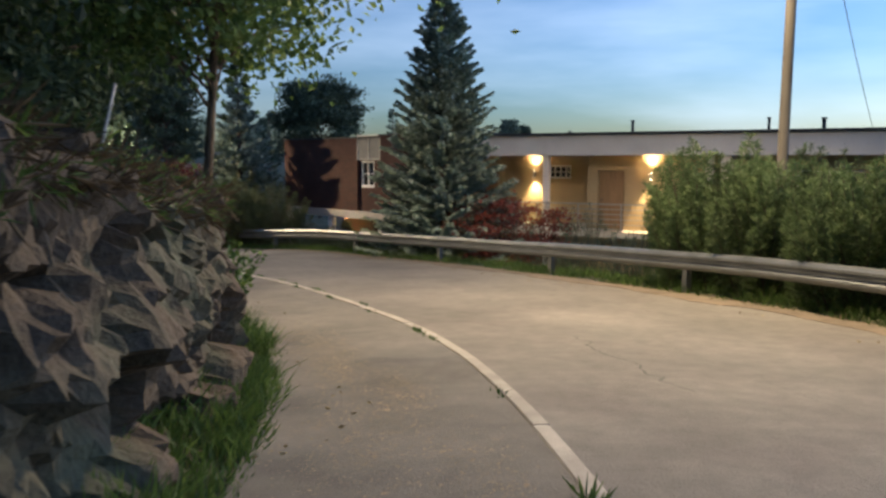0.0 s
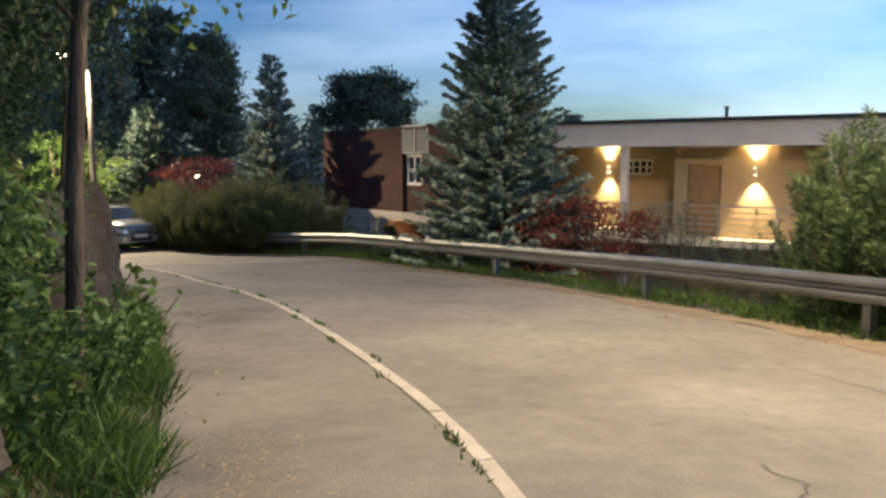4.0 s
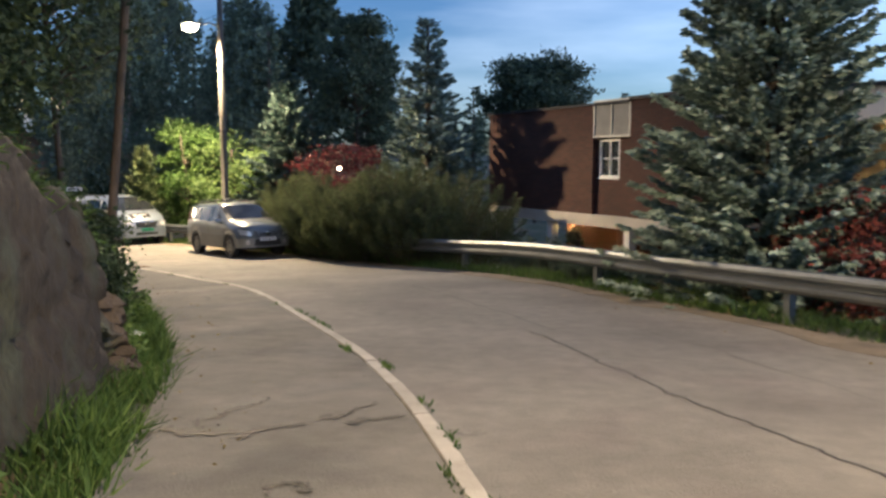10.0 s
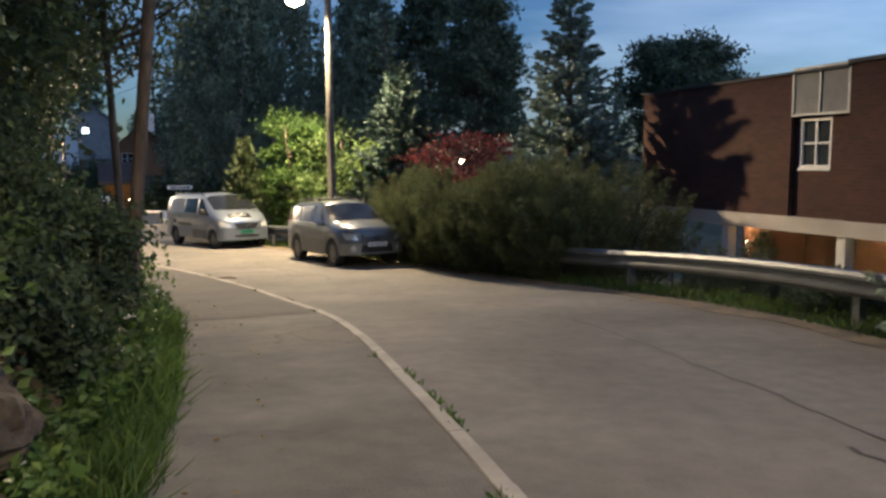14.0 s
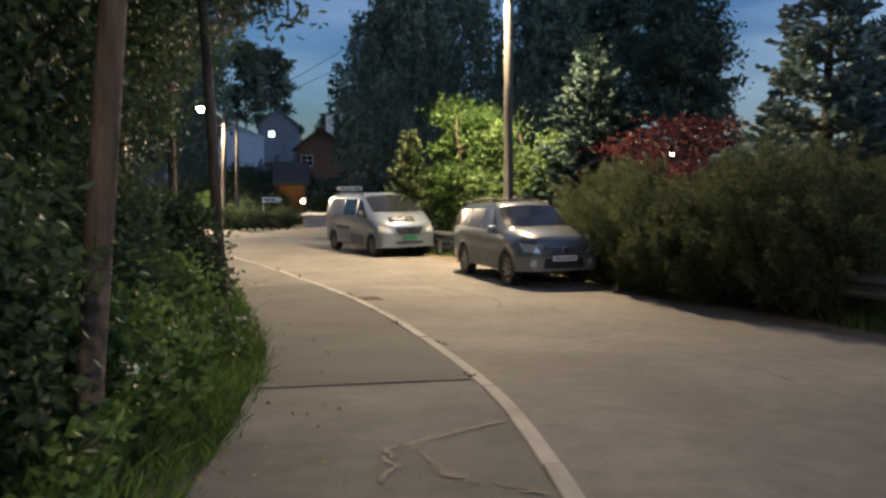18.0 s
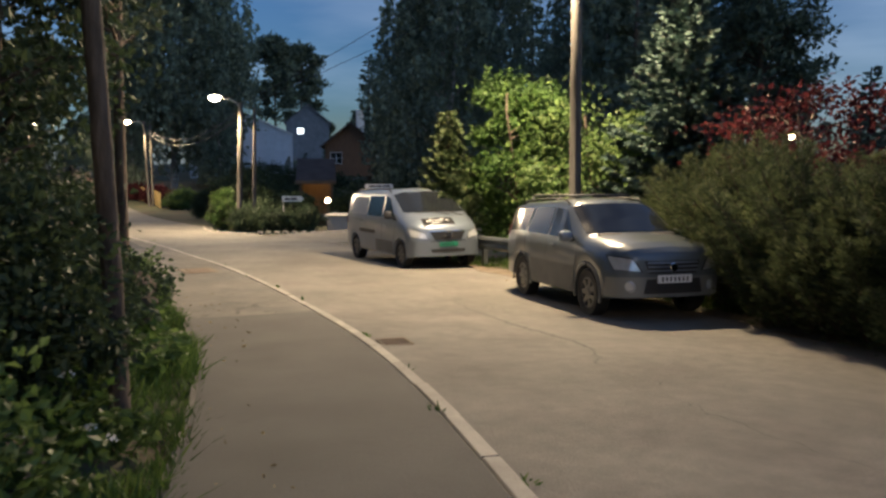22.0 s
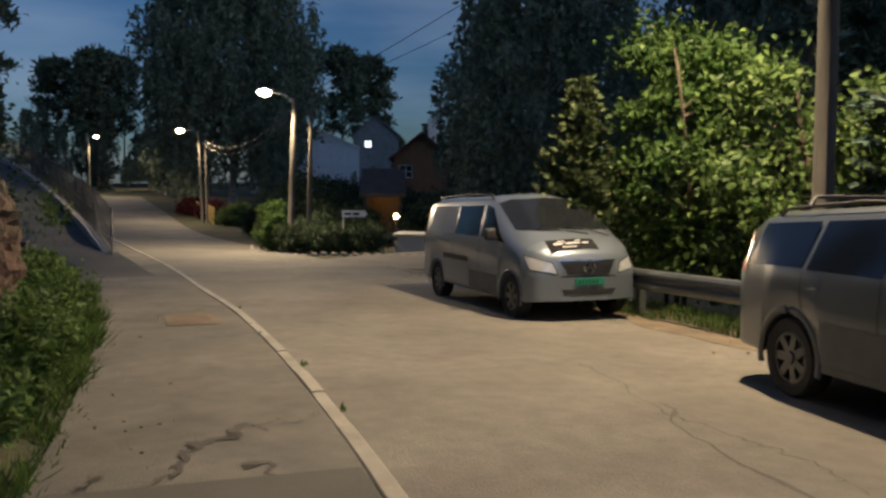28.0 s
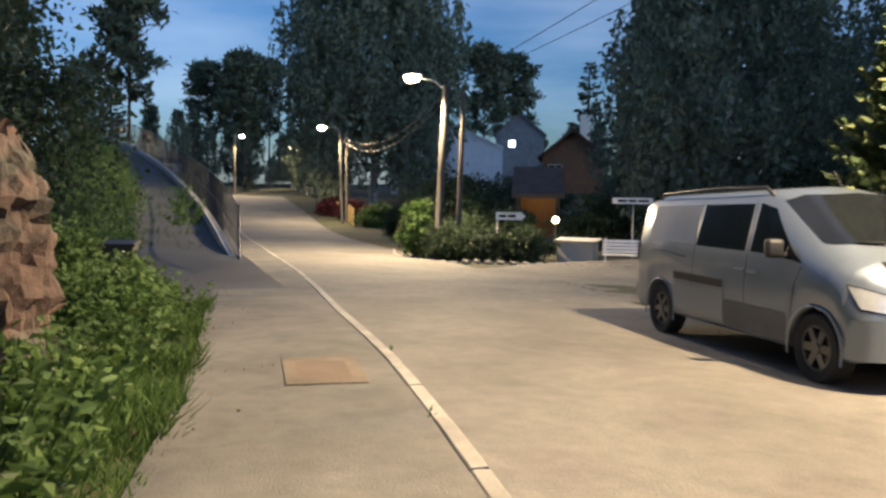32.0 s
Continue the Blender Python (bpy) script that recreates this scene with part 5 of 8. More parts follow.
def suv(at):
    car = thing("suv_car", "grey-green compact off-road car parked at the kerbside", "car", at)
    sh = Shell({
        "low": [(-2.35, 0.42), (-2.2, 0.34), (1.9, 0.32), (2.2, 0.36)],
        "belt": [(-2.35, 0.86), (-2.30, 1.06), (-1.5, 1.09), (0.9, 1.05), (1.5, 1.00), (1.85, 0.95), (2.05, 0.90), (2.15, 0.85), (2.2, 0.79)],
        "edge": [(-2.35, 0.88), (-2.30, 1.14), (-2.14, 1.44), (-1.95, 1.54), (-0.2, 1.60), (0.30, 1.56), (0.72, 1.30), (1.08, 1.11), (1.5, 1.07), (1.85, 1.02), (2.05, 0.97), (2.15, 0.90), (2.2, 0.80)],
        "roof": [(-2.35, 0.89), (-2.30, 1.20), (-2.17, 1.54), (-1.95, 1.64), (-0.2, 1.70), (0.30, 1.66), (0.76, 1.38), (1.15, 1.18), (1.5, 1.15), (1.85, 1.10), (2.05, 1.03), (2.15, 0.95), (2.2, 0.81)],
        "w_low": [(-2.35, 0.62), (-2.2, 0.80), (-1.6, 0.88), (1.6, 0.88), (1.85, 0.86), (2.02, 0.78), (2.12, 0.62), (2.18, 0.40), (2.2, 0.24)],
        "w_belt": [(-2.35, 0.60), (-2.2, 0.79), (-1.6, 0.86), (1.3, 0.85), (1.75, 0.82), (2.0, 0.72), (2.12, 0.57), (2.18, 0.36), (2.2, 0.22)],
        "w_edge": [(-2.35, 0.58), (-2.2, 0.68), (-1.9, 0.69), (0.2, 0.69), (0.72, 0.75), (1.1, 0.80), (1.6, 0.78), (1.9, 0.73), (2.05, 0.64), (2.14, 0.50), (2.19, 0.30), (2.2, 0.18)],
    }, (-1.31, 1.31), 0.41, 0.35)
    part("body", sh.body(-2.35, 2.2), M_GREY_GREEN, car, smooth=True)
    part("windscreen", sh.screen((1.12, 1.00), (0.38, 0.34), 6.28), M_CARGLASS, car, "dark tinted windscreen", True)
    part("rear_window", sh.screen((-2.275, -2.26), (-2.17, -2.15)), M_CARGLASS, car, smooth=True)
    for s in (1, -1):
        part("front_side_window", sh.patch((-0.16, -0.12), (0.86, 0.36), 5.08, 5.92, s), M_CARGLASS, car, smooth=True)
        part("rear_side_window", sh.patch((-1.12, -1.02), (-0.22, -0.18), 5.08, 5.92, s), M_CARGLASS, car, smooth=True)
        part("quarter_window", sh.patch((-2.08, -1.90), (-1.20, -1.10), 5.10, 5.92, s), M_CARGLASS, car, smooth=True)
        part("door_cladding", sh.patch((-0.85, -0.85), (0.88, 0.88), 3.0, 3.75, s, 0.012), M_CLADDING, car, "dark grey plastic lower door cladding")
        for x in (0.98, -0.19, -1.13):
            seam(sh, car, x, x - 0.03, 3.1, 5.05, s)
        for x in (0.02, -1.02):
            part("door_handle", solid((0.17, 0.03, 0.035), (x, s * 0.872, 0.96), bevel=0.012), M_GREY_GREEN, car)
        rim_ = part("headlight", sh.face((s * 0.44, 0.69), (s * 0.80, 0.72), (s * 0.815, 0.925), (s * 0.56, 0.885), 0.004), M_METAL_DARK, car, "clear swept-back headlight", True)
        part("headlight_lens", sh.face((s * 0.47, 0.70), (s * 0.79, 0.735), (s * 0.805, 0.91), (s * 0.575, 0.87), 0.014), M_HEADLIGHT, rim_, smooth=True)
        fog = part("fog_lamp", lathe([(0.0, 0.02), (0.06, 0.02), (0.075, 0.0), (0.085, 0.0), (0.085, -0.03)], 20), M_HEADLIGHT, car)
        fog.matrix_local = pose(*sh.front(s * 0.62, 0.50, 0.02), 0, 0, -90 + s * 40)
        part("tail_lamp", sh.patch((-2.27, -2.2), (-2.1, -2.12), 4.9, 5.95, s, 0.01), M_REDLENS, car)
        part("roof_rail", mesh_of("roof_rail", *tube([(-1.80, s * 0.63, 1.58), (-1.7, s * 0.63, 1.64), (-0.7, s * 0.63, 1.69), (0.05, s * 0.63, 1.675), (0.2, s * 0.63, 1.60)], 0.016, 8), M_PLASTIC, True), None, car)
        part("side_skirt", solid((1.7, 0.05, 0.09), (0, s * 0.86, 0.34), bevel=0.02), M_CLADDING, car)
        part("indicator", solid((0.06, 0.012, 0.03), (1.02, s * 0.868, 0.80), bevel=0.005), M_HEADLIGHT, car)
    for x in (-1.35, -0.25):
        part("roof_bar", mesh_of("roof_bar", *tube([(x, -0.66, 1.66), (x, -0.60, 1.74), (x, 0.60, 1.74), (x, 0.66, 1.66)], 0.018, 8), M_PLASTIC, True), None, car)
    bumper = part("front_bumper", sh.face((-0.86, 0.35), (0.86, 0.35), (0.85, 0.63), (-0.85, 0.63), 0.022, 28, 4), M_BUMPER, car, "silver-grey lower front bumper", True)
    part("bumper_band", sh.face((-0.85, 0.632), (0.85, 0.632), (0.83, 0.665), (-0.83, 0.665), 0.012, 28, 1), M_GREY_GREEN, bumper, smooth=True)
    part("air_intake", sh.face((-0.44, 0.40), (0.44, 0.40), (0.40, 0.60), (-0.40, 0.60), 0.028, 14, 2), M_PLASTIC, car)
    grille = part("grille", sh.face((-0.36, 0.675), (0.36, 0.675), (0.42, 0.845), (-0.42, 0.845), 0.008, 14, 2), M_PLASTIC, car)
    for z in (0.70, 0.755, 0.81):
        part("grille_bar", sh.face((-0.38, z), (0.38, z), (0.38, z + 0.024), (-0.38, z + 0.024), 0.018, 14, 1), M_SILVER, grille)
    badge = part("badge", lathe([(0.0, 0.012), (0.05, 0.012), (0.062, 0.0), (0.05, -0.01)], 18), M_CHROME, grille)
    badge.matrix_local = pose(2.225, 0, 0.76, 0, 0, -90)
    plate(car, 2.245, 0.60, M_PLATE_WHITE, (0.03, 0.03, 0.028, 0.03, 0.03, 0.028, 0.03), M_CLADDING)
    part("wiper_cowl", solid((0.08, 1.25, 0.02), (1.15, 0, 1.165), (0, 14, 0), bevel=0.008), M_PLASTIC, car)
    mirror_part(car, 0.72, 0.95, 1.13, M_SILVER, (0.13, 0.20, 0.15))
    part("spare_wheel_cover", lathe([(0.0, 0.11), (0.28, 0.11), (0.34, 0.05), (0.34, -0.08)], 26), M_GREY_GREEN, car).matrix_local = pose(-2.40, 0, 0.95, 0, 0, 90)
    for x in (-1.31, 1.31):
        arch_ring(car, x, 0.872, 0.42, 0.35, M_CLADDING, 0.04)
        for s in (1, -1):
            wheel(car, x, s * 0.765, 0.345, 0.215, 0.225, 7)
    part("underbody", solid((3.9, 1.3, 0.12), (-0.05, 0, 0.36)), M_PLASTIC, car)
    return car


def van(at):
    car = thing("van", "silver panel van with a black hood sticker", "van", at)
    sh = Shell({
        "low": [(-2.5, 0.40), (-2.35, 0.32), (2.056, 0.28), (2.329, 0.32)],
        "belt": [(-2.5, 1.000), (-2.44, 1.120), (-1.5, 1.140), (1, 1.100), (1.6, 1.078), (1.978, 1.025), (2.134, 0.965), (2.259, 0.895), (2.313, 0.835), (2.329, 0.733)],
        "edge": [(-2.5, 1.100), (-2.44, 1.350), (-2.36, 1.660), (-2.15, 1.740), (0.55, 1.770), (0.85, 1.700), (1.3, 1.420), (1.7, 1.187), (1.978, 1.085), (2.134, 1.015), (2.259, 0.935), (2.313, 0.855), (2.329, 0.743)],
        "roof": [(-2.5, 1.150), (-2.45, 1.480), (-2.38, 1.780), (-2.15, 1.860), (0.55, 1.900), (0.9, 1.840), (1.38, 1.527), (1.8, 1.286), (1.978, 1.205), (2.134, 1.115), (2.259, 1.005), (2.313, 0.895), (2.329, 0.753)],
        "w_low": [(-2.5, 0.80), (-2.4, 0.88), (-1.6, 0.94), (1.7, 0.94), (1.978, 0.93), (2.134, 0.87), (2.228, 0.75), (2.298, 0.52), (2.329, 0.26)],
        "w_belt": [(-2.5, 0.80), (-2.4, 0.88), (-1.6, 0.93), (1.5, 0.92), (1.9, 0.89), (2.087, 0.80), (2.204, 0.66), (2.29, 0.44), (2.329, 0.22)],
        "w_edge": [(-2.5, 0.74), (-2.36, 0.78), (-1.6, 0.79), (0.5, 0.79), (1.2, 0.83), (1.75, 0.86), (1.978, 0.81), (2.118, 0.71), (2.22, 0.57), (2.298, 0.36), (2.329, 0.18)],
    }, (-1.6, 1.6), 0.40, 0.33)
    part("body", sh.body(-2.5, 2.329), M_SILVER, car, smooth=True)
    part("windscreen", sh.screen((1.74, 1.52), (0.94, 0.84), 6.24), M_CARGLASS, car, "dark windscreen", True)
    part("rear_window", sh.screen((-2.445, -2.43), (-2.40, -2.385)), M_CARGLASS, car, smooth=True)
    for s in (1, -1):
        part("cab_window", sh.patch((0.46, 0.50), (1.36, 0.80), 5.12, 5.9, s), M_CARGLASS, car, smooth=True)
        part("sliding_door_window", sh.patch((-0.70, -0.66), (0.36, 0.38), 5.12, 5.9, s), M_CARGLASS, car, smooth=True)
        part("rear_side_panel", sh.patch((-2.05, -1.98), (-0.76, -0.74), 5.14, 5.9, s), M_BLUEGLASS, car, "blue-grey blanked side window", True)
        for x, y in ((0.42, 0.42), (-0.74, -0.72), (1.24, 1.38)):
            seam(sh, car, x, y, 3.1, 5.05 if x > 1 else 5.95, s)
        part("door_track", sh.patch((-1.9, -1.9), (-0.9, -0.9), 4.72, 4.78, s, 0.006, 6, 1), M_PLASTIC, car)
        part("side_trim", sh.patch((-1.18, -1.18), (0.0, 0.0), 3.85, 4.05, s, 0.012), M_PLASTIC, car)
        part("lower_panel", sh.patch((-1.18, -1.18), (0.0, 0.0), 3.1, 3.8, s, 0.008), M_SILVER, car)
        # grey panel draws the dark reflection on the lower front door
        part("sill_cladding", sh.patch((0.02, 0.02), (1.18, 1.18), 3.0, 3.6, s, 0.010), M_CLADDING, car, "dark reflection drawn on the lower door")
        for x in (0.30, 0.56):
            part("door_handle", solid((0.19, 0.035, 0.04), (x, s * 0.945, 0.98), bevel=0.014), M_SILVER, car)
        rim_ = part("headlight", sh.face((s * 0.49, 0.690), (s * 0.865, 0.755), (s * 0.885, 0.975), (s * 0.55, 0.865), 0.004), M_METAL_DARK, car, "swept-back clear headlight", True)
        part("headlight_lens", sh.face((s * 0.51, 0.705), (s * 0.858, 0.767), (s * 0.876, 0.960), (s * 0.56, 0.853), 0.013), M_HEADLIGHT, rim_, smooth=True)
        part("tail_lamp", sh.patch((-2.48, -2.45), (-2.38, -2.38), 4.4, 5.6, s, 0.01), M_REDLENS, car)
        part("roof_rail", mesh_of("roof_rail", *tube([(-2.05, s * 0.72, 1.76), (-1.95, s * 0.72, 1.84), (-0.6, s * 0.72, 1.885), (0.45, s * 0.72, 1.875), (0.62, s * 0.72, 1.77)], 0.022, 8), M_PLASTIC, True), None, car)
    bumper = part("front_bumper", sh.face((-0.92, 0.31), (0.92, 0.31), (0.90, 0.67), (-0.90, 0.67), 0.018, 30, 5), M_SILVER, car, smooth=True)
    part("bumper_groove", sh.face((-0.46, 0.655), (0.46, 0.655), (0.44, 0.67), (-0.44, 0.67), 0.022, 14, 1), M_PLASTIC, bumper)
    grille = part("grille", sh.face((-0.34, 0.69), (0.34, 0.69), (0.45, 0.885), (-0.45, 0.885), 0.008, 14, 3), M_PLASTIC, car)
    part("grille_frame", sh.face((-0.46, 0.885), (0.46, 0.885), (0.45, 0.90), (-0.45, 0.90), 0.014, 14, 1), M_CHROME, grille)
    for k in range(5):
        z = 0.705 + 0.037 * k
        w = 0.34 + 0.10 * k / 4
        part("grille_bar", sh.face((-w, z), (w, z), (w, z + 0.012), (-w, z + 0.012), 0.017, 14, 1), M_METAL_DARK, grille)
    badge = part("badge", lathe([(0.082, 0.0), (0.09, 0.012), (0.098, 0.0), (0.09, -0.01), (0.082, 0.0)], 22), M_CHROME, grille)
    badge.matrix_local = pose(2.355, 0, 0.795, 0, 0, -90)
    for a in (90, 210, 330):
        part("badge_spoke", solid((0.012, 0.09, 0.016), (2.355, 0.044 * math.cos(radians(a)), 0.795 + 0.044 * math.sin(radians(a))), (a, 0, 0)), M_CHROME, grille)
    part("air_intake", sh.face((-0.40, 0.40), (0.40, 0.40), (0.45, 0.475), (-0.45, 0.475), 0.026, 14, 2), M_PLASTIC, car)
    plate(car, 2.362, 0.585, M_PLATE_GREEN, (0.024, 0.024, 0.022, 0.024, 0.024, 0.024), M_DECAL, 0.10, 0.48)
    # sticker on the bonnet: black field with pale bars of writing that cannot be read
    sticker = part("hood_sticker", sh.deck(1.99, 2.21, -0.56, 0.24, 0.006), M_DECAL, car)
    for xa, xb, ya, yb in ((2.15, 2.165, -0.34, -0.10), (2.075, 2.105, -0.46, -0.30), (2.075, 2.105, -0.26, -0.02), (2.075, 2.105, 0.02, 0.12), (2.025, 2.045, -0.38, -0.24), (2.025, 2.048, -0.08, 0.02)):
        part("sticker_bar", sh.deck(xa, xb, ya, yb, 0.009, 1, 4), M_WHITE, sticker)
    for y0, y1 in ((0.25, -0.55), (0.62, 0.0)):
        pts = [sh.deck_point(1.86, y0, 0.02), sh.deck_point(1.76, (y0 + y1) / 2, 0.035), sh.deck_point(1.68, y1, 0.02)]
        part("wiper", mesh_of("wiper", *tube(pts, 0.011, 6), M_PLASTIC, True), None, car)
    mirror_part(car, 1.06, 1.02, 1.25, M_PLASTIC, (0.12, 0.18, 0.19))
    for x in (-1.6, 1.6):
        arch_ring(car, x, 0.94, 0.405, 0.33, M_SILVER, 0.018)
        for s in (1, -1):
            wheel(car, x, s * 0.815, 0.335, 0.215, 0.215, 6)
    part("underbody", solid((4.2, 1.5, 0.12), (-0.05, 0, 0.34)), M_PLASTIC, car)
    part("rear_bumper", solid((0.14, 1.72, 0.22), (-2.47, 0, 0.50), bevel=0.05), M_SILVER, car)
    part("roof_aerial", mesh_of("roof_aerial", *tube([(0.7, 0, 1.89), (0.55, 0, 2.06)], 0.008, 6), M_PLASTIC), None, car)
    return car


def parked(front, rear, half, tilt_z=0.0):
    """The pose of a car whose roadside tyres stand at front and rear."""
    f = (Vector(front) - Vector(rear)).normalized()
    left = Vector((-f.y, f.x))
    c = (Vector(front) + Vector(rear)) / 2 + left * half
    s_, _ = road_place([front[0], rear[0]], [front[1], rear[1]])
    zf, zr_ = np.interp(s_, SPAN, LINE[:, 2]) - 0.02 * 4.2
    pitch = math.degrees(math.atan2(zf - zr_, (Vector(front) - Vector(rear)).length))
    return pose(c.x, c.y, (zf + zr_) / 2 + tilt_z, 0, 0, math.degrees(math.atan2(f.y, f.x))) @ pose(0, 0, 0, 0, -pitch, 0)


suv(parked((-13.77, 32.79), (-15.96, 34.45), 0.82) @ Matrix.Scale(0.97, 4))
van(parked((-20.66, 36.77), (-23.43, 38.2), 0.88) @ Matrix.Scale(0.965, 4))

# ---- trees and plants ----
def limb_line(start, way, length, bend, rng, n=6, jitter=0.06):
    pts, d = [np.array(start, float)], np.array(way, float)
    for _ in range(n):
        d = d + np.array(bend) / n + rng.normal(0, jitter, 3)
        d /= np.linalg.norm(d)
        pts.append(pts[-1] + d * length / n)
    return np.array(pts)


def spruce_parts(h, r, rng, rows=34, per_row=8, sprays=26, droop=0.35, bare=0.04, size=1.0, taper=0.85):
    """Trunk, boughs in whorls, and needle sprays hung along each bough."""
    trunk = tube([(0, 0, -0.3), (0.02, 0, h * 0.5), (0, 0, h * 0.985)], [0.022 * h, 0.012 * h, 0.004 * h], 10)
    base, way, length, width, wood = [], [], [], [], []
    for k in range(rows):
        t = bare + (1 - bare) * (k + rng.uniform(-0.3, 0.3)) / rows
        z = h * t
        reach = r * max(0.0, 1 - t) ** taper * (1 + 0.1 * math.sin(k * 2.1)) + 0.06 * r
        for b in range(max(4, int(per_row * (0.5 + 0.6 * (1 - t))))):
            a = rng.uniform(0, 2 * math.pi)
            ln = reach * rng.uniform(0.72, 1.18)
            rise = 0.45 * t - droop * (1 - t)
            pts = limb_line((0, 0, z), (math.cos(a), math.sin(a), rise), ln, (0, 0, 0.35), rng, 4)
            if ln > 0.5:
                wood.append(tube(pts, np.linspace(0.012, 0.004, len(pts)), 4, False))
            n = max(6, int(sprays * ln / r * 1.4))
            u = rng.uniform(0.12, 1.0, n) ** 0.75
            p = np.stack([np.interp(u, np.linspace(0, 1, len(pts)), pts[:, c]) for c in range(3)], 1)
            ax = pts[-1] - pts[0]
            ax /= np.linalg.norm(ax)
            side = np.cross(ax, (0, 0, 1.0))
            sgn = rng.choice([-1, 1], n)
            d = ax * rng.uniform(0.5, 1.0, n)[:, None] + side * (sgn * rng.uniform(0.2, 1.0, n))[:, None] + np.array([0, 0, -0.25]) + rng.normal(0, 0.16, (n, 3))
            base.append(p)
            way.append(d)
            length.append((0.15 + 0.18 * rng.random(n)) * size * (1.15 - 0.4 * u))
            width.append((0.075 + 0.06 * rng.random(n)) * size)
    base, way, length, width = np.vstack(base), np.vstack(way), np.concatenate(length), np.concatenate(width)
    return joined([trunk, *wood]), blades(base, way, length, width, rng)


def pine_parts(h, crown, r, rng, clumps=60, needles=90, flat=0.35, lean=0.0, trunk_r=0.016, tuft=0.22, start=0.0):
    """A bare trunk with uneven limbs, each ending in clumps of needle tufts."""
    line = limb_line((0, 0, -0.3), (lean, 0.0, 1.0), h * 0.97, (0, 0, 0.02), rng, 8, 0.010)
    wood = [tube(line, np.linspace(trunk_r * h, 0.004 * h, len(line)), 12)]
    base, way = [], []
    for k in range(clumps):
        t = rng.uniform(0, 1) ** 0.8
        z = h * (crown + (1 - crown) * t)
        prof = math.sin(math.pi * min(1, 0.22 + 0.73 * t)) ** 0.8
        a, ln = rng.uniform(0, 2 * math.pi), r * prof * rng.uniform(0.45, 1.15)
        root = np.array([np.interp(z - 0.3, line[:, 2], line[:, c]) for c in range(3)])
        pts = limb_line(root, (math.cos(a), math.sin(a), 0.25 + 0.3 * t), ln, (0, 0, 0.5), rng, 4)
        wood.append(tube(pts, np.linspace(0.012 * r + 0.012, 0.006, len(pts)), 5, False))
        for end in (pts[-1], pts[-2] * 0.5 + pts[-1] * 0.5 + rng.normal(0, 0.1 * r, 3)):
            n = needles // 2
            c = end + rng.normal(0, 1, (n, 3)) * np.array([0.115 * r, 0.115 * r, 0.115 * r * flat * 1.6]) + [0, 0, 0.05 * r]
            base.append(c)
            way.append(rng.normal(0, 1, (n, 3)) * [1, 1, 0.7] + [0, 0, 0.6])
    base, way = np.vstack(base), np.vstack(way)
    n = len(base)
    return joined(wood), blades(base, way, tuft * rng.uniform(0.7, 1.3, n), tuft * 0.42 * rng.uniform(0.7, 1.2, n), rng)


def plume_parts(h, r, rng, plumes=70, per=120, leaf=0.13, lean=0.42, low=0.0, high=0.35):
    """A feathery conifer bush: many upright plumes of short sprays, taller towards the middle."""
    wood, base, way = [], [], []
    for k in range(plumes):
        a, f = rng.uniform(0, 2 * math.pi), rng.random() ** 0.5
        out = np.array([math.cos(a), math.sin(a), 0.0])
        z0 = h * rng.uniform(low, high * (1.1 - 0.5 * f))
        ln = max(0.35, (h - z0) * (1 - 0.42 * f * f) * rng.uniform(0.72, 1.06))
        if high > 0.5:
            ln = min(ln, 0.42 * h)
        pts = limb_line(out * r * f * 0.72 + [0, 0, z0 - 0.1], out * lean * f + [0, 0, 1.0], ln, out * 0.12 + [0, 0, 0.3], rng, 5, 0.05)
        wood.append(tube(pts, np.linspace(0.014, 0.004, len(pts)), 4, False))
        u = rng.uniform(0.05, 1, per) ** 0.8
        p = np.stack([np.interp(u, np.linspace(0, 1, len(pts)), pts[:, c]) for c in range(3)], 1)
        side = rng.normal(0, 1, (per, 3)) * [1, 1, 0.3]
        base.append(p + side * (0.15 * r * (1.05 - u))[:, None])
        way.append((pts[-1] - pts[0]) / ln * 0.6 + side * 0.75 + [0, 0, 0.1])
    base, way = np.vstack(base), np.vstack(way)
    n = len(base)
    return joined(wood), blades(base, way, leaf * rng.uniform(0.6, 1.3, n), leaf * 0.2 * rng.uniform(0.7, 1.2, n), rng)


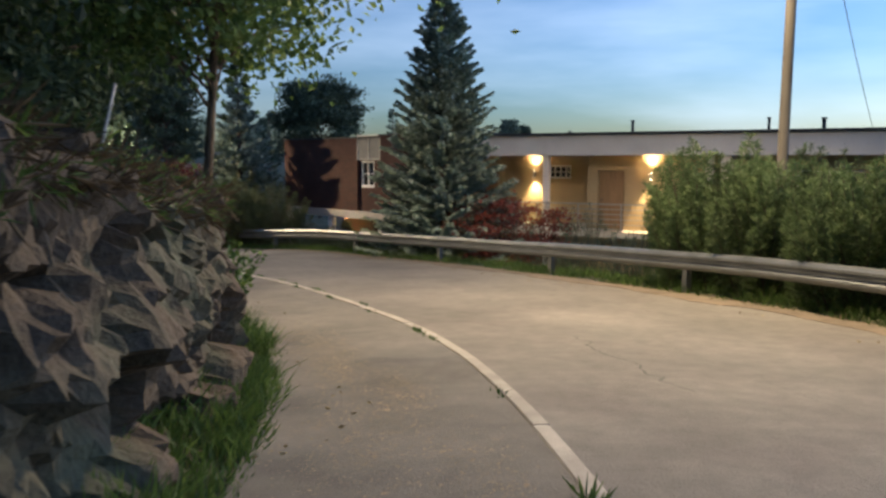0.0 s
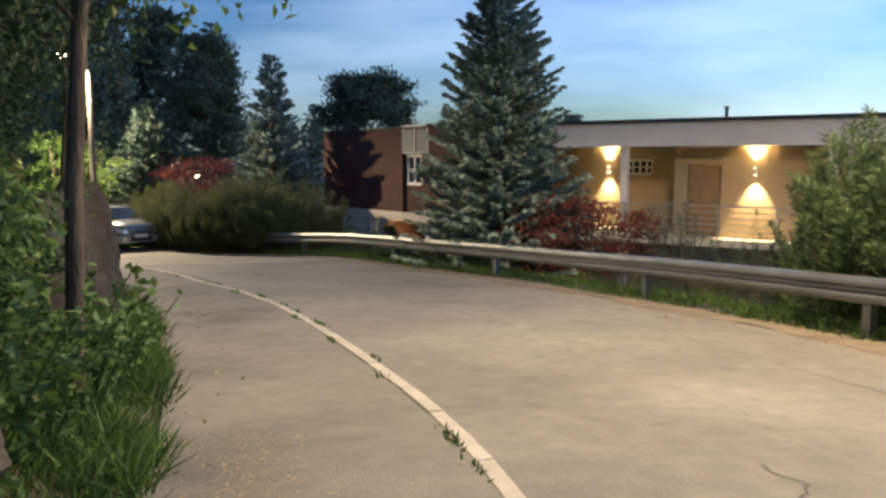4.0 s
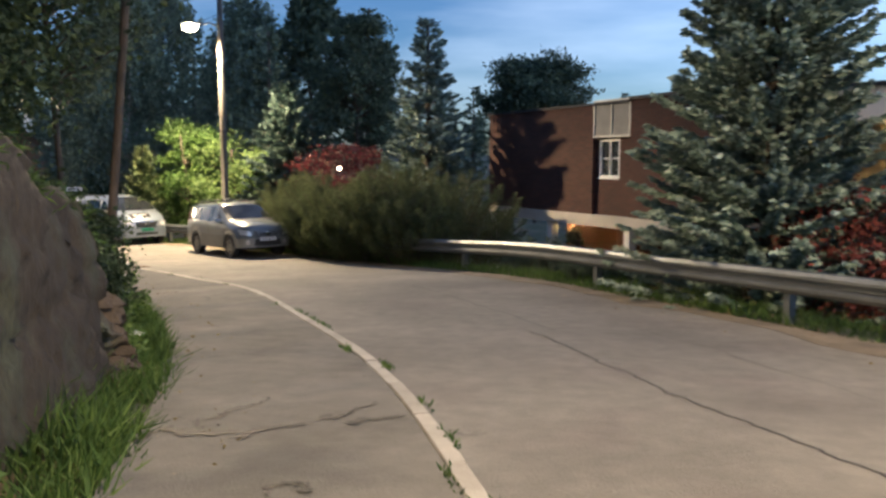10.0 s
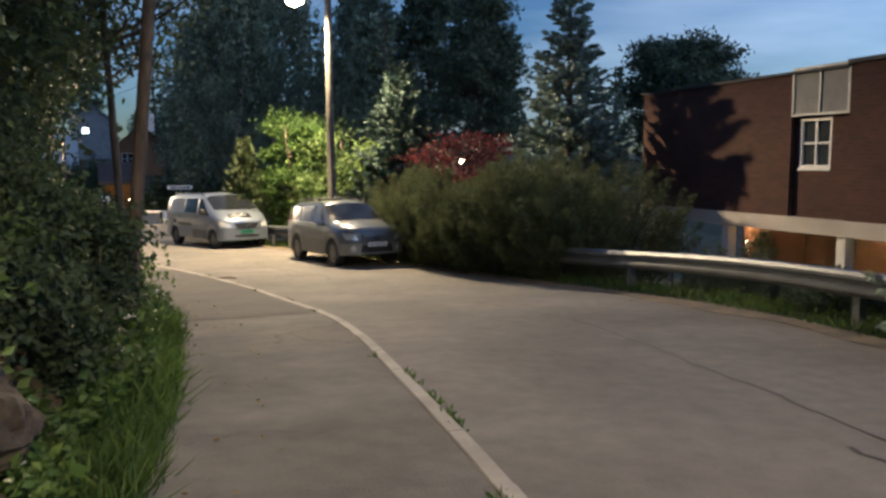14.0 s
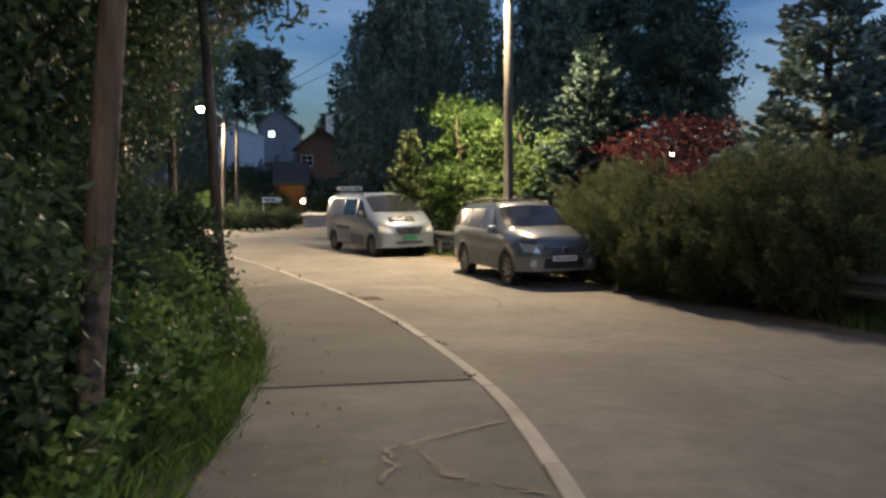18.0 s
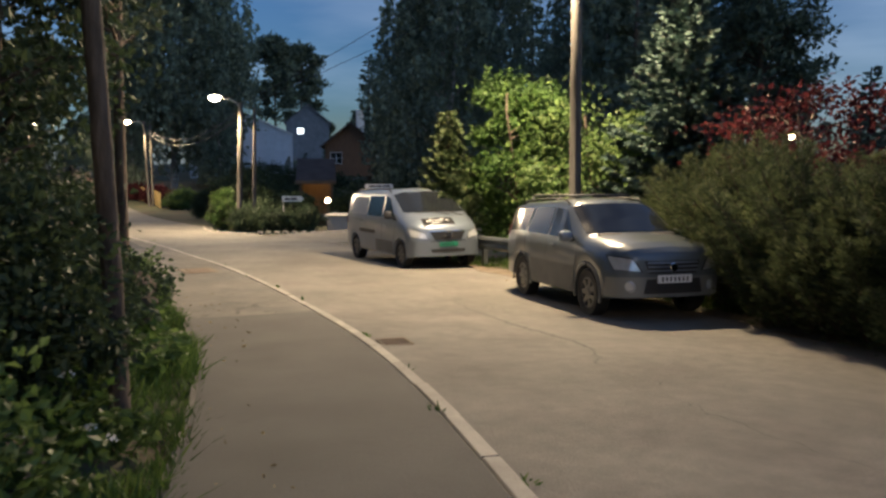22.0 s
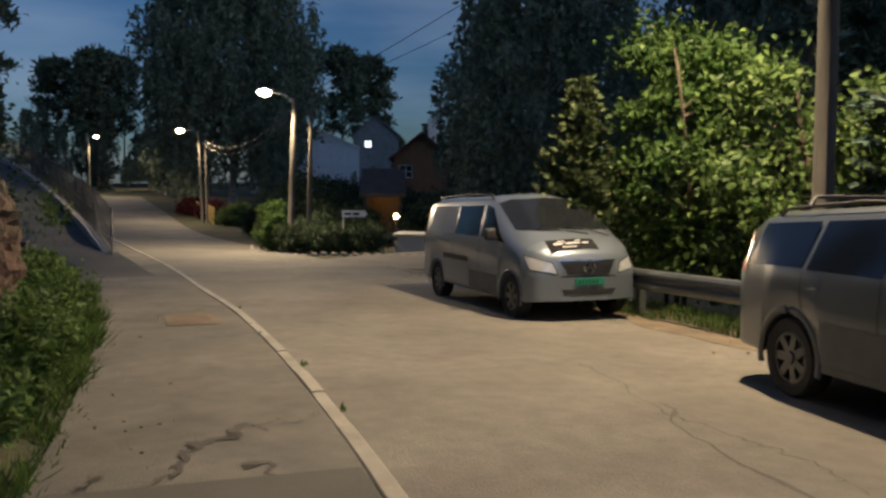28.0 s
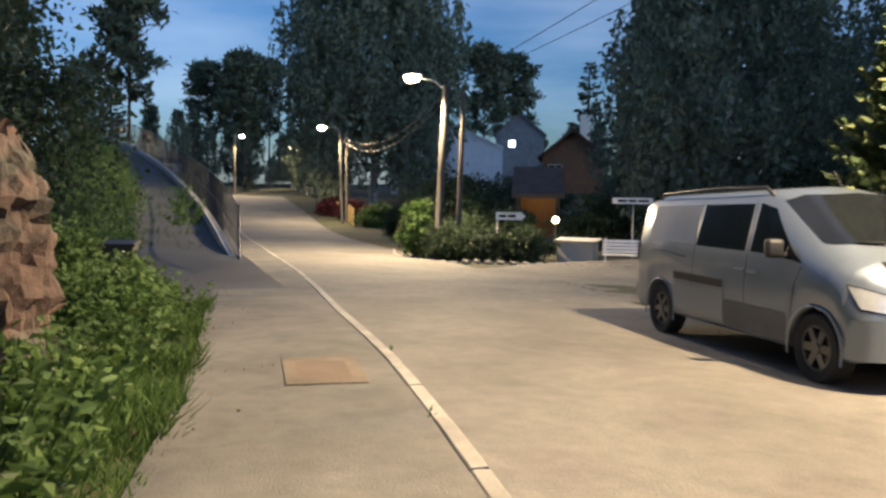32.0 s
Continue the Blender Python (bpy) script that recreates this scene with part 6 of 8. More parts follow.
def broad_parts(h, crown, r, rng, clumps=70, leaves=80, leaf=0.10, trunk_r=0.014, tall=0.5, stems=1, hang=0.0, spread=0.2, wander=0.06, limb=1.0):
    """Stem, forking limbs, and clumps of leaves with gaps between them."""
    wood, base, way = [], [], []
    for st in range(stems):
        off = rng.normal(0, 0.12, 2) if stems > 1 else (0, 0)
        line = limb_line((off[0], off[1], -0.25), (off[0] * 0.8, off[1] * 0.8, 1.0), h * 0.86, (0, 0, 0.1), rng, 7, wander)
        wood.append(tube(line, np.linspace(trunk_r * h, 0.004 * h, len(line)), 10))
        for k in range(max(1, clumps // stems)):
            d = rng.normal(0, 1, 3)
            d /= np.linalg.norm(d)
            f = rng.uniform(0.35, 1.0) ** 0.5
            c = np.array([d[0] * r * f, d[1] * r * f, h * (crown + (1 - crown) * 0.5) + d[2] * h * (1 - crown) * 0.5 * f])
            c *= [1 + 0.15 * math.sin(3 * k), 1 + 0.15 * math.cos(5 * k), 1]
            z0 = max(h * crown * 0.7, min(c[2] - 0.25 * r, h * 0.8))
            root = np.array([np.interp(z0, line[:, 2], line[:, q_]) for q_ in range(3)])
            pts = np.array([root, root * 0.5 + c * 0.5 + [0, 0, 0.08 * r], c])
            if k % 2 == 0:
                wood.append(tube(pts, [0.006 * h * limb, 0.004 * h * limb, 0.0015 * h + 0.003], 5, False))
            n = int(leaves * rng.uniform(0.5, 1.4))
            sp = r * spread * rng.uniform(0.7, 1.3)
            p = c + rng.normal(0, 1, (n, 3)) * [sp, sp, sp * tall * 1.4]
            if hang:
                p[:, 2] -= rng.exponential(hang, n)
            base.append(p)
            way.append(rng.normal(0, 1, (n, 3)) + [d[0] * 0.7, d[1] * 0.7, -0.35])
    base, way = np.vstack(base), np.vstack(way)
    n = len(base)
    return joined(wood), blades(base, way, leaf * rng.uniform(0.7, 1.3, n), leaf * 0.7 * rng.uniform(0.7, 1.2, n), rng)


def weeping_parts(h, r, rng, strands=420, leaf=0.11, crown=0.25, per=26):
    """A tall birch: steep limbs and long hanging curtains of small leaves."""
    line = limb_line((0, 0, -0.3), (0.03, 0, 1), h * 0.95, (0, 0, 0), rng, 8, 0.02)
    wood = [tube(line, np.linspace(0.014 * h, 0.003 * h, len(line)), 10)]
    base = []
    for k in range(strands):
        t = rng.uniform(0, 1)
        z = h * (crown + 0.12 + (0.86 - crown) * t)
        a = rng.uniform(0, 2 * math.pi)
        ln = r * (math.sin(math.pi * min(1, 0.25 + 0.7 * t)) ** 0.7) * rng.uniform(0.3, 1.1)
        tip = np.array([math.cos(a) * ln, math.sin(a) * ln, z + 0.1 * ln])
        if k % 9 == 0:
            wood.append(tube(np.array([[0, 0, z - 0.8 * ln], tip * [0.5, 0.5, 1] - [0, 0, 0.25 * ln], tip]), [0.03, 0.02, 0.006], 4, False))
        drop = rng.uniform(0.8, 2.6) * h / 14
        n = int(per * rng.uniform(0.6, 1.3))
        u = rng.uniform(0, 1, n)
        p = tip + np.stack([rng.normal(0, 0.14, n), rng.normal(0, 0.14, n), -drop * u], 1)
        base.append(p)
    base = np.vstack(base)
    n = len(base)
    way = rng.normal(0, 0.6, (n, 3)) + [0, 0, -0.9]
    return joined(wood), blades(base, way, leaf * rng.uniform(0.7, 1.4, n), leaf * 0.7 * rng.uniform(0.7, 1.2, n), rng)


def tree(name, label, parts_, x, y, wood_mat, leaf_mat, turn=0.0, z=None, category="tree", group="", sink=0.0):
    z = float(terrain(x, y)[0]) if z is None else z
    t = thing(name, label, category, pose(x, y, z - sink, 0, 0, turn), group)
    part("trunk", mesh_of("trunk", *parts_[0], wood_mat, True), None, t)
    part("crown", mesh_of("crown", *parts_[1], leaf_mat), None, t)
    return t


R = np.random.default_rng
# along the outer side, nearest first
def height_to(x, y, top):
    return top - float(terrain(x, y)[0])


tree("spruce_tree", "tall blue-grey spruce in front of the cream house", spruce_parts(height_to(0.2, 25.4, 6.5), 2.28, R(11), 60, 16, 120, 0.10, 0.04, 0.82, 0.74), 0.2, 25.4, M_BARK, M_SPRUCE_BLUE)
tree("spruce_tree", "slender dark green spruce behind the guardrail", spruce_parts(height_to(-9.0, 37.4, 5.4), 2.3, R(12), 50, 13, 52, 0.3, 0.02, 1.05), -9.0, 37.4, M_BARK, M_SPRUCE_DUSK)
tree("spruce_tree", "bluish spruce behind the parked car", spruce_parts(height_to(-15.3, 40.1, 4.1), 2.3, R(13), 46, 14, 56, 0.3, 0.03, 1.05), -15.3, 40.1, M_BARK, M_SPRUCE_TEAL)
tree("pine_tree", "broad dark pine behind the brick house", pine_parts(height_to(-9.4, 65.1, 6.2), 0.46, 4.1, R(14), 90, 220, 0.3, 0, 0.014, 0.34), -9.4, 65.1, M_BARK_PINE, M_PINE)
tree("pine_tree", "tall dark pine behind the garden", pine_parts(height_to(-18.3, 55.8, 8.7), 0.30, 2.6, R(15), 110, 110, 0.4, 0, 0.014, 0.30), -18.3, 55.8, M_BARK_PINE, M_PINE)
tree("red_maple", "dark red maple behind the yew hedge", broad_parts(height_to(-11.7, 36.8, 1.3), 0.3, 1.7, R(17), 46, 80, 0.11, 0.014, 0.25, 1, 0.0, 0.17), -11.7, 36.8, M_BARK, M_LEAF_RED)
tree("japanese_maple", "low red Japanese maple beside the spruce", broad_parts(height_to(2.0, 25.0, 0.5), 0.25, 1.75, R(18), 70, 120, 0.10, 0.010, 0.22, 4, 0.0, 0.17), 2.0, 25.0, M_BARK, M_LEAF_COPPER)
tree("maple_tree", "bright green maple lit by the street lamp", broad_parts(height_to(-19.8, 40.2, 2.4), 0.08, 1.35, R(19), 64, 190, 0.14, 0.009, 0.45, 4, 0.0, 0.17), -19.8, 40.2, M_BARK, M_LEAF_BRIGHT)
tree("maple_tree", "green maple behind the lamp pole", broad_parts(height_to(-17.9, 40.4, 2.2), 0.06, 1.5, R(20), 70, 150, 0.15, 0.012, 0.5, 3), -17.9, 40.4, M_BARK, M_LEAF)
tree("young_pine", "young pine with pale upright shoots", spruce_parts(height_to(-20.8, 38.75, 1.3), 1.15, R(21), 34, 11, 36, -0.9, 0.05, 0.8), -20.8, 38.75, M_BARK, M_PINE_LIGHT)


def shrub(name, label, x, y, top, r, mat, seed, leaf=0.09, clumps=70, leaves=90, stems=4, category="shrub", wood=M_BARK, spread=0.2):
    h = max(0.5, height_to(x, y, top))
    return tree(name, label, broad_parts(h, 0.02, r, R(seed), clumps, leaves, leaf, 0.02, 0.5, stems, 0.0, spread), x, y, wood, mat, category=category)


# yew-like hedge hanging over the guardrail
for k, (s_, o_, top, r) in enumerate(((56.9, -6.95, 0.25, 1.15), (58.1, -6.85, 0.4, 1.25), (59.3, -6.8, 0.45, 1.25), (60.5, -6.8, 0.3, 1.15), (61.6, -7.0, 0.15, 0.9), (60.2, -6.5, -0.4, 0.75), (58.9, -6.3, -0.25, 0.9), (62.9, -7.3, 0.0, 1.0), (64.2, -7.4, -0.2, 1.0), (57.4, -8.8, 0.6, 1.3), (59.6, -8.9, 0.7, 1.3), (61.8, -8.8, 0.5, 1.3), (64.2, -8.8, 0.2, 1.2))):
    p = on_road(s_, o_)
    tree("yew_shrub", "dense dark brownish yew shrub overhanging the guardrail", plume_parts(height_to(p[0], p[1], top + 0.12 + 0.34 * math.sin(2.1 * k)), r * 1.05, R(30 + k), 120, 240, 0.10, 1.15, 0.04, 0.74), p[0], p[1], M_BARK, M_HEDGE, category="shrub")
# tall bushes in front of the cream house
for k, (x, y, top, r) in enumerate(((6.9, 19.7, 1.0, 0.85), (7.9, 18.7, 1.5, 1.2), (8.9, 17.3, 1.4, 1.2), (9.7, 15.8, 1.55, 1.25), (10.4, 14.2, 1.5, 1.2), (10.9, 12.5, 1.55, 1.2), (6.3, 18.4, 0.3, 0.9), (7.2, 16.9, 0.4, 1.0), (8.0, 15.3, 0.5, 1.0), (8.4, 13.6, 0.5, 1.0), (8.6, 11.8, 0.6, 1.0), *[(*on_road(s_, -7.75)[:2], 1.5, 0.95) for s_ in (35.0, 36.4, 37.8, 39.2)])):
    tree("juniper_bush", "tall feathery green juniper behind the guardrail", plume_parts(height_to(x, y, top + 0.2 * math.sin(2.4 * k) + 0.25), r * 1.2, R(50 + k), 120, 360, 0.115), x, y, M_BARK, M_JUNIPER, category="bush")
for k, (x, y, top, r) in enumerate(((4.6, 24.0, 0.2, 0.95), (3.3, 24.8, -0.1, 0.8), (5.9, 23.2, 0.0, 0.95), (-2.6, 27.6, -0.9, 0.9), (-4.2, 29.8, -0.9, 0.9))):
    tree("juniper_bush", "low dark juniper bush by the house", plume_parts(height_to(x, y, top), r, R(70 + k), 60, 160, 0.10), x, y, M_BARK, M_SPRUCE, category="bush")
for k, (x, y, top) in enumerate(((-6.2, 36.4, -1.0), (-3.9, 34.2, -1.1))):
    shrub("garden_shrub", "dark climbing shrub before the brick wing", x, y, top, 0.38, M_LEAF_DARK_SHADE, 80 + k, 0.10, 26, 50, 2)

# inner side: overhanging broad-leaved tree, pines and wood on the bank
tree("ash_tree", "leafy tree leaning over the pavement", broad_parts(7.4, 0.42, 2.9, R(90), 120, 230, 0.115, 0.009, 0.5, 1, 0.05, 0.13, 0.02, 0.5), -2.76, 9.55, M_BARK, M_LEAF, sink=0.1)
tree("pine_tree", "tall reddish pine trunk on the bank", pine_parts(11.0, 0.40, 2.2, R(91), 100, 150, 0.4, 0.10, 0.0062, 0.17), -9.33, 21.16, M_BARK_PINE, M_PINE, 35)
tree("pine_tree", "slim pine trunk beside the pavement", pine_parts(10.5, 0.36, 2.3, R(92), 100, 150, 0.4, 0.0, 0.0066, 0.17), -13.44, 25.47, M_BARK_PINE, M_PINE)
tree("pine_tree", "slim dark pine trunk beside the pavement", pine_parts(10.0, 0.36, 2.0, R(93), 90, 150, 0.4, 0.0, 0.0082, 0.17), -18.72, 28.70, M_BARK_PINE, M_PINE)
# leaf colour of these bank trees carries the shade of the wood
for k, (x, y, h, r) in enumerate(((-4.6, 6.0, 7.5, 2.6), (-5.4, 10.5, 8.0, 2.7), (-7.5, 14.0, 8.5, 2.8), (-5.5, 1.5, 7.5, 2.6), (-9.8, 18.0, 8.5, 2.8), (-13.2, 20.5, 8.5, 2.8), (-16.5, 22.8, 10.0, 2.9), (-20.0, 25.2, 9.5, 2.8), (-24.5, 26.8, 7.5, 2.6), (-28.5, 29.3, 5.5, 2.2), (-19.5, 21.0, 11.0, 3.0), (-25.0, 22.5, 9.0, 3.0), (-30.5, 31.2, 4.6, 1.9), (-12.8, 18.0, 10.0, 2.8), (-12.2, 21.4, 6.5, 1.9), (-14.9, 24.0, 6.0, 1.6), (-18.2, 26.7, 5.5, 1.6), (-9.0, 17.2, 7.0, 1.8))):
    tree("birch_tree" if k % 3 == 0 else "aspen_tree", "dark leafy tree on the wooded bank, shade in its colour", broad_parts(h, 0.12, r, R(100 + k), 95, 110, 0.12, 0.011, 0.5, 1, 0.15, 0.2), x, y, M_BARK, M_LEAF_DARK_SHADE, 37 * k, group="bank wood")
for k, (x, y, h) in enumerate(((-9.5, 9.0, 13), (-12.0, 15.5, 14), (-17.0, 18.5, 14), (-22.0, 21.0, 12), (-8.0, 3.0, 12))):
    tree("pine_tree", "tall pine in the wood above the road", pine_parts(h, 0.3, 3.0, R(120 + k), 80, 90, 0.4, 0.0, 0.012, 0.34), x, y, M_BARK_PINE, M_PINE, group="bank wood")

# wood beyond the gardens and the far road
FAR = {
    "spruce": tree("spruce_tree", "dark spruce in the far wood", spruce_parts(13, 2.6, R(140), 26, 8, 20, 0.35, 0.05, 2.6), -40.0, 98.0, M_BARK, M_SPRUCE, group="far wood"),
    "pine": tree("pine_tree", "dark pine in the far wood", pine_parts(15, 0.4, 3.2, R(141), 56, 60, 0.45, 0, 0.012, 0.78), -30.0, 92.0, M_BARK_PINE, M_PINE, group="far wood"),
    "leaf": tree("birch_tree", "dark birch in the far wood", weeping_parts(14, 3.4, R(142), 230, 0.52, 0.10, 18), -48.0, 92.0, M_BARK_BIRCH, M_BIRCH, group="far wood"),
}


def far_tree(kind, x, y, top, turn):
    src = FAR[kind]
    own = {"spruce": 13, "pine": 15, "leaf": 14}[kind]
    z = float(terrain(x, y)[0])
    t = copy_thing(src, pose(x, y, z, 0, 0, turn))
    f = max(0.3, (top - z) / own)
    t.scale = (f * (0.9 + 0.2 * math.sin(turn)), f * (0.9 + 0.2 * math.cos(turn)), f)
    return t


big = tree("weeping_birch", "huge dark weeping birch beside the road", weeping_parts(25.0, 7.6, R(143), 1500, 0.42, 0.10, 30), -74.0, 67.2, M_BARK_BIRCH, M_BIRCH)
for k, (x, y, h, r) in enumerate(((-34.8, 56.8, 15.5, 3.6), (-37.5, 66.0, 17, 4.0), (-29.0, 63.0, 15.5, 3.4), (-46.9, 69.3, 16, 3.8))):
    tree("birch_tree", "tall drooping birch behind the junction", weeping_parts(h, r, R(150 + k), 620, 0.30, 0.03, 26), x, y, M_BARK_BIRCH, M_BIRCH, group="birches behind the junction")
rng = R(160)
for k, (kind, x, y, top) in enumerate((
        ("pine", -118, 76, 16.5), ("pine", -112, 84, 17.5), ("pine", -122, 90, 16), ("pine", -99, 93, 18.5), ("pine", -93, 96, 16.5), ("pine", -98, 105, 17), ("spruce", -78, 98, 14), ("spruce", -74, 104, 15),
        ("pine", -74, 47.4, 12.6), ("spruce", -80, 48, 8.5), ("spruce", -66, 38.5, 9), ("leaf", -59, 37, 7.5), ("leaf", -52, 35.5, 5.5), ("leaf", -50, 33, 6.5), ("leaf", -44, 32, 6.0), ("spruce", -56, 34, 9),
        ("leaf", -104, 62, 8), ("spruce", -110, 66, 9), ("spruce", -108, 72, 7), ("leaf", -120, 84, 8), ("spruce", -126, 80, 8), ("leaf", -130, 88, 8),
        ("leaf", -72, 62, 6), ("spruce", -92, 86, 9), ("leaf", -96, 76, 7), ("spruce", -60, 84, 12), ("spruce", -52, 80, 13), ("spruce", -46, 84, 14),
        ("spruce", -27, 72, 13), ("spruce", -22, 68, 12), ("pine", -24, 62, 11), ("spruce", -12, 70, 6.5), ("spruce", -4, 74, 6), ("leaf", 6, 70, 5), ("spruce", -16, 64, 4.6), ("leaf", -25, 56, 9), ("spruce", -21, 50, 7.5), ("leaf", -40, 30, 6.5), ("leaf", -36.5, 28.5, 5.5), ("spruce", -48, 28, 10), ("leaf", -60, 36.5, 9), ("pine", -64, 38, 15.5), ("spruce", -70, 38, 12), ("pine", -129, 80, 17.5), ("pine", -133, 77, 17), ("pine", -127, 84, 17.5), ("leaf", -131, 83, 9), ("leaf", -129, 76, 8), ("spruce", -126, 79.5, 7), ("spruce", -49.5, 69.5, 4.4), ("spruce", -66.5, 76.5, 1.6), ("spruce", -70.0, 77.5, 1.2), ("spruce", -62.5, 75.5, 2.4), ("leaf", -132, 80, 9), ("spruce", -136, 84, 10), ("leaf", -141, 78, 10), ("spruce", -134, 74, 9), ("leaf", -128, 90, 9), ("pine", -142, 88, 14), ("leaf", -137, 70, 9), ("leaf", -66, 66.5, 6.0), ("leaf", -68.5, 67.5, 5.0), ("leaf", -122, 82, 4.0), ("leaf", -119, 80.5, 3.2), ("leaf", -124.5, 84.5, 4.0), ("spruce", -11.5, 44.5, 3.2), ("spruce", -9.6, 47, 4.2))):
    far_tree(kind, x, y, top, 47 * k)
for k in range(30):
    a = rng.uniform(-0.9, 1.75)
    d = rng.uniform(120, 190)
    x, y = -30 - d * math.sin(a), 40 + d * math.cos(a)
    far_tree(("spruce", "pine", "leaf")[k % 3], x, y, float(terrain(x, y)[0]) + rng.uniform(9, 15) * (0.75 if a < 0.25 else 1.0), 31 * k)
for k in range(28):
    a, d = rng.uniform(0.72, 1.38), rng.uniform(88, 135)
    x, y = -17 - d * math.sin(a), 30 + d * math.cos(a)
    if abs(float(road_place(x, y)[1][0])) > 7:
        far_tree(("leaf", "spruce", "leaf", "pine")[k % 4], x, y, float(terrain(x, y)[0]) + rng.uniform(5, 10), 29 * k)
for k in range(20):
    s_, o_ = rng.uniform(8, 150), rng.uniform(14, 45)
    p = on_road(s_, o_)
    if math.hypot(p[0] + 44, p[1] - 37) > 9:
        far_tree(("pine", "leaf", "spruce")[k % 3], p[0], p[1], float(terrain(p[0], p[1])[0]) + rng.uniform(7, 11), 53 * k)

# shrubs of the gardens beyond the junction
for k, (x, y, top, r, mat, label) in enumerate((
        (-39.6, 46.3, -1.05, 0.55, M_LEAF_BRIGHT, "bright green shrub at the lamp pole"), (-38.2, 46.6, -1.75, 0.75, M_LEAF_DARK_SHADE, "rounded dark green shrub in the planting bed"), (-36.9, 46.9, -1.9, 0.7, M_LEAF_DARK_SHADE, "low dark green shrub in the planting bed"),
        (-39.6, 48.4, -1.5, 0.9, M_LEAF_DARK_SHADE, "dark shrub in the planting bed"), (-36.0, 48.0, -1.9, 0.7, M_LEAF_DARK_SHADE, "low dark shrub in the planting bed"), (-43.5, 49.6, -1.9, 0.9, M_LEAF_DARK_SHADE, "dark shrub beside the gateway"), (-41.6, 48.4, -1.9, 0.7, M_LEAF_DARK_SHADE, "low dark shrub at the bed's edge"),
        (-50.0, 55.6, 0.3, 1.6, M_HEDGE, "loose brownish shrub behind the hedge"), (-46.0, 54.2, -0.6, 1.5, M_LEAF_DARK_SHADE, "dark garden shrub behind the bed"), (-43.6, 51.6, 0.15, 1.3, M_LEAF_DARK_SHADE, "tall dark shrub beside the carport"), (-41.3, 52.3, -1.35, 1.0, M_LEAF_DARK_SHADE, "dark garden shrub behind the sign"), (-39.2, 55.4, -0.6, 1.4, M_LEAF_DARK_SHADE, "dark garden shrub beside the carport"),
        (-35.0, 55.0, -0.6, 1.6, M_LEAF_DARK_SHADE, "dark shrub behind the bench"), (-31.0, 57.0, 0.3, 1.8, M_LEAF_DARK_SHADE, "dark shrub behind the bench"), (-66.5, 60.5, -1.4, 1.2, M_LEAF_RED, "reddish flowering shrub on the fence"), (-71.0, 61.6, -1.3, 1.0, M_LEAF_RED, "reddish flowering shrub on the fence"),
        (-60.5, 58.6, -1.6, 1.0, M_LEAF, "green shrub beside the lamp pole"), (-55.5, 68.0, 0.0, 1.8, M_LEAF_DARK_SHADE, "dark bush before the brown house"), (-61.0, 70.0, 0.4, 2.0, M_LEAF_DARK_SHADE, "dark bush below the pale house"), (-72.0, 76.0, 0.6, 2.0, M_LEAF_DARK_SHADE, "dark bush below the pale house"))):
    shrub("garden_shrub", label, x, y, top, r, mat, 200 + k, 0.12 if r < 1 else 0.2, 50, 70, 3)
p = (-50.5, 53.5)
shrub("clipped_hedge", "clipped rounded green hedge at the gateway", p[0], p[1], -1.25, 1.0, M_LEAF_DARK_SHADE, 230, 0.10, 110, 80, 3, category="hedge", spread=0.12)

# ---- rocks, weeds and grass of the inner bank ----
def rock_mesh(size, seed, cuts=26, level=4, mat=M_ROCK, rough=0.05, boxy=False):
    """A split boulder: a ball cut by many planes into facets and ledges, then roughened."""
    rng_ = R(seed)
    bm = bmesh.new()
    bmesh.ops.create_icosphere(bm, subdivisions=level, radius=1.0)
    v = np.array([w.co[:] for w in bm.verts])
    if boxy:
        v /= (np.abs(v) ** 6).sum(1)[:, None] ** (1 / 6)
    for _ in range(cuts * 2 if boxy else cuts):
        n = rng_.normal(0, 1, 3) * [1, 1, 0.8]
        n /= np.linalg.norm(n)
        d = rng_.uniform(0.78, 1.2) if boxy else rng_.uniform(0.55, 0.92)
        over = np.maximum(v @ n - d, 0)
        v -= over[:, None] * n * 0.96
    for k, w in enumerate(bm.verts):
        p = v[k] * size
        q_ = Vector(p)
        j_ = noise.noise(q_ * 1.7 + Vector((seed, 0, 0))) * rough * 1.6 + noise.noise(q_ * 5.0) * rough * 0.9 + noise.noise(q_ * 13.0) * rough * 0.4
        ledge = 0.07 * math.floor(noise.noise(q_ * Vector((1.1, 1.1, 2.4)) + Vector((0, seed, 0))) * 3.4)
        crack = -0.03 * max(0.0, 1 - abs(noise.noise(q_ * Vector((1.3, 1.3, 0.8)) + Vector((seed, 3, 0)))) / 0.07)
        w.co = q_ + q_.normalized() * (j_ * 2.0 + ledge + crack)
    return bm_mesh("rock", bm, mat, False)


def boulder(s_, o_, z_mid, size, seed, label, mat=M_ROCK, turn=0, name="boulder", boxy=False):
    p = on_road(s_, o_)
    ob = part(name, rock_mesh(np.array(size) * 1.18, seed, mat=mat, level=5 if max(size) > 0.7 else 4, boxy=boxy))
    ob.matrix_world = pose(p[0], p[1], p[2] + z_mid, 0, 0, road_heading(s_) + turn)
    return tagged(ob, label, "rock")


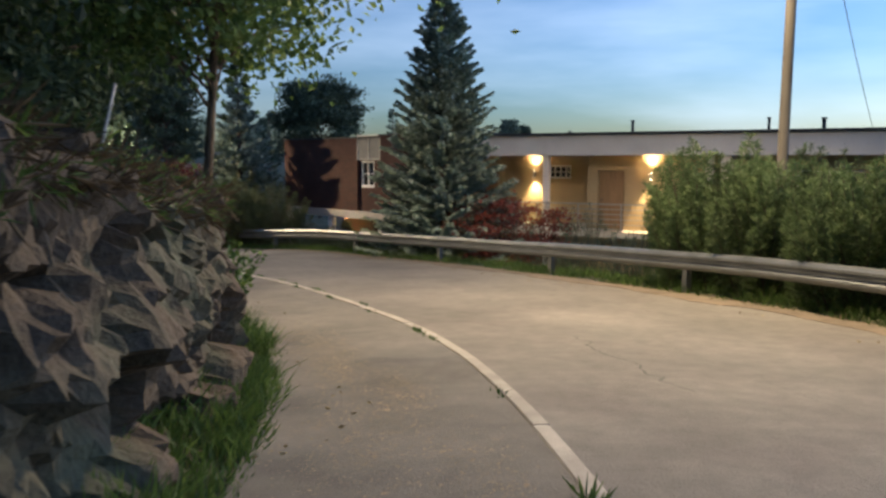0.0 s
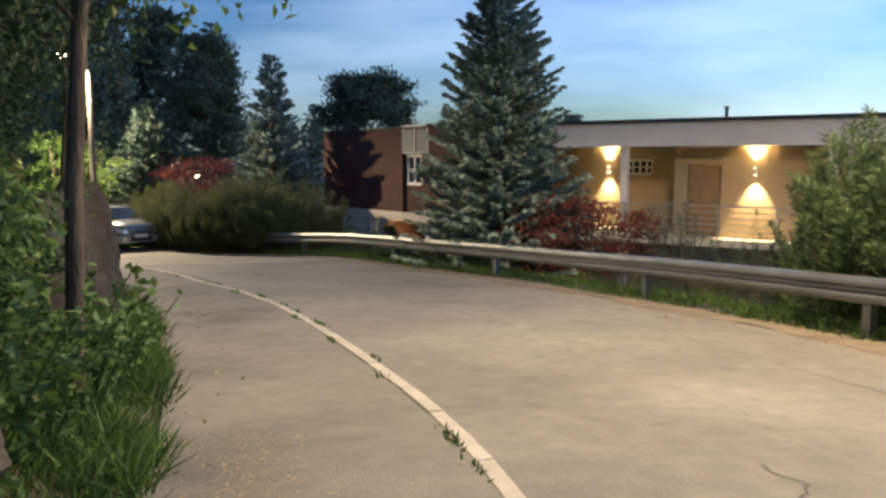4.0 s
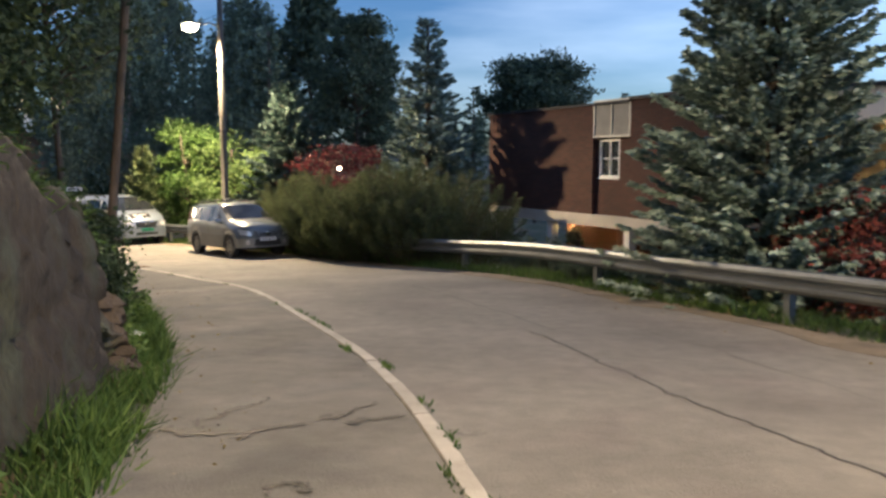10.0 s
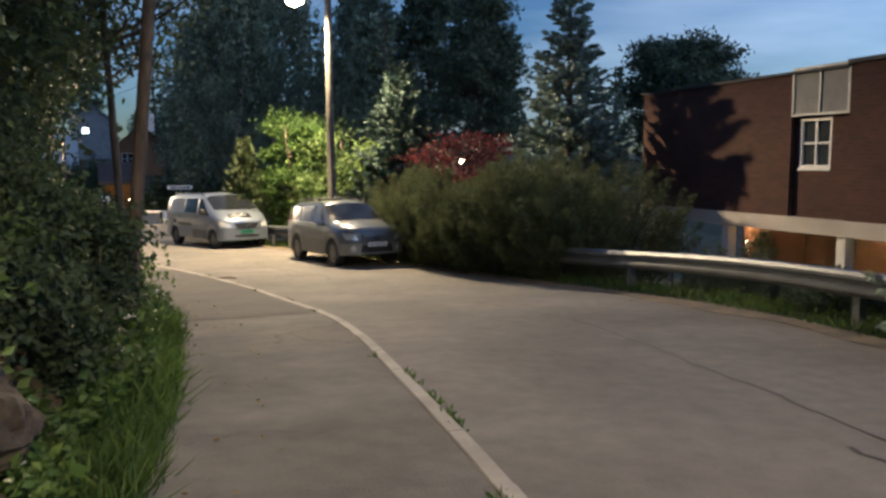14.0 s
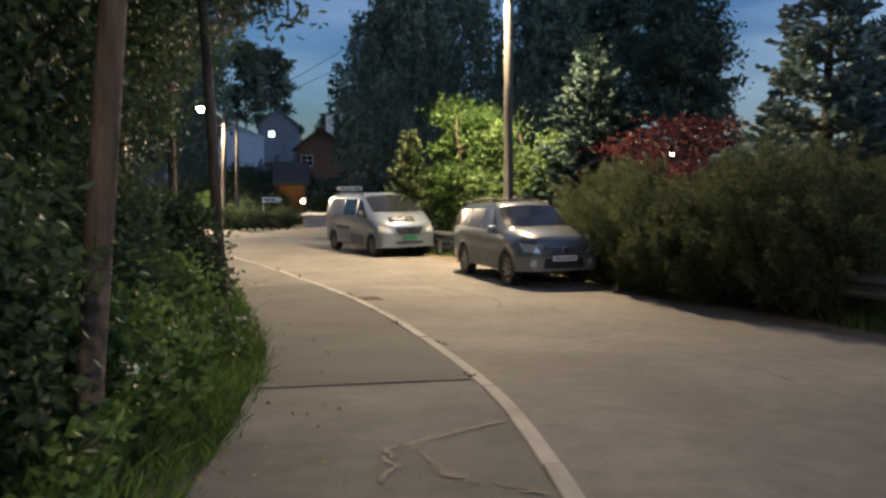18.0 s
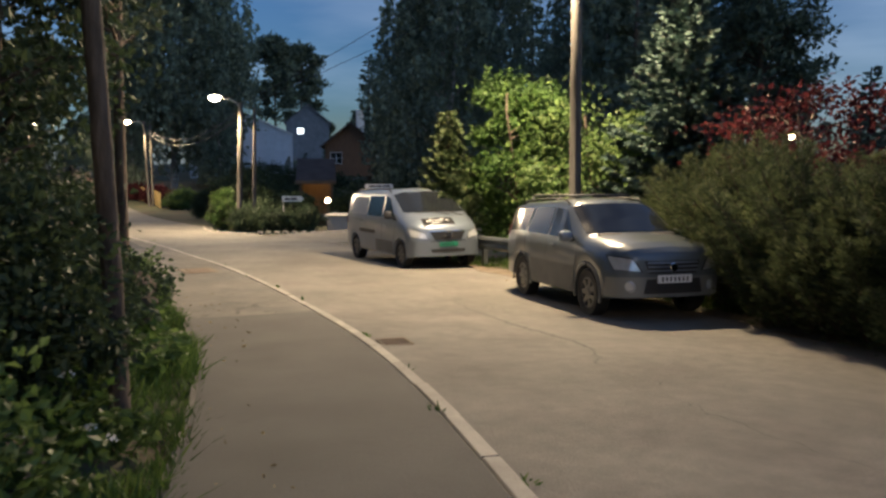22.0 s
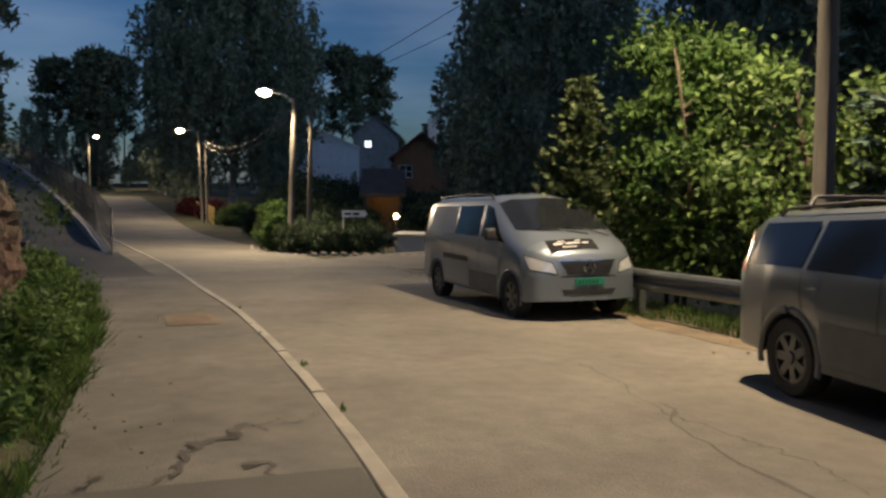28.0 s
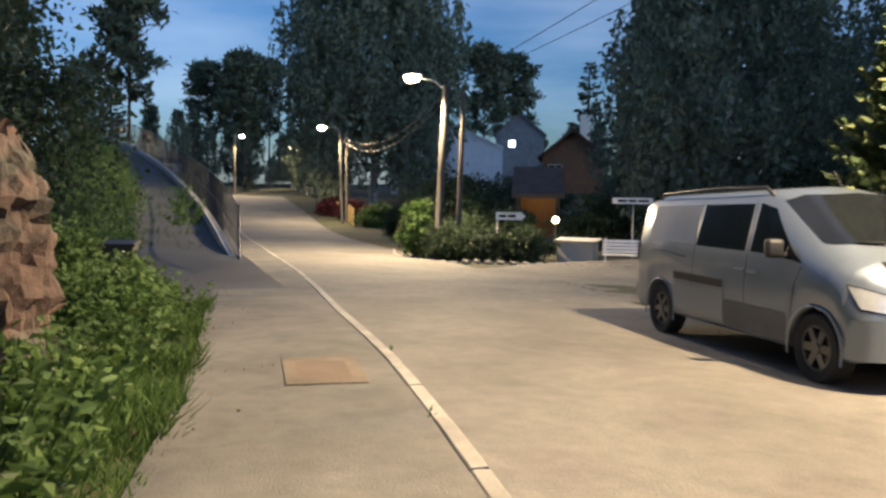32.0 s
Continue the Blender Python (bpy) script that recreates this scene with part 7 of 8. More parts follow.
def rock_face(path, seed, label, mat=M_ROCK, cell=0.6, depth=0.13, lean=0.12, shear=0.5, under=None):
    """Broken rock standing out of the bank along a line of (s, o, top): jointed blocks with ledges and cracks. under: (s_end, height, depth) of a hollow below it."""
    rng_ = R(seed)
    p = np.array(path, float)
    xy = on_road(p[:, 0], p[:, 1])
    run = np.concatenate([[0], np.cumsum(np.linalg.norm(np.diff(xy[:, :2], axis=0), axis=1))])
    arc = np.arange(0, run[-1], 0.055)
    s_, o_, top = (np.interp(arc, run, p[:, k]) for k in range(3))
    for _ in range(4):
        o_[1:-1] = (o_[:-2] + 2 * o_[1:-1] + o_[2:]) / 4
    at = on_road(s_, o_)
    tan = np.gradient(at[:, :2], axis=0)
    tan /= np.linalg.norm(tan, axis=1)[:, None]
    out = np.stack([tan[:, 1], -tan[:, 0]], 1)
    top = top + 0.10 * np.sin(arc * 1.9 + seed) + 0.06 * np.sin(arc * 5.3)
    front, back = 34, 12
    w = np.concatenate([np.linspace(0, 1, front), np.ones(back)])
    deep = np.concatenate([np.zeros(front), np.linspace(0.08, 1, back) ** 1.2])
    h = -0.35 + (top[:, None] + 0.35) * w
    inward = lean * h + 0.14 * np.clip((w - 0.82) / 0.18, 0, 1) ** 2 + 1.9 * deep
    if under:
        inward += under[2] * (1 - ease(h, under[1] - 0.12, under[1] + 0.08)) * (1 - ease(s_, under[0] - 0.3, under[0]))[:, None]
    # joints: each block keeps a set-back and a tilt of its own
    block_of = None
    for size, amount in ((cell, depth), (cell * 0.38, depth * 0.4)):
        u, v = (arc[:, None] + shear * h) / size, (h * 1.7 - 0.3 * arc[:, None] + 1.9 * deep) / size
        iu, iv = np.floor(u).astype(int), np.floor(v).astype(int)
        near, next_, shift, own = np.full(u.shape, 9.0), np.full(u.shape, 9.0), np.zeros(u.shape), np.zeros(u.shape, int)
        table = rng_.random((64, 64, 5))
        for du in (-1, 0, 1):
            for dv in (-1, 0, 1):
                c = table[(iu + du) % 64, (iv + dv) % 64]
                eu, ev = u - (iu + du + c[..., 0]), v - (iv + dv + c[..., 1])
                d = np.abs(eu) + np.abs(ev)
                first = d < near
                next_ = np.where(first, near, np.minimum(next_, d))
                shift = np.where(first, (c[..., 2] - 0.5) * 2 + (c[..., 3] - 0.5) * eu * 1.5 + (c[..., 4] - 0.5) * ev * 1.8, shift)
                own = np.where(first, (iu + du + 500) * 1000 + iv + dv + 500, own)
                near = np.where(first, d, near)
        block_of = own if block_of is None else block_of
        gap = 0.6 * np.clip(1 - (next_ - near) / 0.12, 0, 1)
        inward = inward - (shift - gap) * amount * np.where(deep > 0.5, 0.3, 1)
    grit = rng_.normal(0, 0.010, h.shape)
    x = at[:, None, 0] - out[:, None, 0] * (inward + grit)
    y = at[:, None, 1] - out[:, None, 1] * (inward + grit)
    land = terrain(x.ravel(), y.ravel()).reshape(x.shape)
    z = at[:, None, 2] + h + 0.12 * deep * np.sin(arc * 2.3)[:, None] + grit
    z = np.where(deep > 0, z * (1 - deep) + (land - 0.12) * deep, z)
    n, c = x.shape
    i_, j_ = np.meshgrid(np.arange(n - 1), np.arange(c - 1), indexing="ij")
    quads = np.stack([i_ * c + j_, (i_ + 1) * c + j_, (i_ + 1) * c + j_ + 1, i_ * c + j_ + 1], -1).reshape(-1, 4)
    spots = np.stack([x, y, z], -1)
    edge, edge_out = spots[:, front - 5:front + 4].reshape(-1, 3), np.repeat(out, 9, 0)
    spots = spots.reshape(-1, 3)
    if cell > 1:
        tagged(part("rock_outcrop", mesh_of("rock_outcrop", spots, quads, mat, True)), label, "rock")
        return edge, edge_out
    base = spots[:, :2].mean(0)
    rock = thing("rock_outcrop", label, "rock", pose(base[0], base[1], float(spots[:, 2].min())))
    back_to = rock.matrix_world.inverted()
    owner = block_of.reshape(-1)[quads[:, 0]]
    for key in np.unique(owner):
        mine = quads[owner == key]
        used, where = np.unique(mine, return_inverse=True)
        part("rock_block", mesh_of("rock_block", spots[used], where.reshape(-1, 4), mat), None, rock, at=back_to)
    return edge, edge_out


def rim_grass(rim, out, n, mat, seed, label, tall=0.22):
    """Grass and roots that hang over the rim of the rock."""
    rng_ = R(seed)
    k = rng_.integers(0, len(rim), n)
    way = np.concatenate([out[k] * rng_.uniform(0.1, 1.0, n)[:, None], rng_.uniform(-0.7, 0.9, n)[:, None]], 1) + rng_.normal(0, 0.3, (n, 3))
    ob = part("grass", mesh_of("grass", *blades(rim[k], way, tall * rng_.uniform(0.4, 1.3, n), 0.016, rng_, 0.4), mat))
    return tagged(ob, label, "grass", kind="stuff")


rim, way_out = rock_face([(21.5, 1.8, 1.4), (25, 1.62, 1.55), (29, 1.5, 1.72), (32, 1.42, 1.74), (33.6, 1.34, 1.66), (34.35, 1.30, 1.56), (34.6, 1.6, 1.5), (34.8, 3.2, 1.4)], 3, "broken brown rock face with ledges beside the grass strip", cell=0.75, depth=0.17)
rim_grass(rim, way_out, 3800, M_ROOTS, 61, "dry brown grass and roots hanging over the rock rim", 0.2)
rim_grass(rim, way_out, 2200, M_GRASS, 62, "green grass on the rock rim", 0.13)
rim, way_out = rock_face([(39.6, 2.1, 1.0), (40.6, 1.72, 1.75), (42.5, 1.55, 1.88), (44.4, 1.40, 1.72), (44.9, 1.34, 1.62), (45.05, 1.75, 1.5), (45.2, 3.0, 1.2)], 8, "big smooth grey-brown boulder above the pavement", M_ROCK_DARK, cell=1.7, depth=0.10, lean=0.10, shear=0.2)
rim_grass(rim, way_out, 400, M_GRASS, 63, "sparse green grass on top of the boulder", 0.10)
rock_face([(44.3, 1.8, 0.75), (45.0, 1.42, 0.82), (45.8, 1.26, 0.70), (46.1, 1.28, 0.58), (46.3, 1.7, 0.5), (46.4, 2.5, 0.5)], 5, "low split rock with pale ledges at the boulder's foot", cell=0.42, depth=0.12, lean=0.35)
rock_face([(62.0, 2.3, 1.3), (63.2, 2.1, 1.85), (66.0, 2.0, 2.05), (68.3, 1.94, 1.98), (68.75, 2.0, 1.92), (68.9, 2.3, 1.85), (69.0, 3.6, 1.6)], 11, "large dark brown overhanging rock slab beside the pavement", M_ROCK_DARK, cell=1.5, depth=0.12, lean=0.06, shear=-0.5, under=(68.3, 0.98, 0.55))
rock_face([(68.2, 2.3, 1.9), (68.4, 1.95, 1.95), (68.62, 1.80, 1.96), (68.96, 1.80, 1.93), (69.1, 2.1, 1.85), (69.2, 3.0, 1.6)], 12, "upright pinkish end of the rock slab", M_ROCK_RED, 0.4, 0.07, 0.04)
for k, (s_, o_, z_, sz, lab) in enumerate((
        (47.0, 2.2, 0.25, (0.7, 0.8, 0.45), "low cracked rock among weeds"), (48.3, 2.5, 0.35, (0.8, 0.9, 0.5), "low cracked rock among weeds"), (49.2, 2.0, 0.05, (0.5, 0.6, 0.3), "pale rock ledge among weeds"),
        (53.0, 2.5, 0.35, (0.7, 0.8, 0.5), "rock sunk in the bank"), (54.2, 2.3, 0.25, (0.7, 0.8, 0.45), "grey rock sunk in the bank"), (55.6, 2.2, 0.15, (0.55, 0.6, 0.35), "grey rock among dark weeds"), (56.6, 2.7, 0.35, (0.7, 0.9, 0.5), "grey rock sunk in the bank"),
        (59.0, 2.3, 0.4, (0.7, 0.9, 0.55), "brown rock of the bank"), (60.6, 2.2, 0.5, (0.7, 0.9, 0.6), "brown broken rock of the bank"), (62.0, 2.4, 0.6, (0.8, 1.0, 0.7), "brown broken rock of the bank"))):
    boulder(s_, o_, z_, sz, 20 + k, lab, turn=17 * k)

def strew(n, s_range, o_range, rng_, pull=1.0):
    s_ = rng_.uniform(*s_range, n)
    lo, hi = o_range
    o_ = lo + (hi - lo) * rng_.random(n) ** pull
    p = on_road(s_, o_)
    p[:, 2] = terrain(p[:, 0], p[:, 1])
    return s_, o_, p


def grass(n, s_range, o_range, tall, mat, seed, label, pull=1.0, gap=0.35):
    """Tufts of bent blades as one sward."""
    rng_ = R(seed)
    _, _, p = strew(n, s_range, o_range, rng_, pull)
    clump = np.sin(p[:, 0] * 2.3) * np.cos(p[:, 1] * 2.9) + np.sin(p[:, 0] * 5.1 + p[:, 1] * 4.3) * 0.6
    keep = clump > -1 + gap - rng_.random(n) * 0.8
    p = p[keep]
    n = len(p)
    h = tall * rng_.uniform(0.45, 1.25, n) * (0.8 + 0.3 * clump[keep])
    h = np.maximum(h, 0.04)
    way = rng_.normal(0, 0.38, (n, 3)) + [0, 0, 1.0]
    v, q_ = blades(p - [0, 0, 0.02], way, h, 0.010 + 0.012 * rng_.random(n), rng_, 0.6)
    bend = rng_.normal(0, 0.22, (n, 2)) * h[:, None]
    v = v.reshape(n, 4, 3)
    v[:, 2, :2] += bend
    ob = part("grass", mesh_of("grass", v.reshape(-1, 3), q_, mat))
    return tagged(ob, label, "grass", kind="stuff")


grass(26000, (26, 50), (1.0, 1.95), 0.30, M_GRASS, 1, "tall green grass strip along the pavement", 1.3)
grass(26000, (50, 76), (1.0, 1.95), 0.26, M_GRASS, 2, "tall green grass strip along the pavement", 1.3)
grass(9000, (26, 76), (0.92, 1.25), 0.10, M_DRYGRASS, 3, "short dry grass at the pavement edge", 1.0, 0.7)
grass(30000, (18, 62), (-6.35, -8.2), 0.24, M_GRASS, 4, "green grass below the guardrail", 1.5)
grass(8000, (62, 73), (-6.3, -8.0), 0.20, M_GRASS, 5, "green grass behind the parked vehicles", 1.3)
grass(6000, (18, 80), (-5.95, -6.5), 0.09, M_DRYGRASS, 6, "dry grass on the gravel verge", 1.0, 0.7)
grass(18000, (24, 76), (1.8, 4.5), 0.30, M_GRASS, 7, "rough grass on the bank", 1.0, 0.5)
grass(12000, (82, 150), (1.3, 3.0), 0.45, M_GRASS, 8, "long grass beside the far road", 1.0)


def kerb_tufts():
    rng_ = R(9)
    base, way, ln = [], [], []
    for s_ in (30.6, 33.0, 35.6, 36.2, 38.2, 39.0, 40.2, 41.6, 42.3, 43.0, 43.9, 45.5, 46.4, 48.0, 48.6, 49.4, 50.3, 53.8, 55.9, 57.5, 59.1, 60.9, 64.6, 66.4, 68.4, 71.1):
        n = int(rng_.uniform(8, 45) * (1.4 if s_ < 50 else 0.3))
        p = on_road(s_ + rng_.normal(0, 0.12 if s_ < 50 else 0.05, n), KERB_O + rng_.choice([0.075, -0.075]) + rng_.normal(0, 0.02, n), 0.01)
        base.append(p)
        way.append(rng_.normal(0, 0.55, (n, 3)) + [0, 0, 1])
        ln.append(rng_.uniform(0.05, 0.14, n) * (1.3 if s_ < 31 else 0.65))
    v, q_ = blades(np.vstack(base), np.vstack(way), np.concatenate(ln), 0.018, rng_, 0.4)
    return tagged(part("kerb_weeds", mesh_of("kerb_weeds", v, q_, M_GRASS)), "small weeds growing in the kerb joints", "weed", kind="stuff")


kerb_tufts()


def weed(name, label, s_, o_, h, r, mat, seed, leaf=0.09, count=260, flowers=0, category="plant"):
    """A leafy weed: several stems with leaves set along them, and white flower heads where it has them."""
    rng_ = R(seed)
    x, y, _ = on_road(s_, o_)
    z = float(terrain(x, y)[0])
    t = thing(name, label, category, pose(x, y, z))
    wood, base, way, tips = [], [], [], []
    stems = max(5, int(count / 26))
    for k in range(stems):
        a, f = rng_.uniform(0, 2 * math.pi), rng_.random() ** 0.6
        root = np.array([math.cos(a) * r * f * 0.5, math.sin(a) * r * f * 0.5, -0.05])
        pts = limb_line(root, (math.cos(a) * 0.5 * f, math.sin(a) * 0.5 * f, 1.0), h * rng_.uniform(0.6, 1.1), (math.cos(a) * 0.3, math.sin(a) * 0.3, 0), rng_, 4)
        wood.append(tube(pts, np.linspace(0.008, 0.003, len(pts)), 4, False))
        n = max(6, int(count / stems))
        u = rng_.uniform(0.12, 1, n)
        p = np.stack([np.interp(u, np.linspace(0, 1, len(pts)), pts[:, c]) for c in range(3)], 1)
        base.append(p + rng_.normal(0, 0.05 * r, (n, 3)))
        way.append(rng_.normal(0, 1, (n, 3)) * [1, 1, 0.45] + [0, 0, 0.05])
        tips.append(pts[-1])
    base, way = np.vstack(base), np.vstack(way)
    n = len(base)
    tagged(part("stem", mesh_of("stem", *joined(wood), M_GRASS), None, t), kind="stuff")
    part("foliage", mesh_of("foliage", *blades(base, way, leaf * rng_.uniform(0.6, 1.5, n), leaf * 0.75 * rng_.uniform(0.6, 1.3, n), rng_, 0.2), mat), None, t)
    if flowers:
        c = np.array(tips)[:flowers]
        p = np.repeat(c, 14, 0) + rng_.normal(0, 0.02, (len(c) * 14, 3)) * [1, 1, 0.35] + [0, 0, 0.03]
        tagged(part("flower_head", mesh_of("flower_head", *blades(p, rng_.normal(0, 1, p.shape), 0.022, 0.02, rng_), M_FLOWER), None, t, "small white flower umbels"), kind="stuff")
    return t


rng = R(300)
s_now, k = 34.9, 0
while s_now < 76.5:
    if not 41.5 < s_now < 46.0:
        big_ = 34.2 < s_now < 38.0
        h = rng.uniform(0.75, 1.15) if big_ else (rng.uniform(0.45, 0.8) if s_now > 66 else rng.uniform(0.32, 0.6) if s_now > 46 else rng.uniform(0.3, 0.5))
        fl = int(rng.integers(1, 4)) if 49 < s_now < 57 or 44 < s_now < 47 else 0
        weed("leafy_weed", "leafy green weed with white umbels on the bank" if fl else "leafy green weed on the bank", s_now, rng.uniform(1.45, 1.75) + (0.1 if big_ else 0), h, 0.42, M_LEAF if k % 3 else M_GRASS, 310 + k,
             rng.uniform(0.06, 0.095), 460 if big_ else 340, fl)
    s_now += rng.uniform(0.45, 0.7)
    k += 1
for k, (s_, o_, h, r) in enumerate(((34.4, 2.4, 1.5, 0.7), (36.4, 2.5, 1.6, 0.7), (38.2, 2.6, 1.3, 0.7), (40.2, 2.6, 1.1, 0.6), (49.6, 2.2, 1.0, 0.6), (50.8, 2.5, 1.3, 0.7), (51.8, 3.0, 1.4, 0.7), (57.6, 2.3, 0.9, 0.5), (59.6, 2.0, 0.8, 0.5), (71.8, 1.9, 0.7, 0.5), (73.0, 2.0, 0.7, 0.5), (74.4, 2.0, 0.6, 0.5), (73.2, 3.0, 1.0, 0.6), (75.6, 2.8, 0.8, 0.6))):
    x, y, _ = on_road(s_, o_)
    z = float(terrain(x, y)[0])
    # between 40 and 66 the shrubs take leaves darkened for the shade there
    shrub("bank_shrub", "green leafy shrub on the rocky bank", x, y, z + h, r, M_LEAF if s_ > 66 or s_ < 40 else M_LEAF_DARK_SHADE, 400 + k, 0.08, 42, 120, 3)
# two in three of these use the leaves darkened for the bank's shade
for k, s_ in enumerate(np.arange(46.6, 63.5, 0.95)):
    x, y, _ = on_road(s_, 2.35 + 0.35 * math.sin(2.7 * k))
    shrub("bank_shrub", "dark leafy undergrowth on the bank, shade mostly in its colour", x, y, float(terrain(x, y)[0]) + 1.05 + 0.35 * math.sin(1.9 * k), 0.62, M_LEAF if k % 3 == 0 else M_LEAF_DARK_SHADE, 520 + k, 0.07, 50, 150, 3)
for k, s_ in enumerate(np.arange(22.5, 35.0, 1.05)):
    x, y, _ = on_road(s_, 3.35 + 0.3 * math.sin(2.3 * k))
    shrub("bank_shrub", "dark leafy undergrowth above the rock face", x, y, float(terrain(x, y)[0]) + 1.9 + 0.4 * math.sin(1.7 * k), 0.8, M_LEAF_DARK_SHADE, 560 + k, 0.10, 44, 110, 3)
for k, (x, y, h, r) in enumerate(((-32.3, 33.5, 0.8, 0.6), (-34.3, 34.1, 1.0, 0.8), (-36.6, 34.7, 1.2, 0.9), (-39.2, 35.4, 1.4, 1.0), (-42.0, 36.4, 1.6, 1.1), (-45.2, 37.3, 1.7, 1.1), (-48.6, 38.3, 1.9, 1.2), (-52.6, 39.2, 2.1, 1.3), (-57.0, 39.9, 2.3, 1.4))):
    shrub("bank_shrub", "green leafy shrub beside the driveway", x, y, float(terrain(x, y)[0]) + h, r, M_LEAF, 460 + k, 0.09, 50, 110, 3)
for k, (s_, h) in enumerate(((87, 0.7), (89, 0.9), (91, 0.8), (94, 0.9), (97, 0.8), (101, 0.9), (106, 0.9), (112, 1.0))):
    weed("roadside_weed", "tall weed at the foot of the retaining wall", s_, 1.75, h, 0.5, M_LEAF, 440 + k, 0.12, 260)

# ---- retaining wall and mesh fence along the driveway ----
wall_line = glide([(-33.5, 37.0, -2.5), (-35.4, 37.5, -2.05), (-41.1, 39.4, -1.55), (-47.9, 41.4, -0.85), (-54.8, 42.95, 0.12), (-61.8, 44.05, 1.15), (-71.0, 44.7, 2.45)], 0.5)
v_, q_ = [], []
for k, p in enumerate(wall_line):
    d = wall_line[min(k + 1, len(wall_line) - 1)] - wall_line[max(k - 1, 0)]
    nrm = np.array([-d[1], d[0], 0]) / math.hypot(d[0], d[1]) * 0.14
    for sgn in (1, -1):
        v_ += [p + sgn * nrm + [0, 0, 0.28], p + sgn * nrm + [0, 0, -2.2]]
for k in range(len(wall_line) - 1):
    a, b = 4 * k, 4 * k + 4
    q_ += [[a, a + 2, b + 2, b], [a, b, b + 1, a + 1], [a + 2, a + 3, b + 3, b + 2]]
q_ += [[0, 1, 3, 2], [4 * len(wall_line) - 4, 4 * len(wall_line) - 2, 4 * len(wall_line) - 1, 4 * len(wall_line) - 3]]
tagged(part("wall_driveway", mesh_of("wall_driveway", v_, q_, M_CONCRETE)), "dark concrete retaining wall beside the driveway", "wall", kind="structure")
fence = thing("mesh_fence", "green wire mesh fence on the retaining wall", "fence")
tops = wall_line + np.array([0, 0, 0.26])
for k in range(0, len(tops), 5):
    part("post", mesh_of("post", *tube([tops[k], tops[k] + [0, 0, 1.25]], 0.025, 8), M_METAL_DARK, True), None, fence)
for h in (0.05, 0.62, 1.22):
    part("rail", mesh_of("rail", *tube(tops + [0, 0, h], 0.016, 6), M_METAL_DARK, True), None, fence)
pieces = []
for k in range(len(tops) - 1):
    for f in np.linspace(0, 1, 6, endpoint=False):
        p = tops[k] * (1 - f) + tops[k + 1] * f
        pieces.append(tube([p + [0, 0, 0.05], p + [0, 0, 1.22]], 0.004, 4, False))
for h in np.arange(0.12, 1.2, 0.1):
    pieces.append(tube(tops + [0, 0, h], 0.004, 4, False))
tagged(part("wire_mesh", mesh_of("wire_mesh", *joined(pieces), M_METAL_DARK), None, fence), kind="stuff")

# ---- things by the road ----
def wheelie_bin(x, y, rz):
    z = float(np.interp(0, [0, 1], [terrain(x, y)[0] + 0.07, 0]))
    t = thing("wheelie_bin", "dark wheeled rubbish bin with a white label", "bin", pose(x, y, z, 0, 0, rz))
    bm = solid((0.55, 0.5, 0.85), (0, 0, 0.52), bevel=0.03)
    for w in bm.verts:
        if w.co.z < 0.3:
            w.co.x *= 0.8
            w.co.y *= 0.8
    part("body", bm, M_PLASTIC, t)
    part("lid", solid((0.62, 0.58, 0.07), (0, 0.02, 0.985), (4, 0, 0), bevel=0.025), M_PLASTIC, t)
    part("handle", mesh_of("handle", *tube([(-0.2, 0.32, 0.93), (0.2, 0.32, 0.93)], 0.018, 8), M_PLASTIC), None, t)
    part("label_sheet", solid((0.16, 0.006, 0.14), (0.05, -0.245, 0.72)), M_WHITE, t)
    for s in (1, -1):
        wh = part("wheel", lathe([(0.03, -0.02), (0.10, -0.025), (0.10, 0.025), (0.03, 0.02)], 16), M_RUBBER, t)
        wh.matrix_local = pose(s * 0.24, 0.2, 0.10, 0, 0, 90)
    return t


wheelie_bin(-31.5, 33.9, 60)


def sign_post(x, y, board, z_top, label, bars, arrow=False, rz=None):
    z = float(terrain(x, y)[0])
    rz = math.degrees(math.atan2(VIEW[1] - y, VIEW[0] - x)) + 90 if rz is None else rz
    t = thing("road_sign", label, "sign", pose(x, y, z, 0, 0, rz))
    h = z_top - z
    part("post", mesh_of("post", *tube([(0, 0, -0.2), (0, 0, h)], 0.025, 10), M_GREY_METAL, True), None, t)
    w, b = board
    bm = bmesh.new()
    outline = [(-0.05, -b / 2), (w - (b / 2 if arrow else 0), -b / 2)] + ([(w, 0)] if arrow else []) + [(w - (b / 2 if arrow else 0), b / 2), (-0.05, b / 2)]
    if not arrow:
        outline = [(p_[0] - w / 2, p_[1]) for p_ in outline]
    f_, k_ = ([bm.verts.new((p_[0], y_, h - b / 2 + p_[1])) for p_ in outline] for y_ in (-0.045, -0.028))
    f_, k_ = list(f_), list(k_)
    bm.faces.new(f_)
    bm.faces.new(k_[::-1])
    for i_ in range(len(f_)):
        j_ = (i_ + 1) % len(f_)
        bm.faces.new([f_[i_], f_[j_], k_[j_], k_[i_]])
    face = part("board", bm, M_WHITE, t, "white sign board")
    for x0, x1 in bars:
        part("text_bar", solid((x1 - x0, 0.004, b * 0.35), ((x0 + x1) / 2, -0.048, h - b / 2)), M_DECAL, face)
    return t


sign_post(-37.6, 48.2, (0.95, 0.26), -1.3, "white arrow-shaped direction sign on a thin post", [(0.05, 0.3), (0.36, 0.62)], True)
sign_post(-34.1, 51.0, (1.25, 0.20), -0.75, "street name sign on a thin post", [(-0.5, -0.2), (-0.15, 0.1), (0.15, 0.5)])


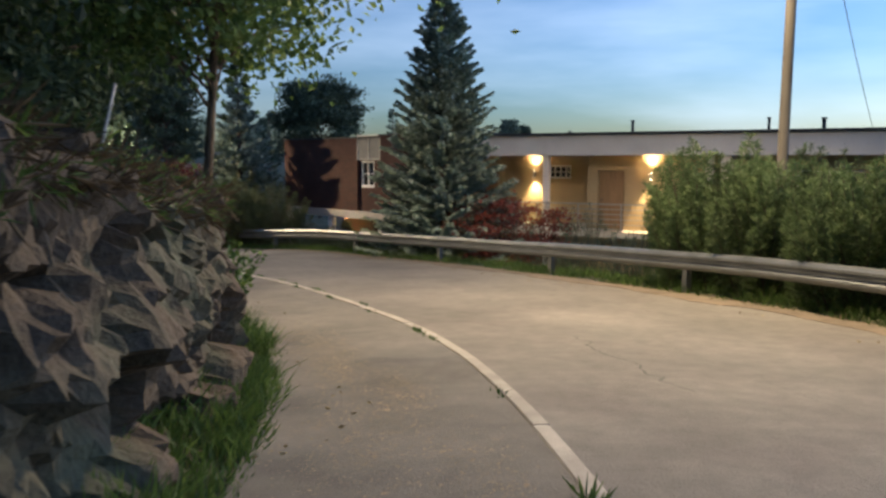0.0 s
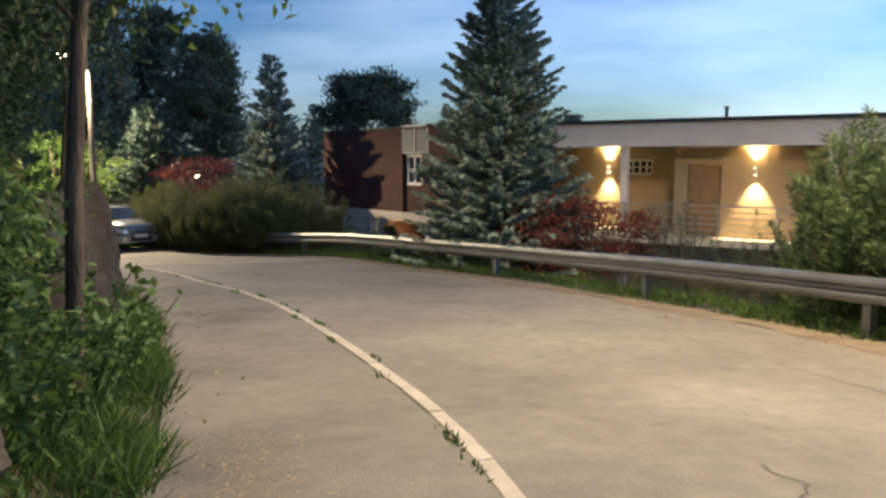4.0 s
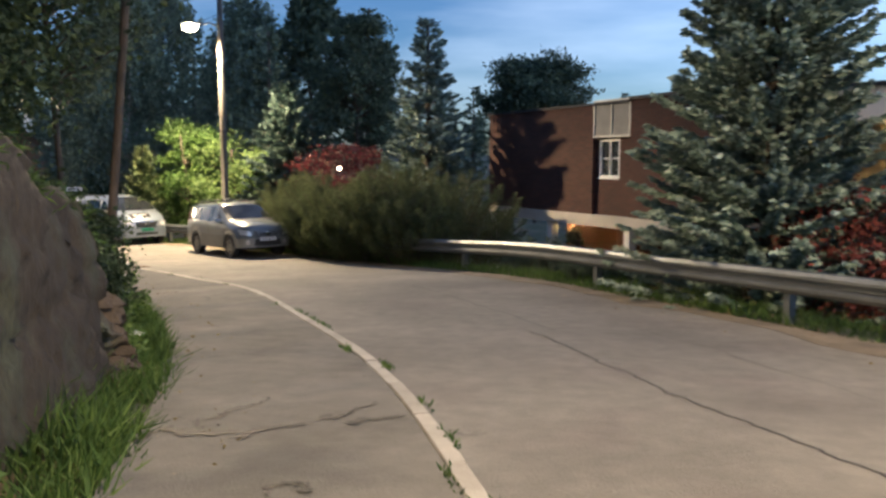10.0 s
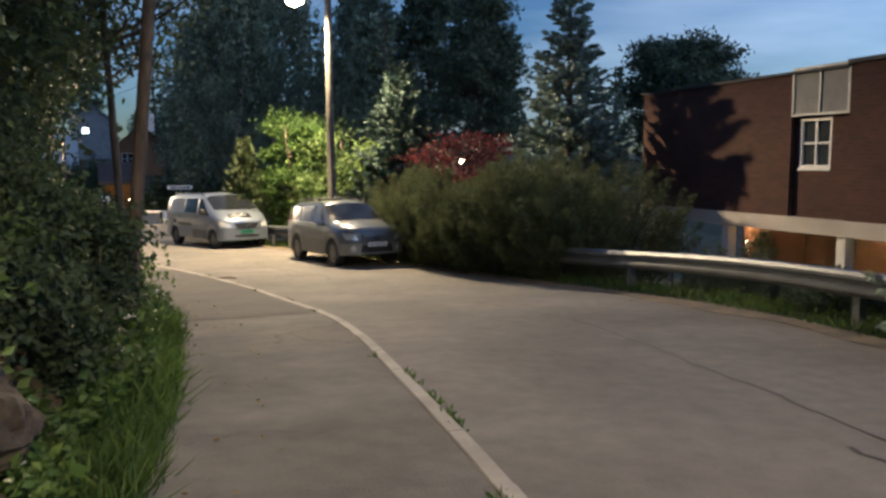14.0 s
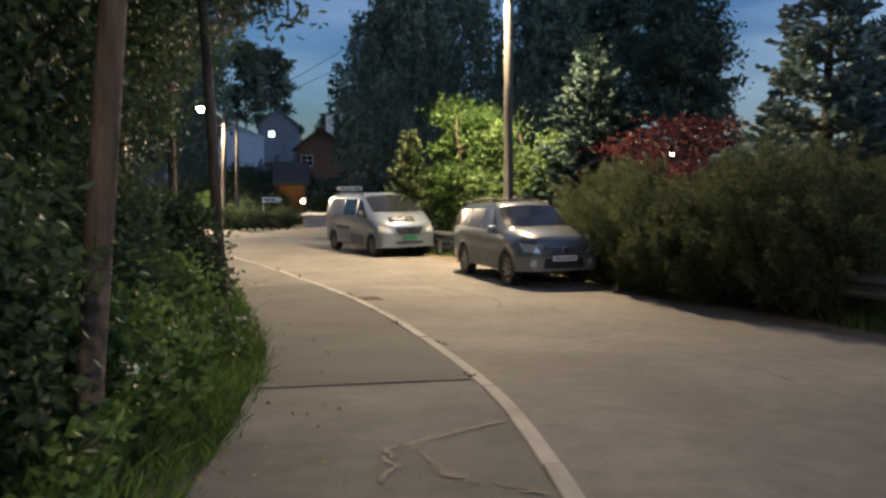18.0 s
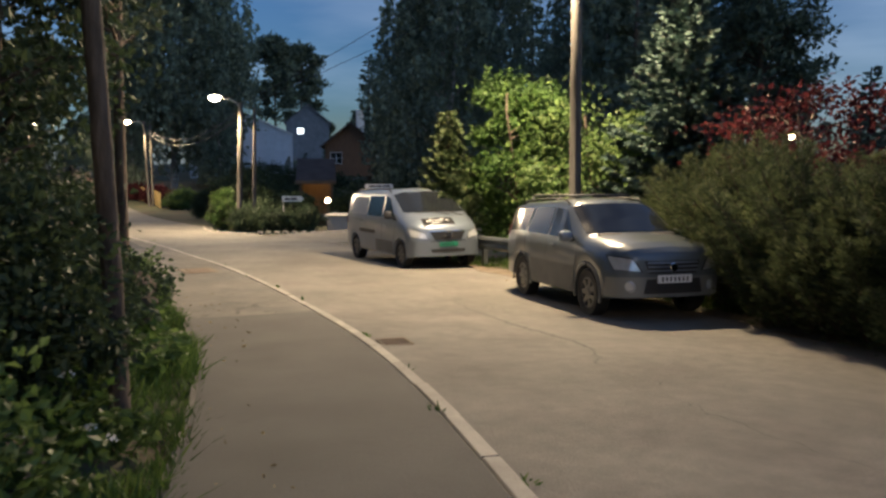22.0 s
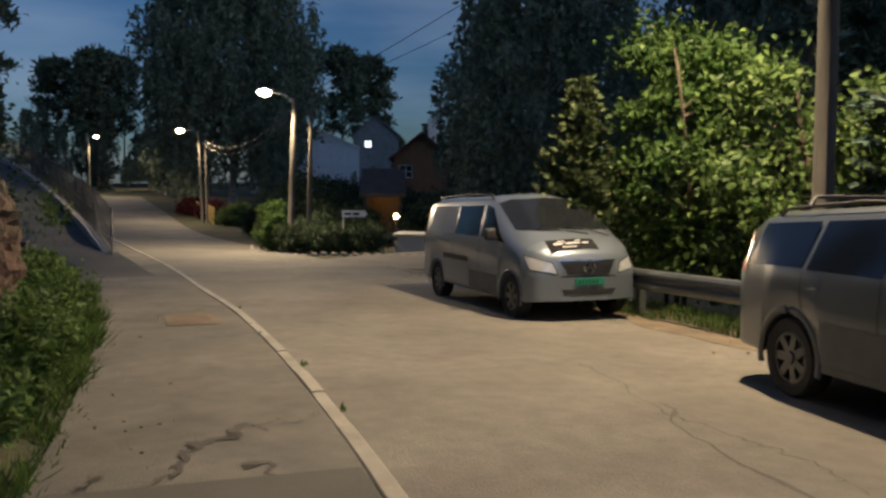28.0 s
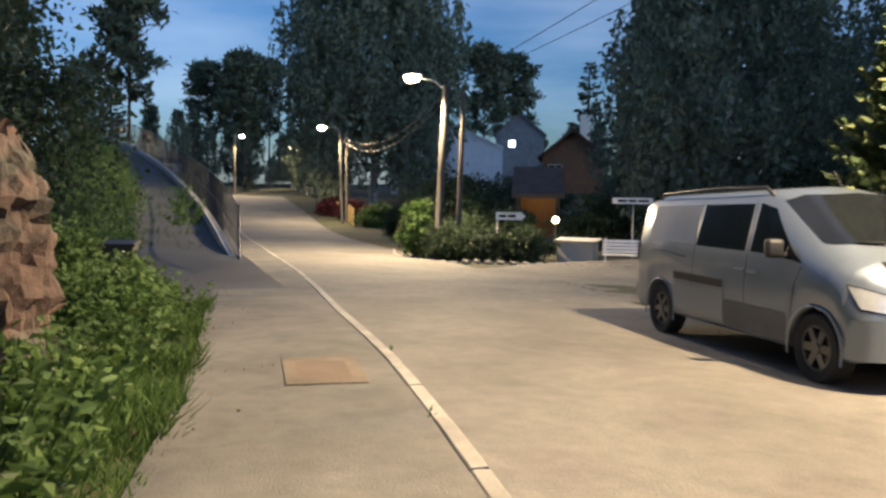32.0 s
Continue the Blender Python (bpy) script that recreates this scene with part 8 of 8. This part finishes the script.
def bench(x, y, rz):
    z = float(terrain(x, y)[0])
    t = thing("garden_bench", "white slatted bench beside the side street", "bench", pose(x, y, z, 0, 0, rz))
    for k in range(4):
        part("seat_slat", solid((1.6, 0.085, 0.025), (0, -0.17 + 0.105 * k, 0.44), bevel=0.006), M_WHITE, t)
    for k in range(4):
        part("back_slat", solid((1.6, 0.022, 0.08), (0, 0.24 + 0.025 * k, 0.53 + 0.105 * k), (-12, 0, 0), bevel=0.006), M_WHITE, t)
    for s in (1, -1):
        part("leg", mesh_of("leg", *tube([(s * 0.7, -0.22, -0.05), (s * 0.7, -0.18, 0.43)], 0.022, 8), M_WHITE), None, t)
        part("rear_leg", mesh_of("rear_leg", *tube([(s * 0.7, 0.26, -0.05), (s * 0.7, 0.22, 0.42), (s * 0.7, 0.35, 0.92)], 0.022, 8), M_WHITE), None, t)
    return t


bench(-33.2, 49.7, math.degrees(math.atan2(VIEW[1] - 49.7, VIEW[0] + 33.2)) + 90)
x, y = -35.2, 49.6
cab = thing("service_box", "pale low service box with a flat lid", "box", pose(x, y, float(terrain(x, y)[0]), 0, 0, 30))
part("body", solid((1.2, 0.8, 0.7), (0, 0, 0.33), bevel=0.02), M_CONCRETE, cab)
part("lid", solid((1.4, 1.0, 0.08), (0, 0, 0.73), (3, 0, 0), bevel=0.02), M_CONCRETE, cab)
# thin pale marker stake on the rock rim
stake = part("marker_stake", mesh_of("marker_stake", *tube([(-2.42, 5.79, 1.15), (-2.36, 5.82, 1.57), (-2.27, 5.86, 1.97)], 0.012, 8), M_GREY_METAL, True))
tagged(stake, "thin pale stake standing on the rock rim", "stake")
# yellow board fence of the far garden
fence = thing("board_fence", "yellow wooden board fence beside the far road", "fence")
fl = glide([(-61.6, 57.6, 0), (-66.0, 59.8, 0), (-71.5, 61.9, 0)], 0.16)
for k, p in enumerate(fl):
    z = float(terrain(p[0], p[1])[0])
    d = fl[min(k + 1, len(fl) - 1)] - fl[max(k - 1, 0)]
    ob = part("board", solid((0.14, 0.025, 1.15), (0, 0, 0.6), bevel=0.004), M_YELLOW, fence)
    ob.matrix_world = pose(p[0], p[1], z, 0, 0, math.degrees(math.atan2(d[1], d[0])))
stone_edge = thing("edging_stones", "low kerb stones round the planting bed", "edging")
edge = glide([(-43.9, 48.4, 0), (-40.6, 46.2, 0), (-38.6, 45.4, 0), (-36.0, 45.9, 0), (-33.5, 47.0, 0), (-31.8, 48.6, 0)], 0.42)
stone = rock_mesh(np.array([0.2, 0.14, 0.11]), 60, 16, 2, M_KERB, 0.01)
for k, p in enumerate(edge):
    d = edge[min(k + 1, len(edge) - 1)] - edge[max(k - 1, 0)]
    ob = part("edge_stone", stone, None, stone_edge)
    ob.matrix_world = pose(p[0], p[1], float(terrain(p[0], p[1])[0]) + 0.06, 0, 0, math.degrees(math.atan2(d[1], d[0])) + 6 * math.sin(k * 3))
rk = part("boulder", rock_mesh(np.array([0.9, 0.7, 0.55]), 61, 20, 3, M_ROCK))
p = on_road(140, 1.2)
rk.matrix_world = pose(p[0], p[1], float(terrain(p[0], p[1])[0]) + 0.3)
tagged(rk, "dark boulder at the edge of the far road", "rock")
# dead leaves and grit on the paving
rng = R(500)
n = 520
s_ = rng.uniform(26, 80, n)
o_ = np.where(rng.random(n) < 0.5, rng.uniform(0.3, 1.04, n), rng.uniform(-6.2, -5.2, n))
p = on_road(s_, o_, np.where(o_ > 0, 0.045, 0.012))
v, q = blades(p, rng.normal(0, 1, (n, 3)) * [1, 1, 0.15], rng.uniform(0.02, 0.06, n), rng.uniform(0.015, 0.03, n), rng, 0.3)
tagged(part("fallen_leaves", mesh_of("fallen_leaves", v, q, M_DRYGRASS)), "dry leaves and grit on the paving", "leaves", kind="stuff")
